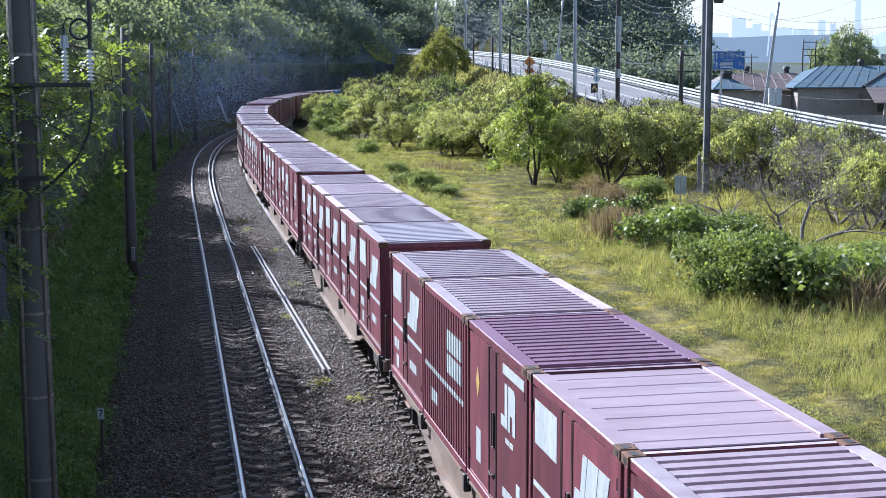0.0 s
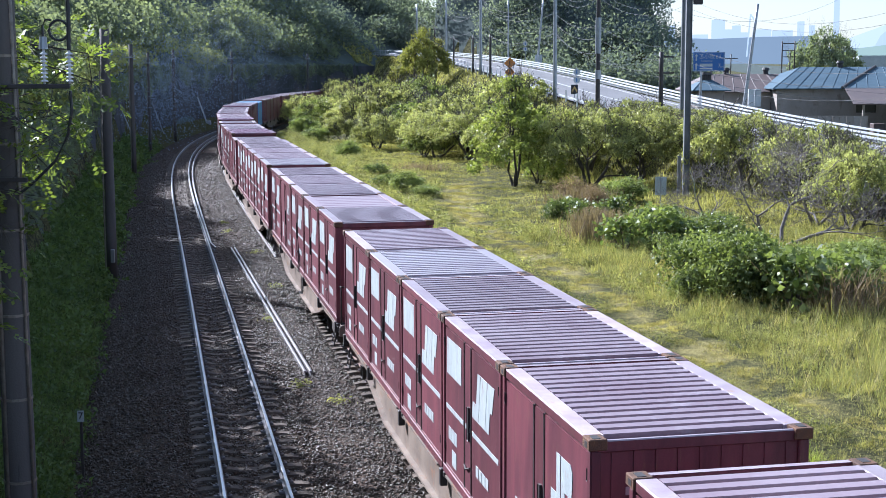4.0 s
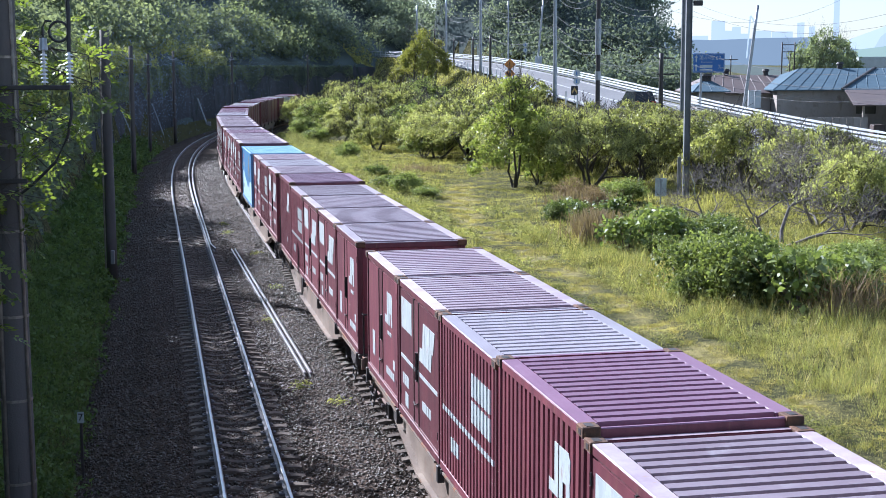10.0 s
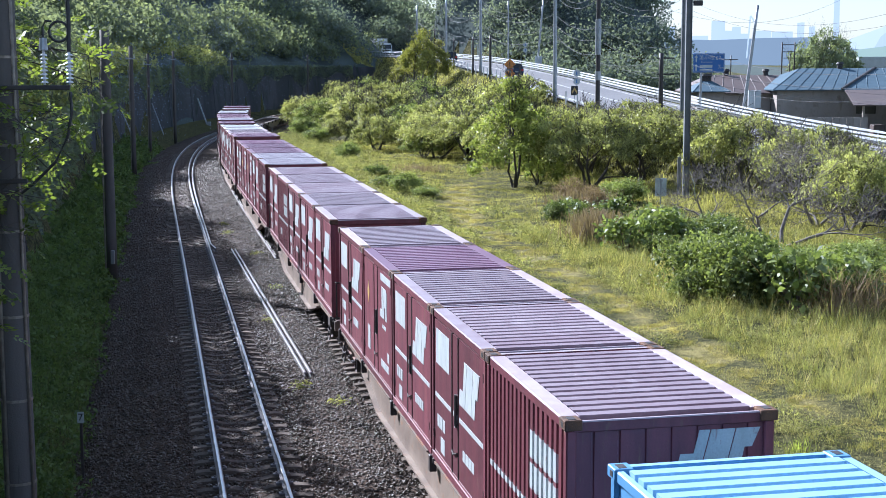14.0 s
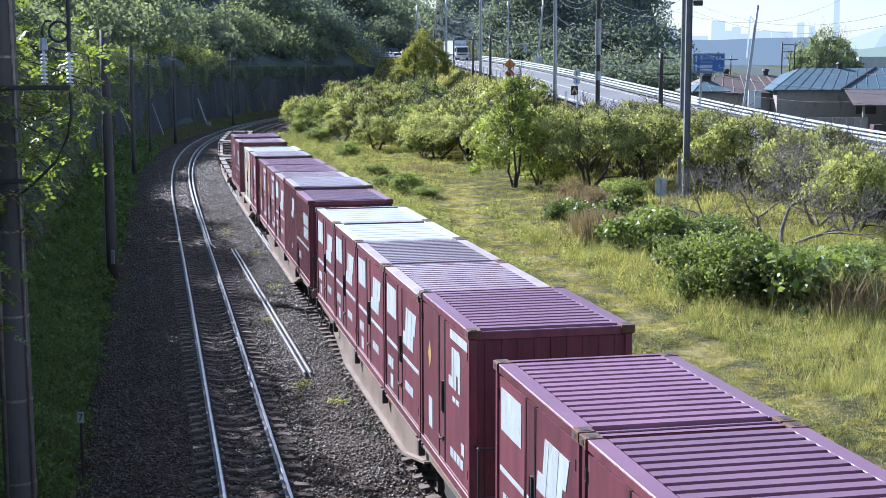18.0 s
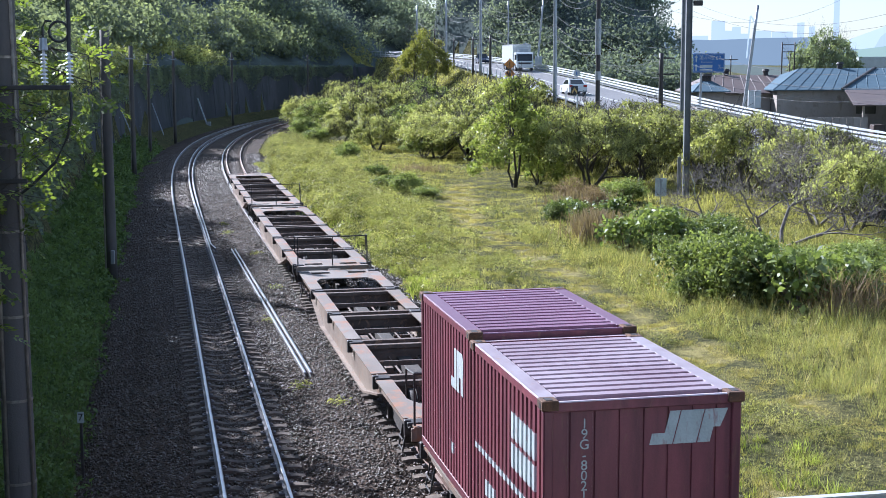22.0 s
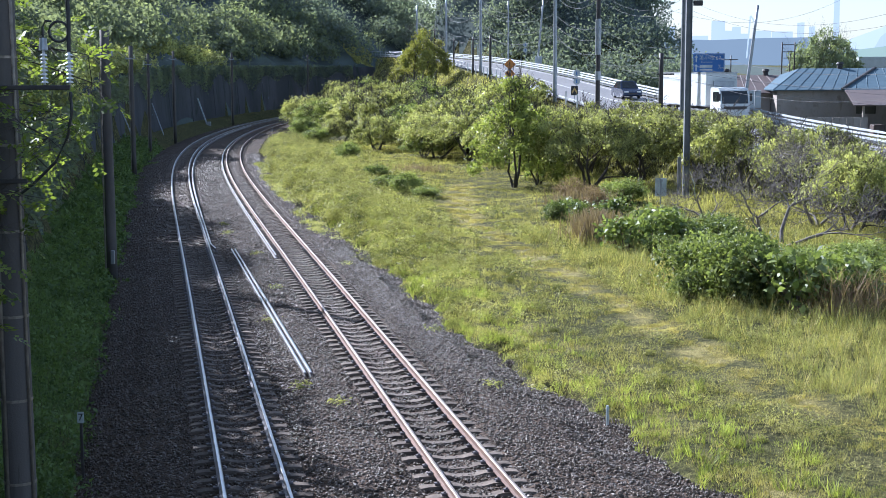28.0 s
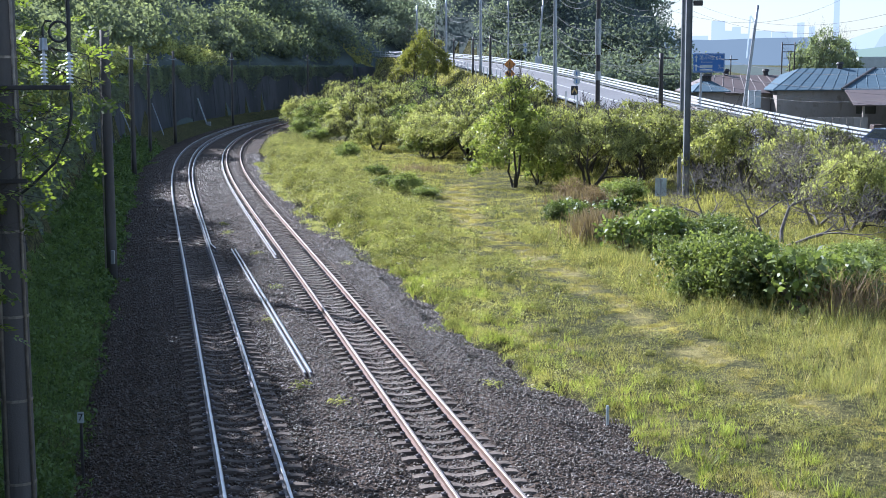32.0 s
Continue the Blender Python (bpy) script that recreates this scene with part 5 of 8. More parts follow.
def tree_model(name, seed, height, width, trunk, n_leaf, leaf, mat, bark, label, category, stems=3, lift=0.6, depth=4, fork=3, spread=0.85, fill=0.5, aspect=0.55, droop=0.3, taper=0.0, twig=0.006, pads=0, pad=0.7, flat=0.42, low=0.3):
    rng, nr = random.Random(seed), np.random.default_rng(seed)
    out, tips = [], []
    for k in range(stems):
        a = 2 * math.pi * k / stems + rng.uniform(-0.5, 0.5)
        d = Vector((math.cos(a) * 0.55, math.sin(a) * 0.55, 1.0)) if stems > 1 else Vector((0.05, 0.03, 1))
        limbs(rng, (0.08 * math.cos(a), 0.08 * math.sin(a), -0.15), d, height * 0.34, trunk, depth, fork, spread, lift, out, tips)
    top = thing(name, label, category)
    # fit the grown wood into the wanted size
    P = np.array([tuple(p) for p in tips])
    zmax = np.percentile(P[:, 2], 90)
    rmax = np.percentile(np.hypot(P[:, 0], P[:, 1]), 92)
    kz, kr = height / zmax, (width / 2) / rmax
    out = [([Vector((p.x * kr, p.y * kr, p.z * kz)) for p in pts], rad) for pts, rad in out]
    P = P * np.array([kr, kr, kz])
    P[:, 2] = np.minimum(P[:, 2], height * (0.96 - 0.35 * np.clip(np.hypot(P[:, 0], P[:, 1]) / width, 0, 0.7) ** 2))
    if taper:
        P[:, :2] *= (1.0 - taper * np.clip(P[:, 2] / height, 0, 1))[:, None]
        out = [([Vector((p.x * (1 - taper * min(1, max(0, p.z / height))), p.y * (1 - taper * min(1, max(0, p.z / height))), p.z)) for p in pts], rad) for pts, rad in out]
    if not pads:
        part("trunk", wood_mesh("trunk", out, bark, 6, twig), None, top)
    if pads:
        # separate cushions of leaves over an uneven dome, each on its own twig, with air between them
        phase = nr.uniform(0, 6.28, 4)
        C, twigs = [], []
        for k in range(pads):
            u = -0.25 + 1.2 * (k + nr.random()) / pads
            u = min(u, 0.97)
            a = k * 2.39996 + nr.normal(0, 0.25)
            r = math.sqrt(1 - u * u) * (1 + 0.16 * math.sin(2 * a + phase[0]) + 0.12 * math.sin(5 * a + phase[1]))
            reach = nr.uniform(0.62, 1.06)
            if taper:
                r *= 1 - taper * max(0, u)
            c = np.array([r * math.cos(a) * width / 2 * reach, r * math.sin(a) * width / 2 * reach, height * (low + (1 - low) * (0.36 + 0.60 * u * reach))])
            C.append(c)
            near_ = P[((P - c) ** 2).sum(1).argmin()]
            twigs.append(([Vector(near_), Vector((near_ + c) / 2 + nr.normal(0, 0.12, 3)), Vector(c)], [twig * 2.2, twig * 1.6, twig]))
        part("trunk", wood_mesh("trunk", out + twigs, bark, 6, twig), None, top)
        m = n_leaf // pads
        pts = []
        for c in C:
            d = nr.normal(size=(m, 3))
            d /= np.linalg.norm(d, axis=1)[:, None]
            d[:, 2] = np.where(nr.random(m) < 0.65, np.abs(d[:, 2]), d[:, 2])
            r = pad * nr.uniform(0.55, 1.35)
            tilt = nr.normal(0, 0.2, 2) - c[:2] / width * 0.7
            q = d * (r * nr.random(m) ** 0.45)[:, None]
            th = np.arctan2(q[:, 1], q[:, 0])
            q[:, :2] *= (1 + 0.35 * np.sin(3 * th + nr.uniform(0, 6)) + 0.2 * np.sin(7 * th + nr.uniform(0, 6)))[:, None]
            q[:, 2] = q[:, 2] * flat + q[:, 0] * tilt[0] + q[:, 1] * tilt[1]
            pts.append(q + c)
        part("crown", fast_mesh("crown", leaves(nr, np.concatenate(pts), leaf, aspect, up=0.42), 4, mat), None, top)
        return top
    if n_leaf:
        i = nr.integers(0, len(P), n_leaf)
        c = P[i] + nr.normal(size=(n_leaf, 3)) * np.array([1, 1, 0.85]) * fill * width * 0.11
        c[:, 2] -= nr.random(n_leaf) ** 2 * height * droop
        part("crown", fast_mesh("crown", leaves(nr, c, leaf, aspect), 4, mat), None, top)
    return top


def bush_model(name, seed, w, h, n, leaf, mat, label, category="bush", stalk=BARK, clumps=14, aspect=0.6):
    rng, nr = random.Random(seed), np.random.default_rng(seed)
    top = thing(name, label, category)
    g = Geo()
    C = []
    for k in range(clumps):
        a, r = rng.uniform(0, 2 * math.pi), w / 2 * math.sqrt(rng.random()) * 0.8
        z = h * rng.uniform(0.35, 0.85) * (1 - 0.45 * (2 * r / w) ** 2)
        c = Vector((r * math.cos(a), r * math.sin(a), z))
        C.append((c, rng.uniform(0.11, 0.25) * min(w, h * 1.4)))
        g.tube([(c.x * 0.15, c.y * 0.15, -0.1), (c.x * 0.5, c.y * 0.5, z * 0.5), tuple(c)], [0.03, 0.022, 0.01], 5, caps=False)
    part("branchwork", g, stalk, top)
    pts = []
    for c, r in C:
        m = n // clumps
        d = nr.normal(size=(m, 3))
        d /= np.linalg.norm(d, axis=1)[:, None]
        d[:, 2] = np.where(nr.random(m) < 0.6, np.abs(d[:, 2]), d[:, 2])
        rad = r * (0.55 + 0.55 * nr.random(m) ** 0.6) * (1 + 0.3 * np.sin(4 * np.arctan2(d[:, 1], d[:, 0]) + 9 * r))
        q = d * rad[:, None] * np.array([1.15, 1.15, 0.85]) + np.array(c)
        pts.append(q)
    low = nr.normal(size=(n // 5, 3)) * np.array([w * 0.25, w * 0.25, h * 0.14]) + np.array([0, 0, h * 0.2])
    pts = np.concatenate(pts + [low])
    pts[:, 2] = np.maximum(pts[:, 2], 0.02)
    part("foliage", fast_mesh("foliage", leaves(nr, pts, leaf, aspect), 4, mat), None, top)
    return top


def put(proto, used, x, y, turn, k=1.0, kz=None, sink=0.05, label=""):
    """The first call places the model itself, later ones its copies."""
    m = Matrix.Translation((x, y, ground_at(x, y) - sink)) @ Matrix.Rotation(turn, 4, "Z")
    if proto.name in used:
        ob = copy_thing(proto, m)
    else:
        used.add(proto.name)
        ob = proto
        ob.matrix_basis = m
    ob.scale = (k, k, kz or k)
    if label:
        tagged(ob, label)
    return ob


used = set()
rt = random.Random(12)
orchard = [tree_model("orchard_tree", 20 + i, 4.5, 6.6, 0.13, 11500, 0.165, LEAF_TREE, BARK, "broad low fruit tree with olive green leaves and grey twigs", "tree", twig=0.013, pads=44, pad=0.80, flat=0.6, low=0.26) for i in range(3)]
for o in orchard:
    tagged(o, group="trees of the orchard")
for i, (x, y, k, top_z) in enumerate([(9.2, 87.5, 1.0, 4.97), (12.5, 89, 1.05, 4.75), (16.2, 88, 1.05, 4.6), (17.8, 80.5, 1.05, 4.84), (19.8, 74, 1.0, 4.35), (20.8, 66.5, 0.9, 4.06), (18.6, 62.8, 0.75, 3.87),
                                      (6.4, 97.5, 1.05, 4.7), (10.2, 98, 1.05, 4.96), (13.6, 97, 1.0, 5.2), (17.0, 95, 0.95, 4.5), (2.2, 113, 1.0, 4.0), (5.2, 107, 1.0, 4.4), (-0.6, 117, 0.95, 3.7), (8.0, 104.5, 1.0, 4.6)]):
    put(orchard[i % 3], used, x, y, rt.uniform(0, 6.28), k * 0.93, (top_z - ground_at(x, y)) / 4.75)
scrub = [tree_model("scrub_tree", 40 + i, 5.2, 7.4, 0.12, 12500, 0.22, LEAF_BUSH if i == 1 else LEAF_TREE, DARK_BARK, "dense bushy tree with dark green leaves at the meadow's edge", "tree", stems=4, lift=0.5, twig=0.015, pads=50, pad=0.95, flat=0.55, low=0.06) for i in range(3)]
for o in scrub:
    tagged(o, group="bushy trees by the bend")
for i, (x, y, k) in enumerate([(-16.3, 172, 0.9), (-12.4, 162, 0.95), (-8.6, 150, 1.0), (-5.2, 142, 1.0), (-2.4, 133, 1.0), (0.0, 126, 0.95), (2.0, 119, 0.92), (4.2, 117, 0.95),
                               (-12.6, 188, 1.05), (-7.2, 176, 1.1), (-2.0, 160, 1.1), (1.2, 150, 1.0), (4.0, 140, 0.95), (-8.5, 202, 1.15), (-14.5, 208, 1.1), (6.5, 128, 0.95), (-4.0, 184, 1.1),
                               (-9.9, 139, 0.55), (-6.0, 128, 0.6), (-1.6, 118, 0.55)]):
    put(scrub[i % 3], used, x, y, rt.uniform(0, 6.28), k, k * rt.uniform(0.9, 1.08))
young = tree_model("young_tree", 61, 7.2, 5.2, 0.10, 9000, 0.19, LEAF_YOUNG, DARK_BARK, "upright young tree with bright green leaves in the meadow", "tree", stems=3, lift=1.5, spread=0.6, taper=0.7, pads=50, pad=0.60, flat=0.8, low=-0.12)
put(young, used, 4.6, 89.0, 0.4)
put(young, used, 6.2, 90.5, 2.1, 0.72, 0.72)
light = tree_model("maple_tree", 66, 9.5, 5.6, 0.16, 7000, 0.30, LEAF_MAPLE, BARK, "yellow green tree standing beside the road embankment", "tree", stems=2, lift=1.2, spread=0.75, pads=34, pad=0.95, flat=0.7, low=0.15)
put(light, used, -3.3, 196, 0.2, 0.85, 1.2)
put(light, used, -1.0, 199, 1.9, 0.75, 0.8)
put(light, used, -5.8, 197, 3.1, 0.85, 0.85)
put(light, used, 15.0, 330, 1.2, 0.7)
far_tree = tree_model("roadside_tree", 71, 9.0, 9.0, 0.25, 7500, 0.34, LEAF_GREY, BARK, "large rounded green tree behind the low sheds", "tree", stems=2, lift=0.9, pads=60, pad=1.0, flat=0.75, low=0.08)
put(far_tree, used, 56.2, 205, 0.5, 0.98, 1.32)
put(far_tree, used, 53.4, 206, 1.9, 0.68, 1.12)
put(far_tree, used, 59.0, 207, 3.4, 0.62, 1.05)
put(far_tree, used, 41.0, 190, 2.5, 0.42)
put(far_tree, used, 72.0, 200, 1.5, 0.6)
bare = tree_model("bare_tree", 81, 4.4, 8.6, 0.11, 500, 0.09, LEAF_TREE, TWIG, "nearly leafless tree with spreading grey branches", "tree", stems=3, lift=0.16, depth=5, fork=3, spread=1.05, twig=0.010)
put(bare, used, 14.3, 58.5, 0.9, 1.0, 1.0)
put(bare, used, 17.8, 66.0, 2.9, 0.85, 0.8)
put(bare, used, 20.6, 66.0, 4.9, 0.85, 0.8)
put(bare, used, 13.2, 70.0, 3.6, 0.55, 0.55)

bushes = [bush_model("round_bush", 90 + i, 3.0, 2.5, 7000, 0.13, LEAF_BUSH, "dense dark green leafy bush in tall grass", clumps=24) for i in range(2)]
for i, (x, y, k, kz) in enumerate([(9.3, 45.0, 0.95, 1.02), (10.2, 45.6, 0.95, 0.98), (8.7, 47.4, 0.85, 0.85), (8.2, 45.4, 0.5, 0.5), (11.4, 46.5, 0.8, 0.7), (12.6, 46.6, 0.85, 0.6), (13.9, 47.2, 0.9, 0.6), (13.4, 51.0, 0.8, 0.45), (16.0, 52.5, 0.9, 0.5),
                                   (-2.2, 85.0, 0.62, 0.5), (-4.6, 97.0, 0.55, 0.42), (-8.0, 118.0, 0.8, 0.6), (-12.5, 138.0, 0.9, 0.7), (-14.8, 150.0, 1.0, 0.8), (10.2, 78.0, 0.8, 0.6), (-3.4, 88.5, 0.7, 0.36), (-1.0, 82.0, 0.6, 0.32)]):
    put(bushes[i % 2], used, x, y, rt.uniform(0, 6.28), k, kz)
pale_shrub = bush_model("leafy_shrub", 93, 2.6, 1.9, 2600, 0.15, LEAF_SHRUB, "loose shrub with fresh light green leaves", "shrub", TWIG, 20, 0.6)
for x, y, k, kz in ((10.3, 54.5, 0.8, 0.7), (11.6, 52.5, 0.9, 0.75), (11.8, 59.5, 0.8, 0.65), (9.2, 63.5, 0.7, 0.6), (6.6, 72.5, 0.62, 0.5), (10.6, 66.0, 0.8, 0.6), (12.4, 63.0, 0.9, 0.6), (8.8, 56.0, 0.6, 0.55), (5.6, 69.5, 0.5, 0.5)):
    put(pale_shrub, used, x, y, rt.uniform(0, 6.28), k, kz)
broad = bush_model("broadleaf_shrub", 95, 2.3, 2.0, 620, 0.22, LEAF_SHRUB, "shrub with large light green leaves", "shrub", TWIG, 16, 0.75)
put(broad, used, 11.2, 43.2, 0.3, 1.1, 1.15)
put(broad, used, 12.6, 44.2, 2.3, 1.1, 1.0)
put(broad, used, 10.3, 50.5, 4.3, 0.8, 0.8)
put(broad, used, 7.6, 57.5, 1.3, 0.95, 0.95)
put(broad, used, 8.9, 58.2, 3.3, 1.0, 1.0)
put(broad, used, 10.1, 58.8, 5.3, 0.9, 0.85)
put(broad, used, 6.7, 66.0, 5.0, 0.7, 0.7)
put(broad, used, 8.4, 68.0, 2.0, 0.8, 0.75)
put(broad, used, 5.9, 70.0, 0.9, 0.6, 0.6)
dry = bush_model("dry_weeds", 97, 2.4, 1.6, 4200, 0.10, DRY_LEAF, "thicket of dry reddish brown weeds", "dry weeds", STRAW, 12, 0.35)
put(dry, used, 7.3, 77.0, 0.3, 1.0, 0.95)
put(dry, used, 8.3, 75.0, 2.3, 0.8, 0.8)
put(dry, used, 6.9, 61.5, 1.3, 0.72, 0.9)


def stalks(name, seed, x, y, w, h, n, mat, label, lean=0.14):
    nr = np.random.default_rng(seed)
    px, py = x + nr.normal(0, w / 3.2, n), y + nr.normal(0, w / 3.2, n)
    pz = land(px, py)[0]
    b = np.stack([px, py, pz], axis=1)
    hh = h * nr.uniform(0.5, 1.1, n)[:, None]
    d = nr.normal(0, lean, (n, 3))
    d[:, 2] = 1
    side = nr.normal(size=(n, 3))
    side[:, 2] = 0
    side /= np.linalg.norm(side, axis=1)[:, None]
    wd = 0.014 * (1 + y / 80)
    q = np.stack([b - side * wd, b + side * wd, b + d * hh + side * wd * 0.3, b + d * hh - side * wd * 0.3], axis=1)
    tagged(new(name, fast_mesh(name, q, 4, mat)), label, "dry grass", kind="stuff")


for i, (x, y, w, h, n) in enumerate([(6.8, 60.6, 1.9, 1.35, 1300), (7.6, 76.0, 2.6, 1.0, 700), (-1.8, 103.0, 3.0, 0.6, 300)]):
    stalks("dry_reeds", 300 + i, x, y, w, h, n, STRAW, "thicket of pale brown dry stalks", 0.24)

for i, (x, y, w, h, n) in enumerate([(12.3, 42.6, 1.5, 1.5, 190), (13.4, 43.6, 1.6, 1.3, 170), (11.7, 43.4, 0.9, 1.6, 60)]):
    stalks("dead_stems", 330 + i, x, y, w, h, n, DRY_LEAF, "loose thicket of grey brown dead stems", 0.4)

# ---- woods on the hill ----
def woods(seed, n_crown, per, leaf, where, mat, name, label, rad=(1.6, 3.2), raise_=0.0):
    nr = np.random.default_rng(seed)
    cx, cy = where(nr, n_crown)
    cz = land(cx, cy)[0]
    r = nr.uniform(rad[0], rad[1], n_crown)
    lifted = nr.uniform(0.5, 1.1, n_crown) * r + nr.uniform(0.2, 1.0, n_crown) * raise_
    d = nr.normal(size=(n_crown, per, 3))
    d[:, :, 2] = np.abs(d[:, :, 2]) * 1.1 - 0.35
    d /= np.linalg.norm(d, axis=2)[:, :, None]
    q = d * (r[:, None] * nr.uniform(0.65, 1.1, (n_crown, per)))[:, :, None]
    q = q + np.stack([cx, cy, cz + lifted], axis=1)[:, None, :]
    me = fast_mesh(name, leaves(nr, q.reshape(-1, 3), leaf, 0.62, up=0.3, facing=d.reshape(-1, 3)), 4, mat)
    tagged(new(name, me), label, "woods", kind="stuff")


def along(s0, s1, b0, b1):
    def pick(nr, n):
        s, b = nr.uniform(s0, s1, n), b0 + (b1 - b0) * nr.random(n) ** 1.2
        h = np.interp(s, S_ALL, TH)
        lat = WALL_LAT - b
        return np.interp(s, S_ALL, PX) + lat * np.cos(h), np.interp(s, S_ALL, PY) - lat * np.sin(h)
    return pick


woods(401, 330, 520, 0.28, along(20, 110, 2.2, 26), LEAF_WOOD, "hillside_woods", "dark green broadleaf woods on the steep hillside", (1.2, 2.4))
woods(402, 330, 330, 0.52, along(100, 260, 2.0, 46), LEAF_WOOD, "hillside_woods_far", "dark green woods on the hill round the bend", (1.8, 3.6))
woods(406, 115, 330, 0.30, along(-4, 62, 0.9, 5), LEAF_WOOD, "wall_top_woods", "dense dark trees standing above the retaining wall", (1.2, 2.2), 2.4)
# added mostly out of view, to throw shade across the inner track
woods(405, 70, 260, 0.34, along(-12, 21, 0.8, 12), LEAF_BUSH, "near_hill_woods", "broadleaf woods added beside the line to shade the tracks", (1.4, 2.4))
# sunlit crowns are painted by a yellower, lighter leaf colour than the woods'
woods(404, 130, 300, 0.30, along(30, 170, 0.6, 5), LEAF_TREE, "wall_top_growth", "sunlit yellow green growth along the wall top", (0.8, 1.6))


def beyond(nr, n):
    x = nr.uniform(-70, 49, n)
    y = 268 - 0.3 * np.maximum(0, x) + 120 * nr.random(n) ** 1.4
    d, off, dist = road_coords(x, y)
    y = np.where(dist < 16, y + 40, y)
    return x, y


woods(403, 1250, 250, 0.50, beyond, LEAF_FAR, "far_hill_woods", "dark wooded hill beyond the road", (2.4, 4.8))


# ---- creeping growth and grass ----
def grass(seed, n, pick, height, width, mat, name, label, tuft=0, shy=0.95, wide=0.055, straw=False):
    nr = np.random.default_rng(seed)
    x, y = pick(nr, n // tuft if tuft else n)
    swell = np.ones(len(x))
    lean0 = np.zeros((len(x), 2))
    if tuft:
        # blades stand in tufts that lean and grow together
        thin = soft_noise(x, y, 2.1, 3.0) + 0.8 * soft_noise(x, y, 4.7, 1.0) < -0.25
        swell = (nr.uniform(0.55, 1.35, len(x)) * np.where(thin, 0.45, 1.0)).repeat(tuft)
        lean0 = nr.normal(0, 0.14, (len(x), 2)).repeat(tuft, axis=0)
        x, y = x.repeat(tuft), y.repeat(tuft)
        r = wide * np.maximum(1.0, np.hypot(x, y) / 40)
        x, y = x + nr.normal(0, 1, len(x)) * r, y + nr.normal(0, 1, len(y)) * r
    z, worn = land(x, y)
    s, lat = line_coords(x, y)
    hgt = height(x, y, lat, s) * nr.uniform(0.5, 1.2, len(x)) * swell
    keep = (nr.random(len(x)) < 0.13 + 1.6 * worn) if straw else (nr.random(len(x)) > worn * shy)
    keep &= hgt > 0.02
    x, y, z, hgt, lean0 = x[keep], y[keep], z[keep], hgt[keep], lean0[keep]
    n = len(x)
    b = np.stack([x, y, z - 0.02], axis=1)
    lean = nr.normal(0, 0.22, (n, 2)) + lean0
    d = np.stack([lean[:, 0], lean[:, 1], np.ones(n)], axis=1)
    a = nr.uniform(0, math.pi, n)
    side = np.stack([np.cos(a), np.sin(a), np.zeros(n)], axis=1) * (width * (0.7 + hgt) * np.maximum(1.0, np.hypot(x, y) / 38))[:, None]
    tip = b + (d * np.array([1.4, 1.4, 1.0])) * hgt[:, None]
    q = np.stack([b - side, b + side, tip], axis=1)
    tagged(new(name, fast_mesh(name, q, 3, mat)), label, "grass", kind="stuff")


def meadow_pick(nr, n):
    s = -14 + 130 * nr.random(n) ** 1.5
    lat = stone_edge(s) - 0.15 + 26 * nr.random(n) ** 1.25
    h = np.interp(s, S_ALL, TH)
    return np.interp(s, S_ALL, PX) + lat * np.cos(h), np.interp(s, S_ALL, PY) - lat * np.sin(h)


def beside_path(x, y):
    # one on the trodden way, falling to nothing a stride beside it
    return np.exp(-((x - np.interp(y, PATH_Y, PATH_X)) / 1.25) ** 2) * (y < 92)


def meadow_height(x, y, lat, s):
    tall = smooth01((x - 5.2 - (42 - y) * 0.22) / 2.6) * (1 - smooth01((y - 56) / 12))
    clumps = soft_noise(x, y, 1.5, 2.0) + 0.7 * soft_noise(x, y, 3.9, 5.0)
    broad_ = 0.5 + 0.5 * soft_noise(x, y, 0.33, 1.0)
    clear = 1 - 0.6 * np.exp(-(((x - 3.5) / 3.0) ** 2 + ((y - 95) / 14.0) ** 2))
    return (0.07 + 0.15 * broad_ + 0.20 * np.maximum(0, clumps) + 0.10 * tall) * clear * (1 - 0.72 * beside_path(x, y)) * smooth01((lat - stone_edge(s)) / 0.6 + 0.3)


def tall_pick(nr, n):
    x, y = meadow_pick(nr, n * 3)
    k = (x > 4.6 + (42 - y) * 0.22) & (y < 68)
    return x[k][:n], y[k][:n]


def tall_height(x, y, lat, s):
    tall = smooth01((x - 4.8 - (42 - y) * 0.22) / 2.2) * (1 - smooth01((y - 58) / 12))
    return (0.50 + 0.16 * soft_noise(x, y, 1.2, 2.0) + 0.12 * soft_noise(x, y, 3.1, 5.0)) * tall * (1 - 0.8 * beside_path(x, y))


def path_pick(nr, n):
    y = 22 + 68 * nr.random(n) ** 1.3
    x = np.interp(y, PATH_Y, PATH_X) + nr.normal(0, 0.62, n) + 0.15 * np.sin(y * 1.3)
    return x, y


def edge_pick(nr, n):
    # lush tufts hug the ballast edge and the low corner of the meadow
    s = -14 + 62 * nr.random(n) ** 1.5
    lat = stone_edge(s) - 0.35 + 3.4 * nr.random(n) ** 1.7
    h = np.interp(s, S_ALL, TH)
    return np.interp(s, S_ALL, PX) + lat * np.cos(h), np.interp(s, S_ALL, PY) - lat * np.sin(h)


grass(501, 640000, meadow_pick, meadow_height, 0.0062, GRASS, "meadow_grass", "long green and straw coloured meadow grass", 9, 1.15, 0.075)
grass(504, 420000, meadow_pick, lambda x, y, lat, s: 0.10 + 0.03 * soft_noise(x, y, 1.1), 0.009, THATCH, "dry_thatch", "short dry straw lying between the grass", 5, straw=True)
grass(507, 150000, tall_pick, tall_height, 0.0062, TALL_GRASS, "tall_grass", "tall olive green grass round the bushes", 9, 1.1, 0.08)
grass(508, 110000, path_pick, lambda x, y, lat, s: 0.055 + 0.02 * soft_noise(x, y, 2.1), 0.011, THATCH, "path_straw", "flattened yellow straw on the trodden way", 5, straw=True)
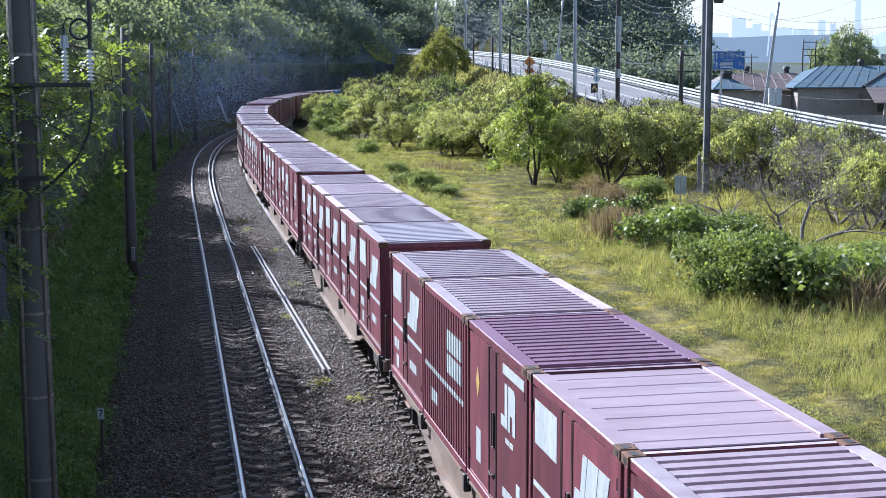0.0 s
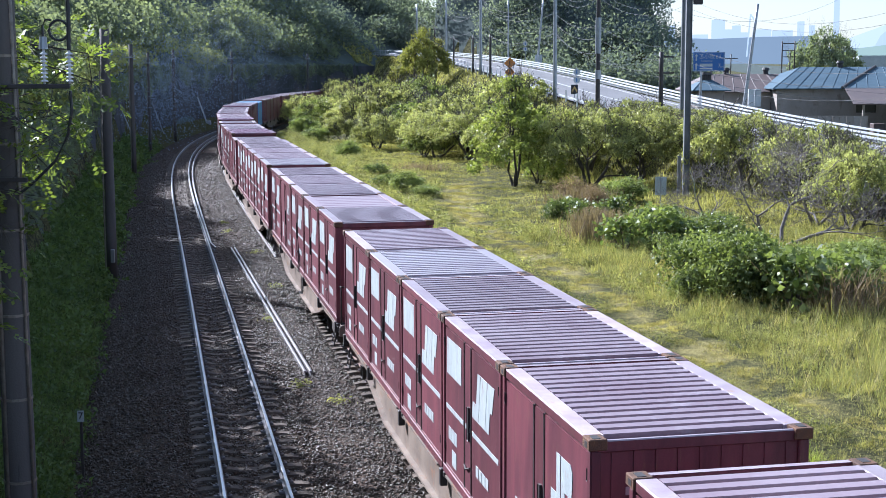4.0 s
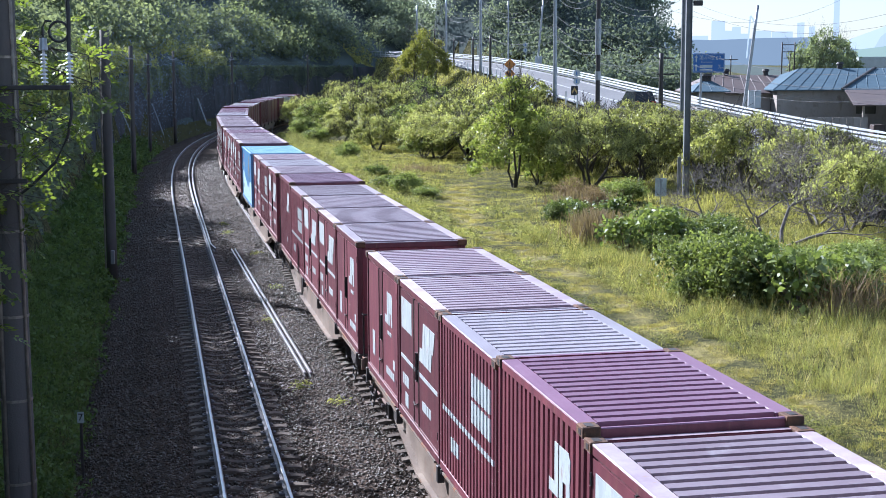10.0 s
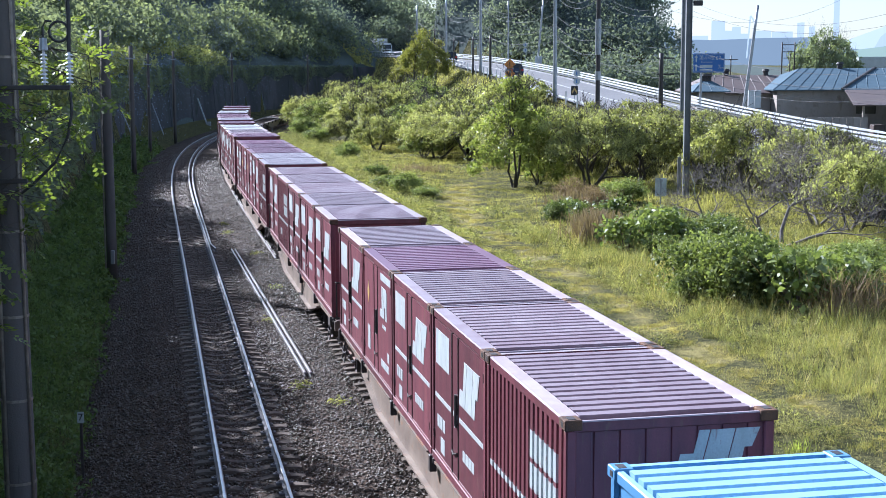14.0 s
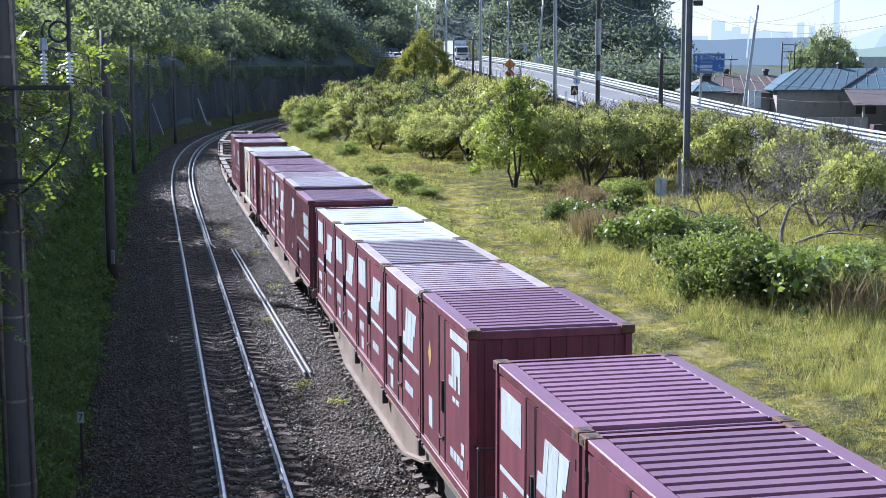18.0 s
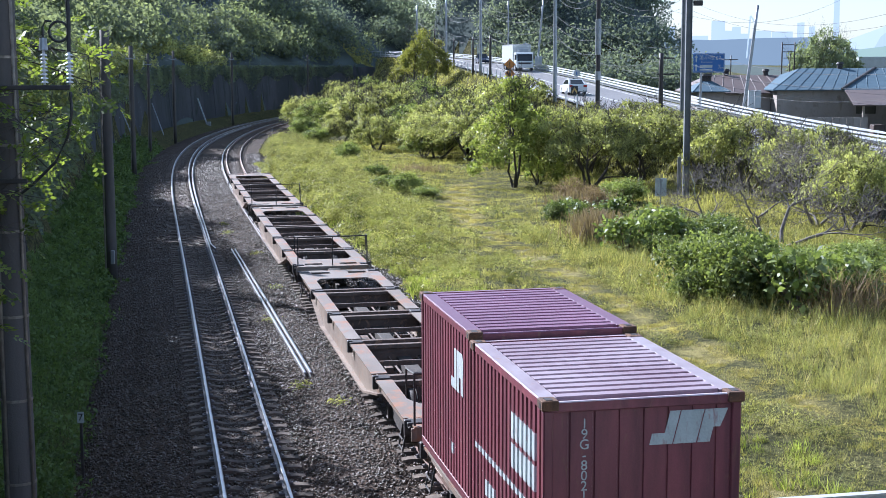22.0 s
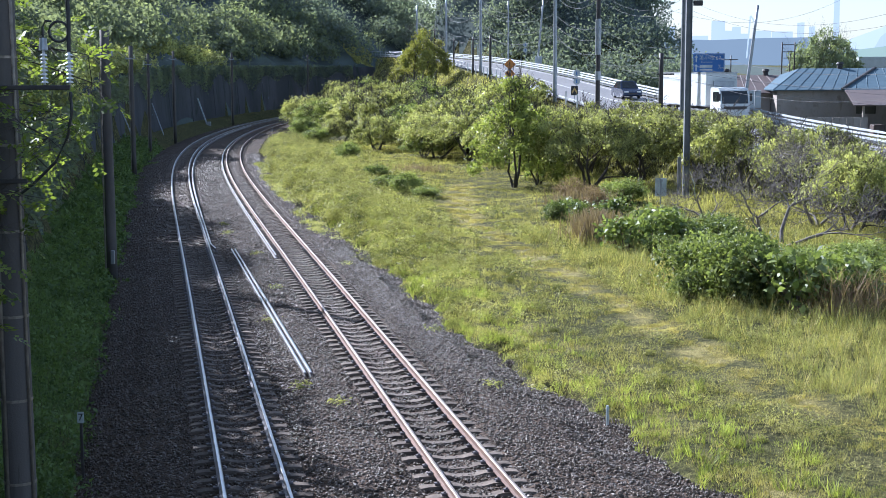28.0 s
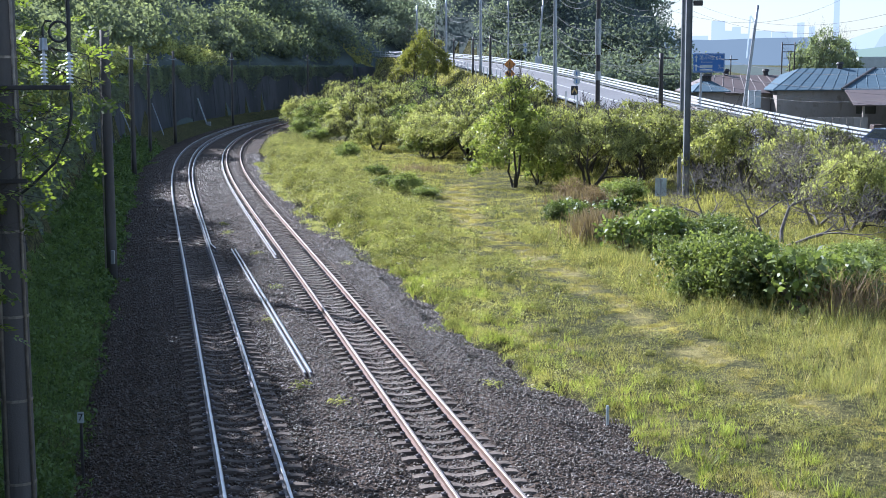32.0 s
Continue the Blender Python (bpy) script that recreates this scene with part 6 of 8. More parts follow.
grass(505, 36000, tall_pick, lambda x, y, lat, s: 1.35 * tall_height(x, y, lat, s), 0.005, THATCH, "seed_stems", "thin pale seed stems above the tall grass", 6)
grass(506, 34000, edge_pick, lambda x, y, lat, s: 0.26 + 0.12 * soft_noise(x, y, 1.3, 2.0), 0.010, LUSH, "lush_tufts", "fresh bright green grass tufts by the ballast", 42, 0.8, 0.10)


def weedy(nr, n):
    x, y = meadow_pick(nr, n * 3)
    k = soft_noise(x, y, 0.55, 5.0) + 0.3 * soft_noise(x, y, 2.1, 7.0) > 0.25
    s, lat = line_coords(x, y)
    k &= lat < 13
    return x[k][:n], y[k][:n]


def weed_leaves(seed, n, name, label, mat, pick, size, low, high):
    nr = np.random.default_rng(seed)
    x, y = pick(nr, n)
    z, worn = land(x, y)
    keep = nr.random(len(x)) > worn * 1.3
    x, y, z = x[keep], y[keep], z[keep]
    p = np.stack([x, y, z + nr.uniform(low, high, len(x)) * (0.5 + 0.5 * soft_noise(x, y, 0.9, 3.0) ** 2)], axis=1)
    tagged(new(name, fast_mesh(name, leaves(nr, p, size * np.clip(0.35 + 0.65 * (p[:, 1] - 22) / 40, 0.4, 1.15), 0.5, up=0.45), 4, mat)), label, "weeds", kind="stuff")


weed_leaves(511, 120000, "meadow_weeds", "leafy green weeds along the track side", WEED, weedy, 0.095, 0.02, 0.6)


def verge_pick(nr, n):
    s, lat = -14 + 120 * nr.random(n) ** 1.4, nr.uniform(-9.9, -6.9, n)
    h = np.interp(s, S_ALL, TH)
    lat = lat + 0.35 * np.sin(s * 0.9)
    return np.interp(s, S_ALL, PX) + lat * np.cos(h), np.interp(s, S_ALL, PY) - lat * np.sin(h)


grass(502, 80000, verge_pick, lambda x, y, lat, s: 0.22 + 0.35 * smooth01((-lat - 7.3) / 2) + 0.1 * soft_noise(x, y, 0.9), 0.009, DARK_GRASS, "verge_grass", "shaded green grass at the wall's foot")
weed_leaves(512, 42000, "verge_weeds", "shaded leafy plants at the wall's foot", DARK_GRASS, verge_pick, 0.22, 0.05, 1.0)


def bank_pick(nr, n):
    d, off = nr.uniform(20, 300, n), -6.6 - 9 * nr.random(n)
    x = np.interp(d, R_D, R_P[:, 0]) - np.interp(d, R_D, R_T[:, 1]) * off
    y = np.interp(d, R_D, R_P[:, 1]) + np.interp(d, R_D, R_T[:, 0]) * off
    return x, y


grass(503, 60000, bank_pick, lambda x, y, lat, s: 0.45 + 0.15 * soft_noise(x, y, 0.5), 0.008, GRASS, "bank_grass", "long grass on the road embankment")


def gap_pick(nr, n):
    k = nr.integers(0, 26, n)
    cs, cl = np.random.default_rng(9).uniform(-12, 40, 26), np.random.default_rng(10).choice([-2.3, -1.6, 1.6, 2.2, 2.8, 3.2], 26)
    s, lat = cs[k] + nr.normal(0, 0.16, n), cl[k] + nr.normal(0, 0.13, n)
    h = np.interp(s, S_ALL, TH)
    return np.interp(s, S_ALL, PX) + lat * np.cos(h), np.interp(s, S_ALL, PY) - lat * np.sin(h)


clump_sh = np.random.default_rng(22)
_ns = 9000
_cs = clump_sh.uniform(34, 82, 60)
_pick = clump_sh.integers(0, 60, _ns)
_s = _cs[_pick] + clump_sh.normal(0, 0.7, _ns)
_l = 1.95 + 0.25 * np.sin(_cs[_pick] * 1.7) + clump_sh.normal(0, 0.16, _ns)
_h = np.interp(_s, S_ALL, TH)
_p = np.stack([np.interp(_s, S_ALL, PX) + _l * np.cos(_h), np.interp(_s, S_ALL, PY) - _l * np.sin(_h), -0.20 + 0.16 * clump_sh.random(_ns)], axis=1)
tagged(new("shoulder_weeds", fast_mesh("shoulder_weeds", leaves(clump_sh, _p, 0.085, 0.45, up=0.4), 4, WEED)), "low weeds creeping over the ballast shoulder", "weeds", kind="stuff")
_nr = np.random.default_rng(21)
_gx, _gy = gap_pick(_nr, 1800)
_p = np.stack([_gx, _gy, -0.17 + 0.12 * _nr.random(1800)], axis=1)
tagged(new("ballast_weeds", fast_mesh("ballast_weeds", leaves(_nr, _p, 0.075, 0.4, up=0.3), 4, WEED)), "small weeds growing in the ballast", "weeds", kind="stuff")


# ---- taller weed clumps ----
def clump_field(seed, n, s0, s1, lat0, wide_, r0, r1, per, leaf, mat, name, label, on_edge=True, slim=0.42):
    nr = np.random.default_rng(seed)
    cs = s0 + (s1 - s0) * nr.random(n) ** 1.15
    cl = (stone_edge(cs) if on_edge else 0.0) + lat0 + wide_ * nr.random(n) ** 1.4
    h = np.interp(cs, S_ALL, TH)
    cx, cy = np.interp(cs, S_ALL, PX) + cl * np.cos(h), np.interp(cs, S_ALL, PY) - cl * np.sin(h)
    cz, cw = land(cx, cy)
    keep = cw < 0.3
    cx, cy, cz = cx[keep], cy[keep], cz[keep]
    n = len(cx)
    r = (r0 + (r1 - r0) * nr.random(n) ** 2) * np.where(cy > 45, 1.15, 0.8)
    d = nr.normal(size=(n, per, 3))
    d[:, :, 2] = np.abs(d[:, :, 2])
    d /= np.linalg.norm(d, axis=2)[:, :, None]
    q = d * (r[:, None] * nr.uniform(0.45, 1.1, (n, per)))[:, :, None] * np.stack([np.ones(n), np.ones(n), nr.uniform(0.6, 1.15, n)], axis=1)[:, None, :]
    q = (q + np.stack([cx, cy, cz], axis=1)[:, None, :]).reshape(-1, 3)
    size = leaf * np.clip(0.32 + 0.68 * (q[:, 1] - 22) / 45, 0.42, 1.15)
    tagged(new(name, fast_mesh(name, leaves(nr, q, size, slim, up=0.2, facing=0.8 * d.reshape(-1, 3)), 4, mat)), label, "weeds", kind="stuff")


clump_field(610, 700, -12, 113, 0.3, 8.5, 0.18, 0.85, 190, 0.10, WEED, "weed_clumps", "rounded clumps of fresh green weeds by the track", slim=0.34)
clump_field(611, 330, 22, 120, 0.1, 3.6, 0.30, 1.0, 230, 0.11, WEED, "bank_weeds", "tall bright green weeds along the bank", slim=0.28)
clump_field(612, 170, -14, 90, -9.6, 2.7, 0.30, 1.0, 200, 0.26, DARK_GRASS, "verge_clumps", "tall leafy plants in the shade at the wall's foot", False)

# ---- poles, signs and wires beside the line ----
def pole(name, x, y, z0, z1, r0, r1, mat, label, category="utility pole", lean=(0, 0), bands=0, group="poles"):
    top = thing(name, label, category, group, Matrix.Translation((x, y, z0)))
    g = Geo()
    h = z1 - z0
    g.tube([(lean[0] * k / 6, lean[1] * k / 6, -0.3 + (h + 0.3) * k / 6) for k in range(7)], [r0 + (r1 - r0) * k / 6 for k in range(7)], 14)
    part("shaft", g, mat, top, smooth=True)
    for k in range(bands):
        z = 0.9 + k * 1.15
        if z < h - 0.3:
            g = Geo()
            r = r0 + (r1 - r0) * z / h + 0.008
            g.tube([(0, 0, z), (0, 0, z + 0.035)], r, 14)
            part("band", g, BAND, top)
    return top


# the near pole with its arms
np_ = pole("line_pole", -5.80, 18.5, -0.3, 12.5, 0.222, 0.172, POLE, "tall round concrete pole with bands, conduit and insulator arms", bands=9)
g = Geo()
g.tube([(0.21, -0.10, 0), (0.185, -0.10, 6), (0.16, -0.10, 12)], 0.022, 8)
g.tube([(-0.12, -0.19, 0), (-0.10, -0.17, 6), (-0.09, -0.16, 12)], 0.03, 8)
part("conduit", g, BAND, np_, smooth=True)
for z, a, b in ((7.36, -0.5, 0.95), (6.14, -0.4, 0.35)):
    g = Geo()
    g.box(a, b, -0.27, -0.22, z + 0.03, z + 0.09, 0.008)
    part("cross_arm", g, DARK, np_)


def insulator(parent, x, y, z, n, r=0.042, up=1):
    g = Geo()
    g.tube([(x, y, z), (x, y, z + up * (0.05 * n + 0.05))], 0.018, 8)
    for k in range(n):
        c = z + up * (0.04 + 0.05 * k)
        g.tube([(x, y, c - 0.012), (x, y, c), (x, y, c + 0.018)], [r, r, r * 0.45], 12)
    part("insulator", g, CERAMIC, parent, "white ribbed insulator", smooth=True)


insulator(np_, 0.95, -0.24, 7.45, 8, 0.05)
insulator(np_, 0.62, -0.24, 7.45, 8, 0.05)
part("insulator_cap", Geo().tube([(0.62, -0.24, 7.9), (0.62, -0.24, 8.06)], [0.06, 0.045], 10), GALV, np_)
g = Geo()
g.tube([(0.95, -0.24, 7.88), (0.96, -0.24, 8.3), (0.95, -0.24, 9.8)], 0.028, 8)
g.tube([(0.95, -0.24, 7.95)] + [(0.83 + 0.125 * math.cos(a), -0.24, 8.14 + 0.13 * math.sin(a)) for a in np.linspace(-0.6, 5.6, 20)], 0.018, 6)
g.tube([(0.62, -0.24, 8.02), (0.62, -0.24, 8.2), (0.66, -0.24, 8.28), (0.74, -0.24, 8.27)], 0.016, 6)
part("black_cable", g, BLACK, np_)
g = Geo()
g.tube([(0.95, -0.24, 7.36), (0.96, -0.24, 7.1), (0.90, -0.24, 6.8), (0.72, -0.22, 6.45), (0.40, -0.2, 6.15), (0.2, -0.2, 6.0)], 0.020, 6)
part("hanging_cable", g, BLACK, np_)

for _s, _z, _r in ((24, 8.7, 0.19), (72.5, 8.85, 0.16), (95, 8.5, 0.12), (118, 9.0, 0.15), (160, 9.2, 0.15), (205, 9.3, 0.15)):
    _p = on_line(_s, -7.15)
    _q = pole("line_pole", _p.x, _p.y, -0.2, _z, _r, _r * 0.85, POLE, "dark weathered concrete pole beside the track", group="poles along the line")
    g = Geo()
    g.tube([(-_r - 0.03, -0.05, 0.1), (-_r - 0.01, -0.05, _z * 0.85)], 0.028, 6)
    part("conduit", g, BAND, _q)
    g = Geo()
    g.box(-0.34, 0.34, -0.25, -0.17, _z - 0.75, _z - 0.67, 0.01)
    part("cross_arm", g, GALV, _q)
    insulator(_q, -0.3, -0.21, _z - 0.66, 2, 0.035)
    insulator(_q, 0.3, -0.21, _z - 0.66, 2, 0.035)
    if _s == 24:
        g = Geo()
        g.box(0.02, 0.16, -0.30, -0.18, 0.45, 0.95, 0.02)
        part("junction_box", g, GALV, _q)


def wire(name, a, b, sag, r, mat, label):
    a, b = Vector(a), Vector(b)
    pts = [a.lerp(b, k / 14) - Vector((0, 0, sag * 4 * (k / 14) * (1 - k / 14))) for k in range(15)]
    g = Geo()
    g.tube(pts, r, 5, caps=False)
    return solid(name, g, mat, label, "cable", "overhead cables")


for _a, _b in ((24, 72.5), (72.5, 118), (118, 160), (160, 205)):
    for _d, _h in ((-0.3, 8.1), (0.3, 8.1)):
        wire("line_wire", on_line(_a, -7.15 + _d, _h), on_line(_b, -7.15 + _d, _h + 0.2), 0.35, 0.008, BLACK, "thin dark wire between line poles")

# slanting stays and pipes on the far wall
for _s, _z0, _z1, _m in ((150, 0.2, 3.4, WHITE), (120, 0.3, 3.6, GALV), (98, 0.3, 3.4, GALV)):
    _a, _b = on_line(_s, -8.6, _z0), on_line(_s + 1.0, -9.9, _z1)
    g = Geo()
    g.tube([_a, _b], 0.09 if _m is WHITE else 0.05, 8)
    solid("wall_stay", g, _m, "slanting pale pipe leaning on the wall", "pipe")
_p = on_line(150, -8.4)
g = Geo()
g.box(-0.3, 0.3, -0.3, 0.3, -0.4, 0.45, 0.03)
solid("concrete_block", g, GALV, "small pale concrete block below the wall", "block", at=Matrix.Translation(_p))

# distance mark
_t = thing("distance_post", "dark thin post with small white number plate", "track sign", at=Matrix.Translation((-6.94, 26.0, -0.35)))
g = Geo()
g.box(-0.025, 0.025, -0.02, 0.02, -0.2, 1.15, 0.004)
part("post", g, DARK, _t)
g = Geo()
g.box(-0.065, 0.065, -0.03, -0.02, 0.98, 1.20, 0.004)
part("plate", g, WHITE, _t)


def lettering(name, text, size, mat, parent, at):
    cu = bpy.data.curves.new(name, "FONT")
    cu.body, cu.size, cu.align_x, cu.align_y, cu.extrude = text, size, "CENTER", "CENTER", 0.002
    cu.materials.append(mat)
    ob = new(name, cu)
    ob.parent = parent
    ob.matrix_basis = at
    return ob


lettering("digit", "7", 0.2, BLACK, _t, pose(0, -0.034, 1.09, 90, 0, 0))
# white posts in the ballast edge
for x, y, h, m in ((3.6, 29.84, 0.5, WHITE), (-17.65, 144.5, 1.6, GALV)):
    _t = thing("marker_post", "short white marker post at the ballast edge", "post", at=Matrix.Translation((x, y, -0.62)))
    g = Geo()
    g.tube([(0, 0, -0.2), (0, 0, h + 0.05)], 0.034, 10)
    part("shaft", g, m, _t)
    g = Geo()
    g.tube([(0, 0, h + 0.03), (0, 0, h + 0.10)], [0.042, 0.024], 10)
    part("cap", g, m, _t)
# notice boards on the meadow
_t = thing("notice_board", "small white double notice board on a post", "sign", at=Matrix.Translation((11.93, 76.0, ground_at(11.93, 76))))
for d in (-0.17, 0.17):
    g = Geo()
    g.box(d - 0.14, d + 0.14, -0.03, 0.0, 0.55, 1.55, 0.006)
    part("board", g, WHITE, _t)
g = Geo()
g.tube([(0, 0.03, -0.2), (0, 0.03, 1.5)], 0.04, 8)
part("post", g, GALV, _t)
# low concrete path behind the bare tree
g = Geo()
g.slab([(20.5, 67.5), (24.5, 61.0), (25.6, 61.6), (21.4, 68.4)], "z", -0.2, 0.22)
solid("concrete_path", g, CONCRETE, "short grey concrete path under the orchard trees", "path", kind="structure")

# the tall steel mast on the meadow
_t = thing("steel_mast", "tall grey square steel mast with climbing pegs", "mast", at=Matrix.Translation((14.05, 80.3, ground_at(14.05, 80.3))))
for a, b, c, d in ((-0.17, -0.15, -0.17, 0.17), (0.15, 0.17, -0.17, 0.17), (-0.15, 0.15, 0.0, 0.02)):
    g = Geo()
    g.box(a, b, c, d, -0.3, 15.0)
    part("flange", g, MAST, _t)
g = Geo()
for z in np.arange(0.5, 14.8, 1.2):
    g.tube([(0.17, 0, z), (0.27, 0, z)], 0.012, 5)
part("climbing_pegs", g, MAST, _t)
g = Geo()
g.box(-0.5, -0.3, -0.05, 0.05, 0.0, 2.4, 0.02)
part("cable_duct", g, MAST, _t)
g = Geo()
g.tube([(0.2, -0.1, 1.6), (0.45, -0.15, 0.9), (0.55, -0.2, -0.1)], 0.03, 6)
part("bent_pipe", g, WHITE, _t)
g = Geo()
g.box(0.25, 0.75, -0.2, 0.2, 11.0, 11.3, 0.03)
part("lamp_head", g, DARK, _t)
g = Geo()
g.tube([(0.2, 0, 11.2), (0.5, 0, 11.2)], 0.03, 6)
part("lamp_arm", g, MAST, _t)

# ---- poles and cables by the road ----
POLES = [("a", 0.6, 215, 18.0, 0.20, GALV), ("b", 4.9, 180, 17.0, 0.20, GALV), ("c", 10.1, 126, 15.0, 0.19, GALV), ("d", 12.3, 111, 14.5, 0.19, DARK),
         ("e", 16.1, 94, 14.5, 0.17, MAST), ("f", -4.5, 250, 18.0, 0.18, GALV), ("g", 10.4, 222, 17.5, 0.13, GALV)]
for _k, x, y, z1, r, m in POLES:
    pole("street_pole", x, y, ground_at(x, y), z1, r, r * 0.8, m, "tall slim pole carrying cables beside the road" if m is GALV else "tall dark pole with pale sleeves beside the road", group="poles along the road")
for x, y, z1, r in ((5.8, 170, 11.0, 0.16), (4.1, 188, 11.2, 0.13), (1.7, 209, 11.5, 0.12), (-1.2, 222, 13.2, 0.14)):
    _q = pole("short_pole", x, y, ground_at(x, y), z1, r, r * 0.9, DARK, "short dark cable pole beside the road", group="short poles along the road")
    g = Geo()
    g.box(-0.6, 0.6, -0.06, 0.06, z1 - ground_at(x, y) - 0.4, z1 - ground_at(x, y) - 0.3, 0.01)
    part("cross_arm", g, DARK, _q)
_q = pole("short_pole", 15.2, 97.5, ground_at(15.2, 97.5), 8.2, 0.17, 0.15, DARK, "short dark pole with two cross arms beside the road", group="short poles along the road")
for z in (0.3, 1.4):
    g = Geo()
    g.box(-0.3, 0.9, -0.05, 0.05, 8.2 - ground_at(15.2, 97.5) - z - 0.1, 8.2 - ground_at(15.2, 97.5) - z, 0.01)
    part("cross_arm", g, DARK, _q)
# sleeves of the dark pole
g = Geo()
for z0, z1 in ((8.2, 11.0), (6.2, 6.9)):
    g.tube([(12.3, 111, z0), (12.3, 111, z1)], 0.23, 12)
solid("pole_sleeve", g, GALV, "pale sleeves round the dark pole", "sleeve")
pole("leaning_pole", 23.1, 108, ground_at(23.1, 108), 11.9, 0.15, 0.10, GALV, "thin pole leaning to one side behind the guard rail", lean=(1.05, 0))
pole("leaning_pole", 13.2, 197, ground_at(13.2, 197), 16.5, 0.16, 0.12, GALV, "pale pole leaning to one side behind the road", lean=(0.9, 0))
CABLE = paint("pale_cable", (0.13, 0.135, 0.14), (0.10, 0.105, 0.11), None, 0.7, 0.0, scale=2, bump=0.0, spec=0.2)
_chain = [(-4.5, 250), (0.6, 215), (4.9, 180), (10.1, 126), (12.3, 111), (16.1, 94), (23.0, 72), (34, 48)]
_level = [[16.6, 15.4, 15.1, 12.4, 12.0], [16.2, 15.3, 14.7, 12.6, 12.1], [15.8, 15.0, 14.6, 12.5, 11.7], [14.2, 13.6, 11.9, 11.0, 10.2], [13.2, 12.6, 10.4, 9.4, 8.3], [11.8, 11.2, 8.6, 7.6, 6.6], [10, 9.4, 6.9, 6.2, 5.6], [9, 8.4, 6.4, 5.6, 5.0]]
for i in range(len(_chain) - 1):
    for k in range(5):
        wire("road_cable", (*_chain[i], _level[i][k]), (*_chain[i + 1], _level[i + 1][k]), (2.1, 1.8, 1.2, 1.1, 1.3)[k] * (1.0 if i < 3 else 0.55), 0.014 if i < 4 else 0.009, CABLE, "thick pale overhead cable sagging between road poles")
for a, b, sg in (((-4.5, 250, 15.0), (-12, 262, 15.5), 1.2), ((5.8, 170, 10.8), (4.1, 188, 11.0), 0.5), ((4.1, 188, 11.0), (1.7, 209, 11.3), 0.7), ((1.7, 209, 11.3), (-1.2, 222, 13.0), 0.5),
                 ((5.8, 170, 10.8), (10.1, 126, 9.6), 0.9), ((12.3, 111, 7.6), (15.2, 97.5, 7.8), 0.4), ((10.1, 126, 9.9), (15.2, 97.5, 6.9), 0.9), ((15.2, 97.5, 7.2), (45, 80, 5.2), 0.9), ((15.2, 97.5, 6.6), (45, 80, 4.4), 0.9), ((12.3, 111, 14.2), (40, 140, 14.0), 3.0)):
    wire("road_cable", a, b, sg, 0.010, CABLE, "pale overhead cable sagging between road poles")

# ---- signs ----
_t = thing("warning_sign", "two rusty orange diamond warning signs on one post", "road sign", at=Matrix.Translation((7.2, 150, ground_at(7.2, 150))))
_b = ground_at(7.2, 150)
g = Geo()
g.tube([(0, 0, -0.2), (0, 0, 8.2 - _b)], 0.05, 8)
part("post", g, GALV, _t)
for z, k in ((7.5, 0.62), (6.55, 0.55)):
    g = Geo()
    c = z - _b
    g.slab([(0, c - k), (k, c), (0, c + k), (-k, c)], "y", -0.10, -0.07)
    part("diamond", g, YELLOW, _t)
    g = Geo()
    g.box(-0.05, 0.05, -0.105, -0.1, c - 0.25, c + 0.28)
    part("symbol_bar", g, BLACK, _t)
_t = thing("direction_sign", "large blue direction sign with white lettering", "road sign", at=Matrix.Translation((22.0, 116, 0)))
g = Geo()
g.box(-1.30, 1.30, -0.05, 0.05, 6.75, 8.32, 0.02)
part("panel", g, SIGN_BLUE, _t)
g = Geo()
g.box(-1.26, 1.26, -0.056, -0.05, 6.79, 6.82)
g.box(-1.26, 1.26, -0.056, -0.05, 8.25, 8.28)
g.box(-1.26, -1.23, -0.056, -0.05, 6.82, 8.25)
g.box(1.23, 1.26, -0.056, -0.05, 6.82, 8.25)
part("border", g, WHITE, _t)
lettering("place_name", "苫小牧", 0.44, WHITE, _t, pose(-0.18, -0.056, 7.93, 90, 0, 0))
lettering("distance", "67", 0.46, WHITE, _t, pose(0.78, -0.056, 7.93, 90, 0, 0))
lettering("distance", "7", 0.46, WHITE, _t, pose(0.86, -0.056, 7.20, 90, 0, 0))
lettering("unit", "km", 0.24, WHITE, _t, pose(1.10, -0.056, 7.86, 90, 0, 0))
lettering("unit", "km", 0.24, WHITE, _t, pose(1.10, -0.056, 7.13, 90, 0, 0))
lettering("latin_name", "Tomakomai", 0.20, WHITE, _t, pose(-0.18, -0.056, 7.60, 90, 0, 0))
for z in (7.14, 6.92):
    g = Geo()
    g.box(-0.75, 0.30, -0.056, -0.05, z, z + (0.24 if z > 7 else 0.12))
    part("name_bar", g, WHITE, _t)
for z in (6.9, 7.62):
    g = Geo()
    g.slab([(-1.10, z), (-0.99, z), (-0.99, z + 0.36), (-0.90, z + 0.36), (-1.045, z + 0.56), (-1.19, z + 0.36), (-1.10, z + 0.36)], "y", -0.056, -0.05)
    part("arrow", g, WHITE, _t)
g = Geo()
g.tube([(-0.6, 0.12, ground_at(22, 116) - 0.2), (-0.6, 0.12, 8.3)], 0.09, 10)
part("post", g, GALV, _t)
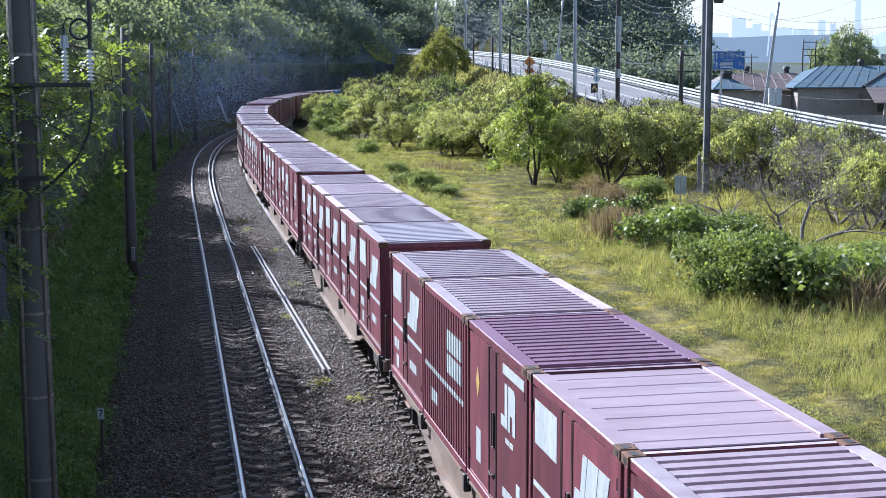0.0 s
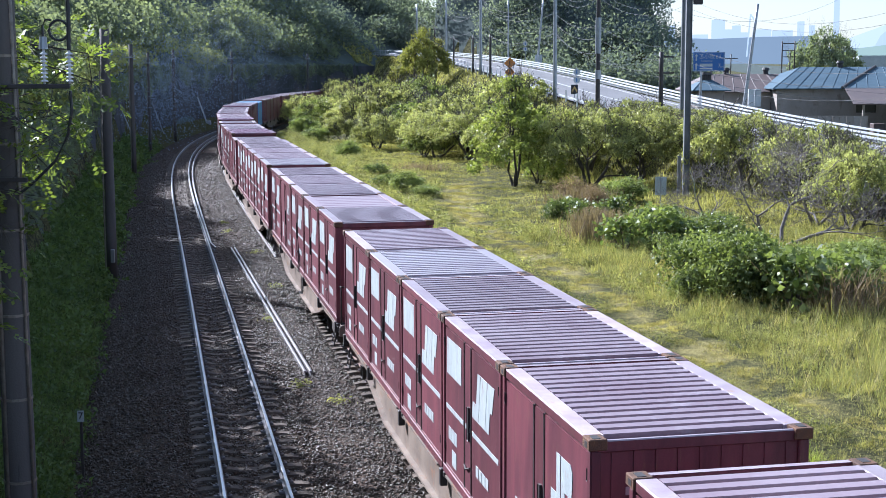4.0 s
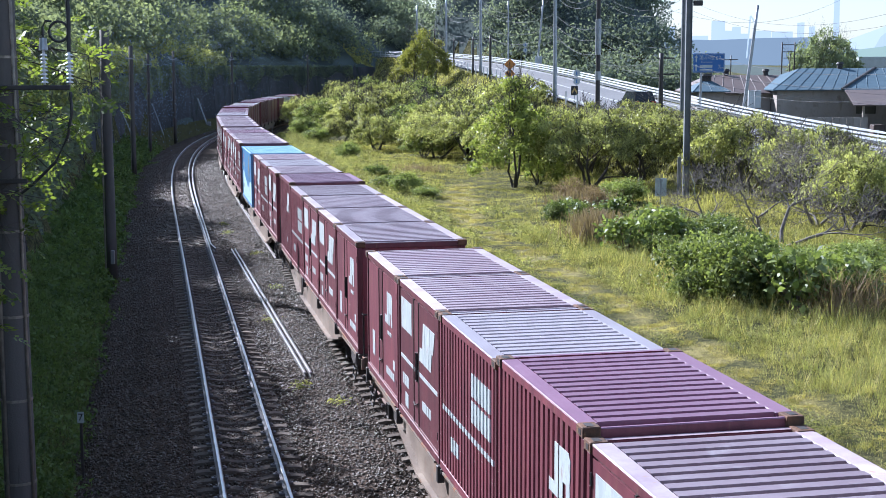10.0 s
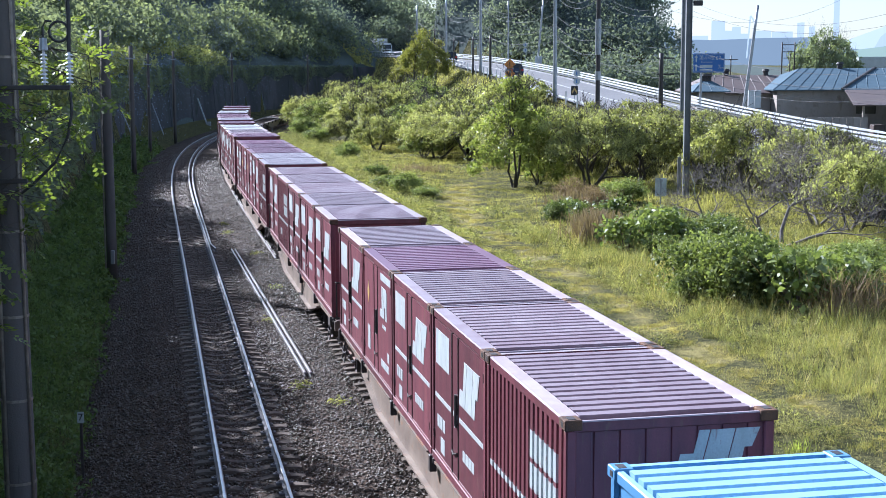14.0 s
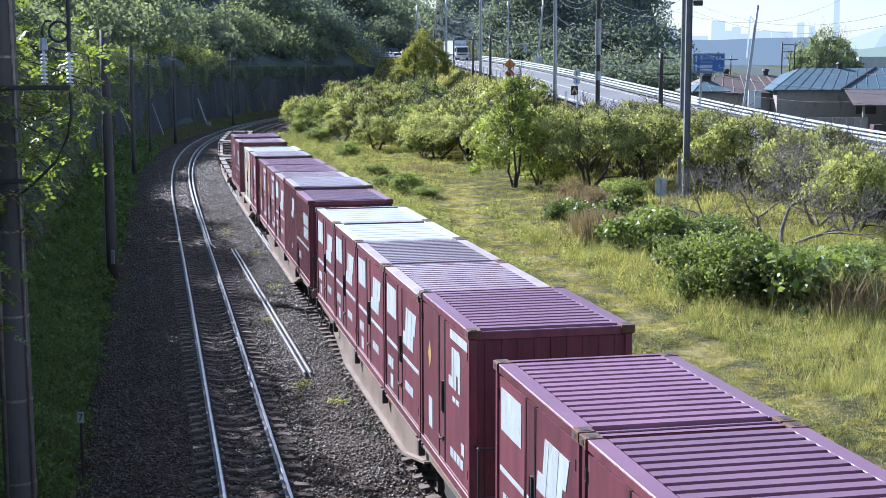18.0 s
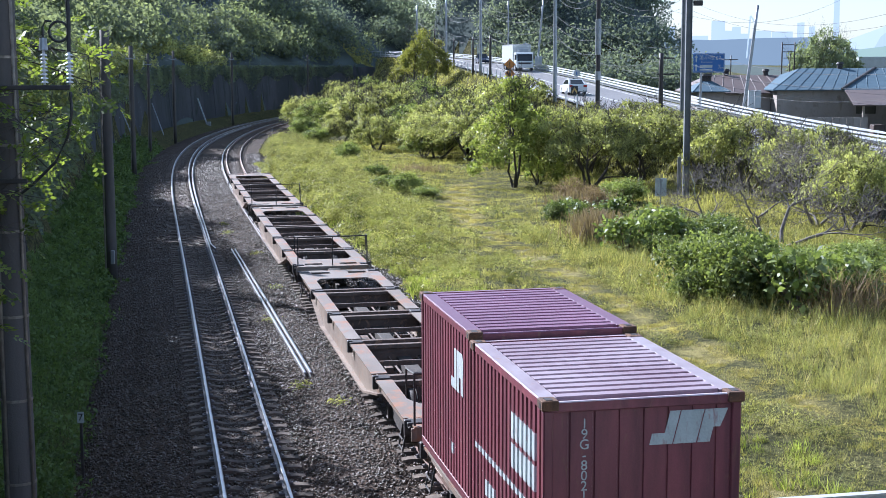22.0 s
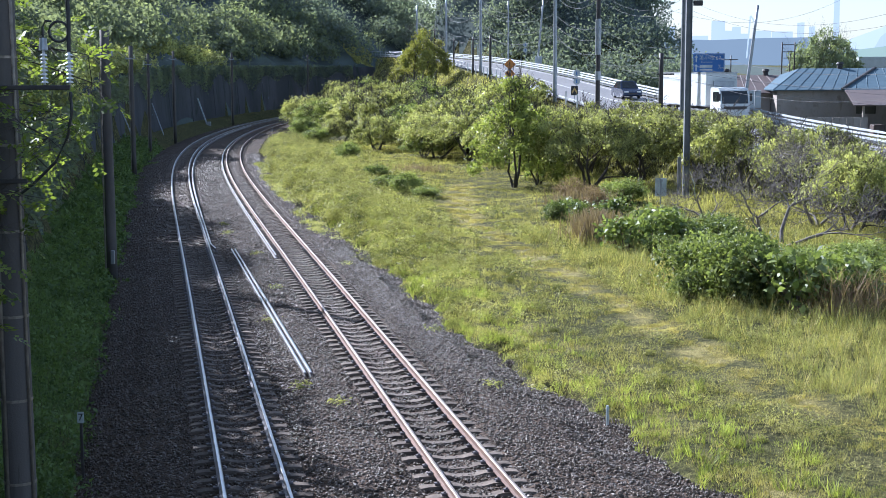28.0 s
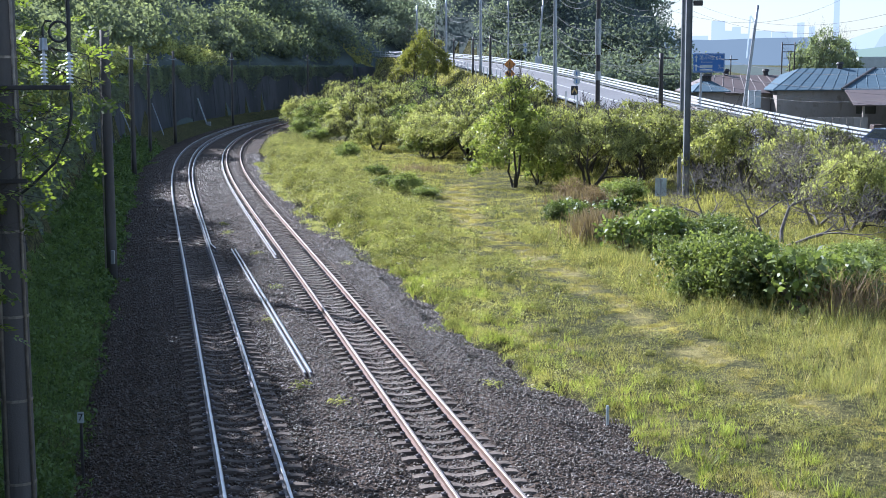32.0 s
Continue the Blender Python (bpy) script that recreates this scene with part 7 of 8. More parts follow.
for x, y, zc in ((12.2, 207, 10.4), (13.4, 140, 6.6)):
    _t = thing("round_sign", "round white traffic signs on a grey post", "road sign", "round signs", Matrix.Translation((x, y, ground_at(x, y))))
    _b = ground_at(x, y)
    g = Geo()
    g.tube([(0, 0, -0.2), (0, 0, zc - _b + 0.5)], 0.04, 8)
    part("post", g, GALV, _t)
    for dz in (0, -0.8):
        g = Geo()
        g.tube([(0, -0.09, zc - _b + dz), (0, -0.06, zc - _b + dz)], 0.34, 20)
        part("disc", g, WHITE, _t)
        g = Geo()
        g.box(-0.05, 0.05, -0.095, -0.09, zc - _b + dz - 0.18, zc - _b + dz + 0.18)
        part("symbol_bar", g, SIGN_BLUE, _t)
_z = ground_at(11.4, 121)
_t = thing("chevron_board", "small black and yellow curve board by the road", "road sign", at=Matrix.Translation((11.4, 121, _z)))
g = Geo()
g.box(-0.3, 0.3, -0.03, 0.0, 0.7, 1.5, 0.01)
part("board", g, BLACK, _t)
g = Geo()
g.slab([(-0.22, 0.8), (0.0, 1.15), (0.22, 0.8), (0.22, 1.05), (0.0, 1.4), (-0.22, 1.05)], "y", -0.036, -0.03)
part("chevron", g, OCHRE, _t)
g = Geo()
g.tube([(0, 0.02, -0.2), (0, 0.02, 1.4)], 0.04, 8)
part("post", g, GALV, _t)
for k, (x, y) in enumerate(((23.5, 105.5), (13.4, 196))):
    _z = ground_at(x, y)
    _t = thing("roadside_cabinet", "pair of white metal cabinets on a stand", "cabinet", "roadside cabinets", Matrix.Translation((x, y, _z)))
    for d in (-0.25, 0.25):
        g = Geo()
        g.box(d - 0.22, d + 0.22, -0.15, 0.15, 1.4, 2.7, 0.02)
        part("box", g, GUARD, _t)
    g = Geo()
    g.box(-0.06, 0.06, -0.06, 0.06, -0.2, 1.42)
    part("stand", g, GALV, _t)

# ---- sheds behind the road ----
ROOF_BLUE = paint("blue_sheet_roof", (0.075, 0.125, 0.165), (0.058, 0.10, 0.135), (0.13, 0.16, 0.18), 0.75, scale=0.5, fine=10, bump=0.1, worn=(0.6, 0.75), streak=(1, 3, 1), spec=0.25)
ROOF_BROWN = paint("brown_sheet_roof", (0.07, 0.05, 0.047), (0.10, 0.07, 0.062), (0.14, 0.11, 0.10), 0.6, scale=0.6, fine=10, bump=0.1)
PLASTER = paint("grey_plaster", (0.36, 0.32, 0.285), (0.28, 0.245, 0.215), (0.20, 0.16, 0.13), 0.85, scale=0.5, fine=12, bump=0.15, worn=(0.55, 0.7), streak=(1, 1, 0.4))
PANE = paint("dark_pane", (0.02, 0.024, 0.028), (0.03, 0.034, 0.04), None, 0.12, scale=1, bump=0.0)


def shed(x0, x1, y0, y1, z0, eave, ridge, roof, label, hip=2.0, openings=()):
    top = thing("shed", label, "shed", "sheds behind the road", Matrix.Translation(((x0 + x1) / 2, (y0 + y1) / 2, z0)))
    hx, hy = (x1 - x0) / 2, (y1 - y0) / 2
    e, r = eave - z0, ridge - z0
    cuts = sorted(openings)
    edges = [-hx] + [c for o in cuts for c in o[:2]] + [hx]
    for a, b in zip(edges[::2], edges[1::2]):
        g = Geo()
        g.box(a, b, -hy, -hy + 0.2, -0.5, e)
        part("front_wall", g, PLASTER, top)
    for a, b, lo, hi in cuts:
        if lo > 0.05:
            part("sill_wall", Geo().box(a, b, -hy, -hy + 0.2, -0.5, lo), PLASTER, top)
        part("lintel", Geo().box(a, b, -hy, -hy + 0.2, hi, e), PLASTER, top)
        g = Geo()
        g.box(a, b, -hy + 0.12, -hy + 0.16, lo - 0.02, hi + 0.02)
        part("pane" if lo > 0.05 else "door", g, PANE, top)
    for nm, a in (("side_wall", (-hx, -hx + 0.2, -hy + 0.2, hy)), ("side_wall", (hx - 0.2, hx, -hy + 0.2, hy)), ("back_wall", (-hx + 0.2, hx - 0.2, hy - 0.2, hy))):
        g = Geo()
        g.box(*a, -0.5, e)
        part(nm, g, PLASTER, top)
    o = 0.5
    for sgn in (-1, 1):
        g = Geo()
        q = [(-hx - o, sgn * (hy + o), e - 0.12), (hx + o, sgn * (hy + o), e - 0.12), (hx - hip, 0, r), (-hx + hip, 0, r)]
        n = int((x1 - x0) / 1.1)
        lo = [Vector(q[0]).lerp(Vector(q[1]), k / n) for k in range(n + 1)]
        hi = [Vector(q[3]).lerp(Vector(q[2]), k / n) for k in range(n + 1)]
        g.add([*q, *[(a, b, c + 0.09) for a, b, c in q]], [(0, 1, 2, 3), (4, 5, 6, 7), (0, 1, 5, 4), (1, 2, 6, 5), (2, 3, 7, 6), (3, 0, 4, 7)])
        part("roof_slope", g, roof, top)
        if sgn < 0:
            g = Geo()
            for a, b in zip(lo, hi):
                g.tube([a + Vector((0, 0, 0.1)), b + Vector((0, 0, 0.1))], 0.035, 4)
            part("roof_seams", g, roof, top)
    for sgn in (-1, 1):
        g = Geo()
        g.add([(sgn * (hx + o), -hy - o, e - 0.12), (sgn * (hx + o), hy + o, e - 0.12), (sgn * (hx - hip), 0, r), (sgn * (hx + o), -hy - o, e), (sgn * (hx + o), hy + o, e), (sgn * (hx - hip), 0, r + 0.1)],
              [(0, 1, 2), (3, 4, 5), (0, 1, 4, 3), (1, 2, 5, 4), (2, 0, 3, 5)])
        part("roof_end", g, roof, top)
    for k in range(3):
        x = -hx + hip + (2 * hx - 2 * hip) * (k + 0.5) / 3
        g = Geo()
        g.tube([(x, 0, r - 0.1), (x, 0, r + 0.45), (x, 0, r + 0.5), (x, 0, r + 0.75)], [0.28, 0.28, 0.42, 0.30], 12)
        part("roof_vent", g, DARK, top)
    if x1 > 60:
        a, b = Vector((39.5 - (x0 + x1) / 2, -hy - o, e + 0.02)), Vector((45.0 - (x0 + x1) / 2, 0, r + 0.12))
        part("hip_cap", Geo().tube([a, b], 0.16, 6), DARK, top)
    return top


shed(33.2, 66, 139, 153, 0.9, 4.95, 6.9, ROOF_BLUE, "low shed with blue sheet roof and stained plaster walls", 4.0, ((-8.5, -6.5, 1.6, 3.2), (-3, -1.6, 0.0, 2.4), (4, 5.4, 1.6, 3.0)))
shed(26.3, 42, 141.5, 155, 0.9, 4.6, 6.2, ROOF_BROWN, "low shed with dark brown sheet roof", 1.6, ((-1, 0.4, 1.4, 2.6),))
shed(24.4, 27, 134, 139, 0.9, 4.9, 5.8, ROOF_BLUE, "small hut with grey blue roof behind the guard rail", 1.0, ())
_t = thing("lean_to", "open lean-to with dark brown sheet roof on posts", "lean-to", at=Matrix.Translation((45.5, 132, 0.9)))
g = Geo()
g.add([(-8, -4.5, 2.7), (9, -4.5, 2.7), (9, 5.5, 3.9), (-6, 5.5, 3.9), (-8, -4.5, 2.82), (9, -4.5, 2.82), (9, 5.5, 4.02), (-6, 5.5, 4.02)], [(0, 1, 2, 3), (4, 5, 6, 7), (0, 1, 5, 4), (1, 2, 6, 5), (2, 3, 7, 6), (3, 0, 4, 7)])
part("roof", g, ROOF_BROWN, _t)
for x in (-7, -3, 1, 5, 8.5):
    g = Geo()
    g.box(x - 0.09, x + 0.09, -4.2, -4.02, -0.3, 2.72)
    part("post", g, PLASTER, _t)
for k in range(5):
    g = Geo()
    x = -5.5 + 3.1 * k
    g.box(x, x + 1.1 + 0.3 * (k % 2), -2.5, -1.2, -0.3, 0.9 + 0.4 * (k % 3), 0.05)
    solid("crate", g, PLASTER if k % 2 else ROOF_BROWN, "weathered crate stored under the lean-to", "crate", "crates", at=Matrix.Translation((45.5, 132, 0.9)))
# fence boards along the yard
_t = thing("yard_fence", "grey corrugated fence along the yard", "fence", at=Matrix.Translation((0, 0, 0)))
for k in range(18):
    x = 26.0 + k * 0.62
    g = Geo()
    g.box(x, x + 0.6, 122.0, 122.06 + 0.03 * (k % 2), ground_at(x, 122) - 0.2, ground_at(x, 122) + 1.9)
    part("fence_panel", g, PLASTER, _t)
# slender pylon frame behind the sheds
for dx in (0, 1.6):
    pole("frame_mast", 43.5 + dx, 180, 0.9, 10.2, 0.09, 0.08, DARK, "thin dark mast of a wire frame behind the sheds", "mast", group="frame masts")
g = Geo()
for z in (9.9, 9.0):
    g.tube([(43.5, 180, z), (45.1, 180, z)], 0.06, 6)
solid("frame_crossbar", g, DARK, "dark cross bars between two thin masts", "cross bar")
for x, y, z1 in ((38.0, 185, 8.6), (33.5, 175, 8.8), (47, 190, 8.8)):
    _q = pole("yard_pole", x, y, 0.9, z1, 0.09, 0.07, DARK, "thin dark utility pole behind the sheds", group="yard poles")
    g = Geo()
    g.box(-0.9, 0.9, -0.05, 0.05, z1 - 1.5, z1 - 1.4)
    part("cross_arm", g, DARK, _q)

# ---- distance: water, shore, works and town in haze ----
WATER = paint("grey_water", (0.30, 0.42, 0.50), (0.34, 0.46, 0.53), None, 0.25, scale=0.01, fine=0.3, bump=0.05, world=True)
g = Geo()
g.box(80, 1500, 420, 3400, 0.6, 1.3)
solid("water", g, WATER, "pale calm water of the bay", "water", kind="structure")


# haze is painted: distant shapes glow evenly in a pale colour, without being lit
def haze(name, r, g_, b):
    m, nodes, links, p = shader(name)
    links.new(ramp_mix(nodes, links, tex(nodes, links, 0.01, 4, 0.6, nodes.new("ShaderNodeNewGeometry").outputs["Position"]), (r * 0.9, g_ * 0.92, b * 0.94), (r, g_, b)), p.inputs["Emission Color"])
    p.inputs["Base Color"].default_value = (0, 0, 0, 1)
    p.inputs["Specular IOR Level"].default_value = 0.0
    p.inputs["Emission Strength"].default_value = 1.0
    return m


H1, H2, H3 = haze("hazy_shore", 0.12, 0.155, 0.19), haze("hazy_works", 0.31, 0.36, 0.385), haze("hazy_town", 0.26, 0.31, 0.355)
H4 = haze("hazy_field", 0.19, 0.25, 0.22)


def far_block(name, x0, x1, y, z0, z1, mat, label, group=""):
    g = Geo()
    g.box(x0, x1, y, y + 30, z0, z1)
    solid(name, g, mat, label, "distant building" if "block" in name else "backdrop", group, "structure" if "block" not in name else "", None)


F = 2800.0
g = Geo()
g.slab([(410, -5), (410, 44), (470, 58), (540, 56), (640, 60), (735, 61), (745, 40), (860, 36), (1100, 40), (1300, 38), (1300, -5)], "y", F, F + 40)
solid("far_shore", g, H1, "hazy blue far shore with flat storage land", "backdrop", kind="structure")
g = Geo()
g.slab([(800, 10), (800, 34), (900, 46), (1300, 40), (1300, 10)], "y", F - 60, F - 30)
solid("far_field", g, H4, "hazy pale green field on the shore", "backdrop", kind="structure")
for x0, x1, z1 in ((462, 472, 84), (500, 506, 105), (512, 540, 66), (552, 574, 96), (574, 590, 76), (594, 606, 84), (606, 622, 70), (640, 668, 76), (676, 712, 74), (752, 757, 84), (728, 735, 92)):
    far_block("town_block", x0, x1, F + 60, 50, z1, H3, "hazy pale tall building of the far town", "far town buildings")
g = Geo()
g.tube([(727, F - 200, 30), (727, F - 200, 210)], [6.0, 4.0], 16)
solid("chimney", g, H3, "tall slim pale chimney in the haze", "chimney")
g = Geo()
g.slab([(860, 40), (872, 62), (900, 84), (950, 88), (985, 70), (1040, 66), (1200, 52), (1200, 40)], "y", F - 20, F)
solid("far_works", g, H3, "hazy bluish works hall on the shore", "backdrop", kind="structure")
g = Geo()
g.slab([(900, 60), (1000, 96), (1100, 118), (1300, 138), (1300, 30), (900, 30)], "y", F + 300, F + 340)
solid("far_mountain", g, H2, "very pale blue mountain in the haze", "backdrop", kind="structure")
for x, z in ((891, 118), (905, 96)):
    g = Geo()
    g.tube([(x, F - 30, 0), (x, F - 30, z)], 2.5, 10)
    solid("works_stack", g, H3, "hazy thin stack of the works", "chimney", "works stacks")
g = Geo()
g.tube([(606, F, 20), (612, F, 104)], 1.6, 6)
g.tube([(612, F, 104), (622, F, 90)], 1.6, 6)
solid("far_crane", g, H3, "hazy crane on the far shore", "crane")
for x0, x1 in ((118, 128), (131, 150)):
    g = Geo()
    g.box(x0, x1, 398, 412, 0.9, 9.5)
    solid("white_hall", g, GUARD, "low white hall near the water", "hall", "white halls")

# ---- overhanging branches by the near pole ----
def spray_tree():
    top = thing("locust_tree", "tree with thin branches and sunlit feathery leaves", "tree", at=Matrix.Translation((-8.4, 19.5, ground_at(-8.4, 19.5))))
    z0 = ground_at(-8.4, 19.5)
    rng, nr = random.Random(7), np.random.default_rng(7)
    g, P, D = Geo(), [], []
    g.tube([(0, 0, -0.2), (0.15, -0.2, 3.0), (0.3, 0.0, 6.0), (0.5, -0.1, 9.5)], [0.16, 0.13, 0.09, 0.04], 10)
    ends = [(4.05, 0.2, 7.6), (3.9, -1.4, 6.9), (3.5, -1.6, 6.2), (3.2, -2.0, 5.4), (3.8, 0.8, 8.0), (2.8, -1.2, 8.1), (3.3, -1.8, 5.9), (2.9, -2.4, 4.9), (3.0, -0.8, 7.2), (3.6, -0.6, 6.6), (2.6, -2.0, 6.6), (2.7, 0.4, 8.6), (3.3, -2.2, 7.3), (2.4, -1.6, 5.2), (3.9, -0.3, 7.1)]
    for e in ends:
        e = Vector((e[0] - 0.62, e[1], e[2] - 0.45 - z0))
        a = Vector((0.3, 0, e.z - rng.uniform(-0.6, 1.2)))
        pts = [a.lerp(e, k / 8) + Vector((rng.gauss(0, 0.06), rng.gauss(0, 0.06), math.sin(k / 8 * math.pi) * 0.35 + rng.gauss(0, 0.05))) for k in range(9)]
        g.tube(pts, [0.035 - 0.0035 * k for k in range(9)], 5, caps=False)
        for k in range(2, 9):
            for _ in range(11):
                tip = pts[k] + Vector((rng.gauss(0, 0.28), rng.gauss(0, 0.28), rng.gauss(-0.08, 0.22)))
                g.tube([pts[k], tip], [0.006, 0.003], 3, caps=False)
                d = (tip - pts[k]).normalized()
                d = (d + Vector((rng.gauss(0, 0.5), rng.gauss(0, 0.5), -0.3))).normalized()
                u = d.cross(Vector((rng.gauss(0, 0.4), rng.gauss(0, 0.4), 1))).normalized()
                w = d.cross(u)
                L = rng.uniform(0.16, 0.28)
                for j in range(4):
                    b = tip + d * (L * (j + 0.5) / 4)
                    for sg in (-1, 1):
                        o = (u * sg + d * 0.35 + w * rng.gauss(0, 0.2)).normalized() * rng.uniform(0.075, 0.12)
                        s = d * 0.030
                        P.append((b, b + o * 0.5 + s, b + o, b + o * 0.5 - s))
    part("trunk", g, DARK_BARK, top)
    part("crown", fast_mesh("crown", np.array([[tuple(v) for v in q] for q in P]), 4, LEAF_SUN), None, top)


spray_tree()
# creepers over the wall near the line
_nr = np.random.default_rng(77)
_n = 120000
_s = 12 + 225 * _nr.random(_n) ** 1.2
_zz = _nr.random(_n)
_hang = 0.12 + 0.42 * (0.5 + 0.5 * np.sin(_s * 0.35) * np.cos(_s * 0.13 + 1)) * _nr.uniform(0.3, 1.0, _n) + 0.5 * (1 - smooth01((_s - 45) / 50)) * _nr.random(_n)
_k = _zz > 1 - _hang
_s, _zz = _s[_k], _zz[_k]
_h = np.interp(_s, S_ALL, TH)
_lat = WALL_LAT + 0.5 - 0.4 * _zz + 0.15 * _nr.random(len(_s))
_p = np.stack([np.interp(_s, S_ALL, PX) + _lat * np.cos(_h), np.interp(_s, S_ALL, PY) - _lat * np.sin(_h), _zz * (5.2 + 2.4 * smooth01((_s - 60) / 80)) - 0.1], axis=1)
tagged(new("wall_creeper", fast_mesh("wall_creeper", leaves(_nr, _p, 0.22, 0.7, up=0.2), 4, LEAF_WOOD)), "dark green creepers hanging over the wall", "creeper", kind="stuff")


# ---- thin engine smoke that drifts off to the hill ----
SMOKE = paint("engine_smoke", (0.30, 0.36, 0.47), (0.34, 0.40, 0.50), None, 1.0, scale=0.3, fine=2.0, bump=0.0, spec=0.0)
PUFFS = []
for _k in range(9):
    _nr = np.random.default_rng(800 + _k)
    _q = _nr.normal(size=(4200, 3)) * np.array([3.6, 7.0, 3.4]) * (0.8 + 0.05 * _k)
    _o = tagged(new("smoke_puff", fast_mesh("smoke_puff", leaves(_nr, _q, 0.085, 0.9, up=0.1), 4, SMOKE)), "thin bluish puff of engine smoke", "smoke", "smoke puffs")
    PUFFS.append((_o, on_line(96 + 11 * _k, -5.5 + 1.2 * math.sin(_k * 2.1), 3.8 + 0.75 * _k + 1.6 * math.cos(_k * 1.7)), 0.50 + 0.09 * (_k * 5 % 7)))


def blow_smoke():
    for ob, p, v in PUFFS:
        walk(ob, [(float(t), Matrix.Translation(p + Vector((-1.0, 0.35, 0.05)) * (v * t))) for t in (0, 4, 8, 16, 24, 32)])


# ---- road vehicles ----
CAR_BLACK = paint("black_car_paint", (0.015, 0.016, 0.02), (0.018, 0.019, 0.023), None, 0.16, 0.0, scale=1, bump=0.0)
CAR_WHITE = paint("white_car_paint", (0.62, 0.65, 0.655), (0.57, 0.60, 0.61), None, 0.25, 0.0, scale=1, bump=0.0)
CAR_BLUE = paint("dark_blue_car_paint", (0.02, 0.03, 0.06), (0.022, 0.033, 0.065), None, 0.18, 0.0, scale=1, bump=0.0)
GLASS = paint("vehicle_glass", (0.015, 0.02, 0.024), (0.02, 0.025, 0.03), None, 0.06, scale=1, bump=0.0)
TAIL = paint("tail_lamp", (0.35, 0.02, 0.02), (0.3, 0.02, 0.02), None, 0.2, scale=1, bump=0.0)
LAMP = paint("head_lamp", (0.75, 0.76, 0.78), (0.7, 0.7, 0.72), None, 0.1, scale=1, bump=0.0)


def wheel(parent, x, y, r, w=0.2):
    g = Geo()
    g.tube([(x - w / 2, y, r), (x + w / 2, y, r)], r, 16)
    t = part("wheel", g, BLACK, parent)
    g = Geo()
    s = 1 if x > 0 else -1
    g.tube([(x + s * (w / 2 - 0.01), y, r), (x + s * (w / 2 + 0.01), y, r)], r * 0.6, 12)
    part("rim", g, GALV, t)


def car(label, mat, h=1.5, L=4.4, W=1.72, estate=False):
    """The car's nose points along its own -y."""
    top = thing("car", label, "car", "vehicles on the road")
    hl = L / 2
    tail = hl - 0.06 if estate else hl - 0.35
    g = Geo()
    prof = [(-hl, 0.35), (-hl + 0.05, 0.62), (-hl + 0.35, 0.78), (-hl + 1.1, 0.90), (hl - 0.1, 0.95), (hl, 0.75), (hl - 0.02, 0.32), (hl - 0.3, 0.22), (-hl + 0.2, 0.22)]
    g.slab(prof, "x", -W / 2, W / 2)
    part("body", g, mat, top)
    g = Geo()
    lo, hi = W / 2 - 0.06, W / 2 - 0.20
    a, b, c, d = -hl + 1.05, -hl + 1.8, tail - (0.35 if estate else 0.9), tail
    vs = [(-lo, a, 0.88), (lo, a, 0.88), (lo, d, 0.93), (-lo, d, 0.93), (-hi, b, h), (hi, b, h), (hi, c, h), (-hi, c, h)]
    g.add(vs, [(0, 1, 5, 4), (1, 2, 6, 5), (2, 3, 7, 6), (3, 0, 4, 7), (4, 5, 6, 7), (0, 3, 2, 1)])
    part("cabin", g, mat, top)

    def pane(i, j, k, l, m=0.10):
        q = [Vector(vs[n]) for n in (i, j, k, l)]
        c_ = sum(q, Vector()) / 4
        nn = (q[1] - q[0]).cross(q[2] - q[0]).normalized()
        if nn.dot(c_ - Vector((0, 0, 1.0))) < 0:
            nn = -nn
        q = [c_ + (p - c_) * (1 - 2 * m) for p in q]
        g = Geo()
        g.add([p + nn * 0.004 for p in q] + [p + nn * 0.012 for p in q], [(0, 1, 2, 3), (4, 5, 6, 7), (0, 1, 5, 4), (1, 2, 6, 5), (2, 3, 7, 6), (3, 0, 4, 7)])
        part("window", g, GLASS, top)
    pane(0, 1, 5, 4)
    pane(2, 3, 7, 6)
    pane(1, 2, 6, 5)
    pane(3, 0, 4, 7)
    for x in (-W / 2 + 0.1, W / 2 - 0.1):
        for y in (-hl + 0.85, hl - 0.85):
            wheel(top, x, y, 0.32)
    for s in (-1, 1):
        g = Geo()
        g.box(s * (W / 2 - 0.45), s * (W / 2 - 0.1), -hl - 0.01, -hl + 0.12, 0.56, 0.70, 0.02)
        part("headlight", g, LAMP, top)
        g = Geo()
        g.box(s * (W / 2 - 0.35), s * (W / 2 - 0.04), hl - 0.08, hl + 0.012, 0.68, 0.90, 0.02)
        part("tail_light", g, TAIL, top)
    g = Geo()
    g.box(-0.4, 0.4, -hl - 0.012, -hl + 0.05, 0.40, 0.52, 0.01)
    part("grille", g, DARK, top)
    g = Geo()
    g.box(-0.2, 0.2, hl - 0.01, hl + 0.016, 0.50, 0.60)
    part("plate", g, WHITE, top)
    return top


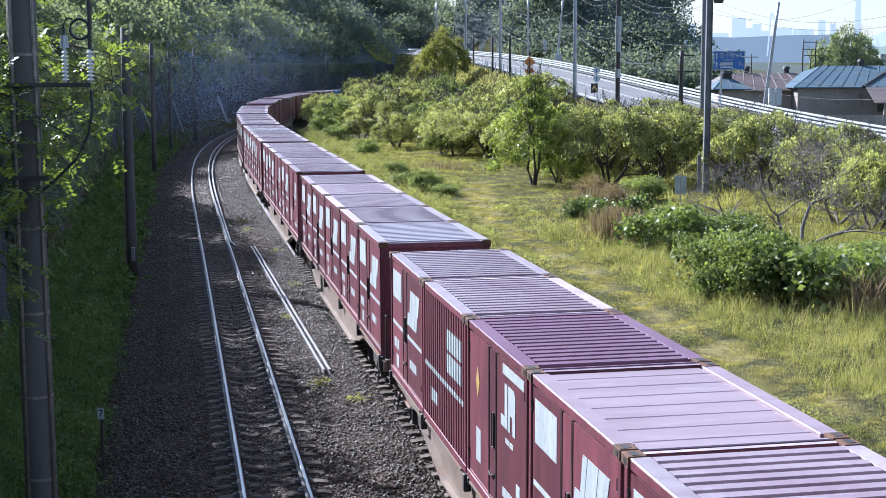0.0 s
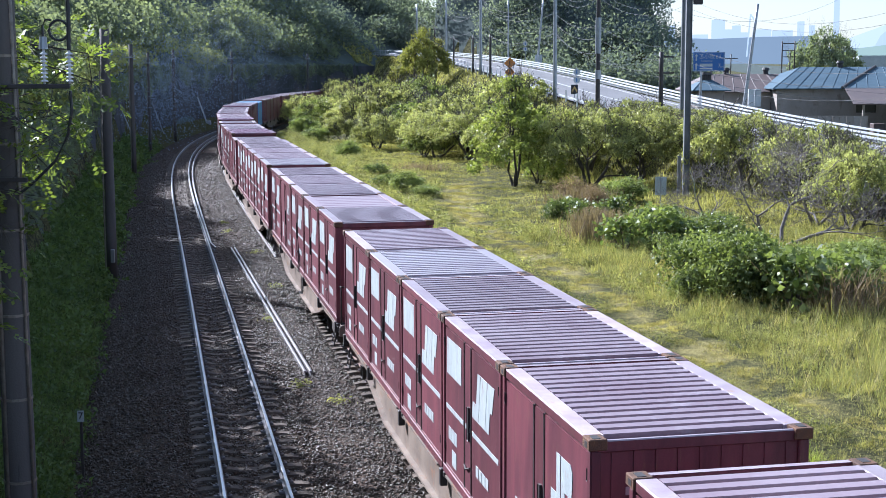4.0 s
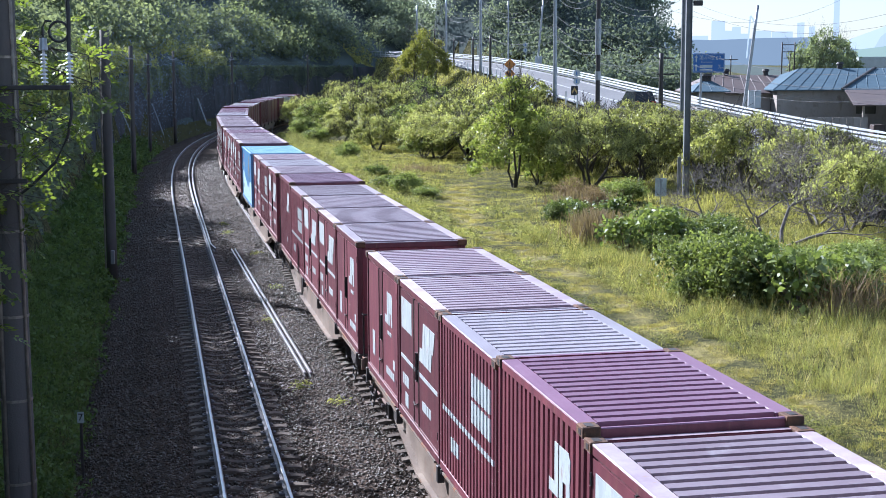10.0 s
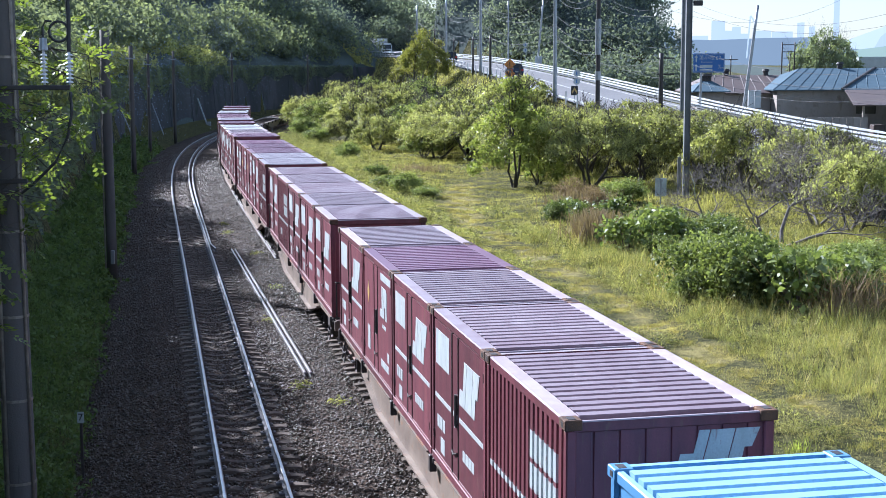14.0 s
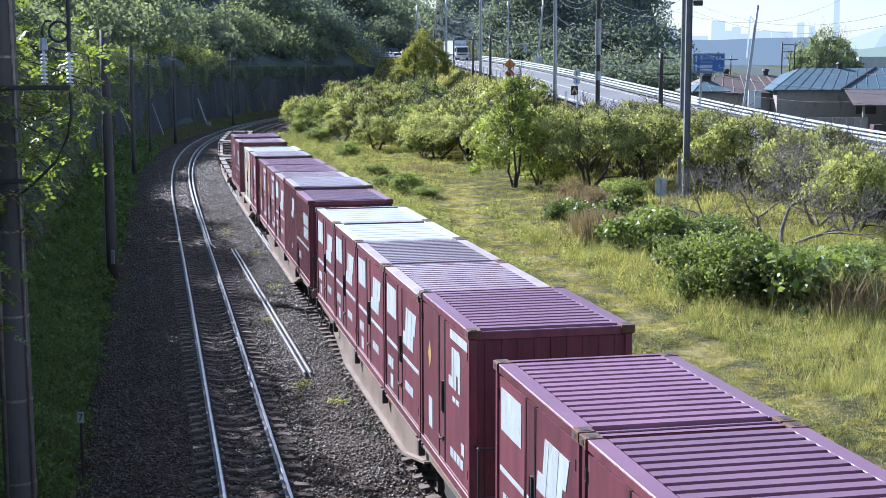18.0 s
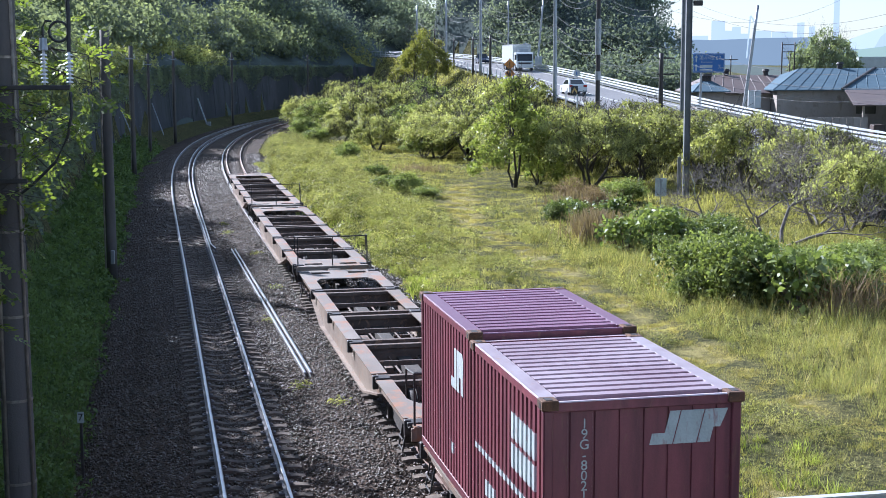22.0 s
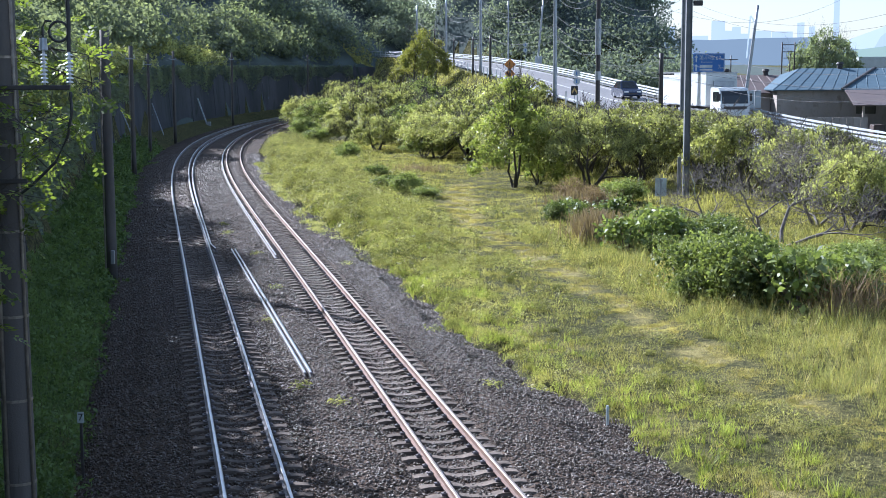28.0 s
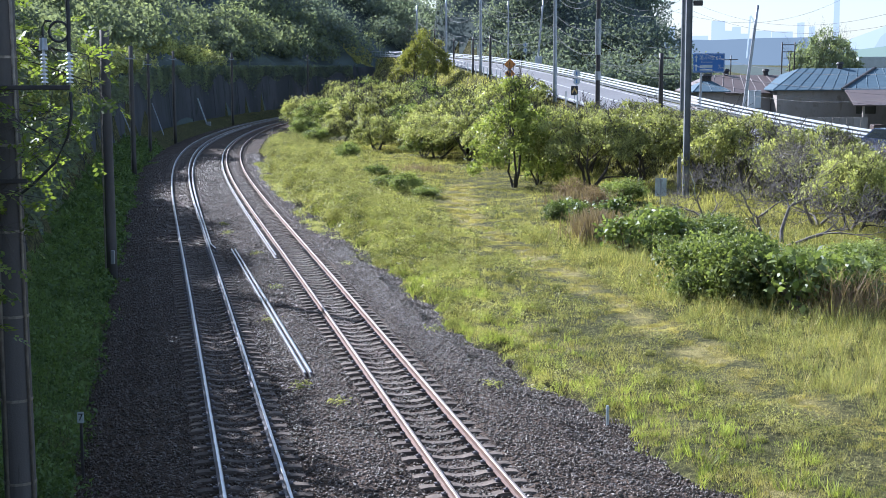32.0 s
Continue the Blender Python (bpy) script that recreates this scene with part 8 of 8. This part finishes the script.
def lorry():
    top = thing("lorry", "box lorry with plain white body and blue-grey cab", "lorry", "vehicles on the road")
    g = Geo()
    g.box(-1.22, 1.22, -1.5, 7.9, 1.05, 3.55, 0.03)
    part("cargo_box", g, CAR_WHITE, top)
    g = Geo()
    for z in (1.06, 3.47):
        g.box(-1.235, 1.235, -1.52, 7.92, z, z + 0.08)
    part("edge_trim", g, GALV, top)
    g = Geo()
    g.slab([(-3.95, 0.5), (-4.0, 1.2), (-3.86, 1.9), (-3.70, 2.28), (-3.45, 2.44), (-2.3, 2.48), (-2.1, 2.38), (-2.1, 0.5)], "x", -1.12, 1.12)
    part("cab", g, CAR_WHITE, top)
    g = Geo()
    g.slab([(-1.96, 1.0), (-1.75, 1.0), (-1.75, 2.9), (-1.96, 2.9)], "x", -0.8, 0.8)
    part("cooling_unit", g, GALV, top)
    g = Geo()
    g.slab([(-3.99, 1.32), (-3.885, 1.90), (-3.745, 2.22), (-3.72, 2.22), (-3.86, 1.90), (-3.96, 1.32)], "x", -1.0, 1.0)
    part("windscreen", g, GLASS, top)
    for s in (-1, 1):
        g = Geo()
        g.box(s * 1.12, s * 1.135, -3.6, -2.6, 1.45, 2.15)
        part("side_window", g, GLASS, top)
        g = Geo()
        g.box(s * 0.75, s * 1.1, -4.03, -3.9, 0.7, 0.95, 0.02)
        part("headlight", g, LAMP, top)
        g = Geo()
        g.box(s * 1.15, s * 1.33, -3.95, -3.88, 1.5, 2.05, 0.02)
        part("mirror", g, DARK, top)
        g = Geo()
        g.box(s * 1.08, s * 1.14, -1.3, 4.0, 0.45, 0.85)
        part("side_guard", g, GALV, top)
    g = Geo()
    g.box(-1.1, 1.1, -4.04, -3.9, 0.42, 0.68, 0.03)
    part("bumper", g, CAR_WHITE, top)
    g = Geo()
    g.box(-0.9, 0.9, -4.02, -3.94, 0.9, 1.12, 0.01)
    part("grille", g, DARK, top)
    g = Geo()
    g.box(-0.45, 0.45, -3.9, 7.8, 0.7, 1.05)
    part("chassis", g, DARK, top)
    for x in (-1.02, 1.02):
        for y in (-2.9, 5.2, 6.5):
            wheel(top, x, y, 0.48, 0.3)
    return top


def bearing_to_d(off):
    """A table from direction seen from the bridge to distance along the road, for a lane."""
    q = np.array([on_road(d, off)[:2] for d in R_D])
    return q[:, 0] / q[:, 1]


LANES = {0: bearing_to_d(0.0), 1: bearing_to_d(-3.5)}


def drive(ob, lane, marks, back=False, lead=0.0):
    """marks: seconds and bearing; past both ends the vehicle keeps its speed."""
    tab, off = LANES[lane], (0.0 if lane == 0 else -3.5)
    ok = R_P[:, 1] > 40
    ts = np.array([m[0] for m in marks])
    ds = np.interp([m[1] for m in marks], tab[ok], R_D[ok])
    ds = ds - lead
    co = np.polyfit(ts - 20, ds, 5 if len(ts) > 12 else 3 if len(ts) > 5 else 2)
    v0, v1 = np.polyval(np.polyder(co), ts[0] - 20), np.polyval(np.polyder(co), ts[-1] - 20)
    rows = []
    for t in np.arange(0, 32.01, 1.0):
        if t < ts[0]:
            d = np.polyval(co, ts[0] - 20) + v0 * (t - ts[0])
        elif t > ts[-1]:
            d = np.polyval(co, ts[-1] - 20) + v1 * (t - ts[-1])
        else:
            d = np.polyval(co, t - 20)
        e = min(max(d, 1.0), R_D[-1] - 2)
        p = on_road(e, off)
        turn = road_turn(e)
        over = d - e
        if over:
            tt = Vector((math.sin(-turn), math.cos(turn), 0))
            p = p + tt * over
        rows.append((float(t), Matrix.Translation(p) @ Matrix.Rotation(turn + (0 if back else math.pi), 4, "Z")))
    walk(ob, rows)


CARS = [(car("black estate car driving up the road", CAR_BLACK, 1.62, 4.6, 1.76, True), 1, [(10.0, 0.1385), (11.0, 0.0816), (11.5, 0.0637), (12.0, 0.0495), (12.5, 0.0361), (13.0, 0.0227), (13.5, 0.0138)], True),
        (car("dark blue car driving up the road", CAR_BLUE, 1.55, 4.3, 1.70, True), 1, [(12.0, 0.134), (12.5, 0.1047), (13.0, 0.0836), (13.5, 0.0637), (14.0, 0.0515), (14.5, 0.039), (15.5, 0.018)], True),
        (car("white saloon car driving up the road", CAR_WHITE, 1.42, 4.5, 1.72), 1, [(21.5, 0.117), (22.0, 0.0937), (22.5, 0.0747), (23.0, 0.0625), (23.5, 0.0548), (24.0, 0.041), (25.0, 0.0211), (25.5, 0.0158)], True),
        (car("dark car driving down behind the lorry", CAR_BLUE, 1.55, 4.4, 1.72), 0, [(20.0, 0.009), (21.0, 0.0205), (22.0, 0.027), (23.0, 0.039), (24.0, 0.0503), (25.0, 0.0653), (25.5, 0.0722), (27.6, 0.120), (28.2, 0.139), (28.8, 0.159), (29.4, 0.185), (30.2, 0.222), (31.0, 0.263), (31.5, 0.291)], False),
        (lorry(), 0, [(17.0, 0.004), (18.0, 0.0126), (20.0, 0.0317), (21.0, 0.045), (22.0, 0.0584), (23.0, 0.0727), (24.0, 0.091), (25.0, 0.112), (25.5, 0.124), (27.5, 0.189), (28.0, 0.2106), (28.5, 0.2326), (29.0, 0.262), (29.5, 0.2906), (30.0, 0.330), (30.5, 0.395), (31.0, 0.50)], False)]


def motions():
    run_train()
    blow_smoke()
    for ob, lane, marks, back in CARS:
        drive(ob, lane, marks, back, 3.6 if ob.name.startswith("lorry") else 0.0)


motions()
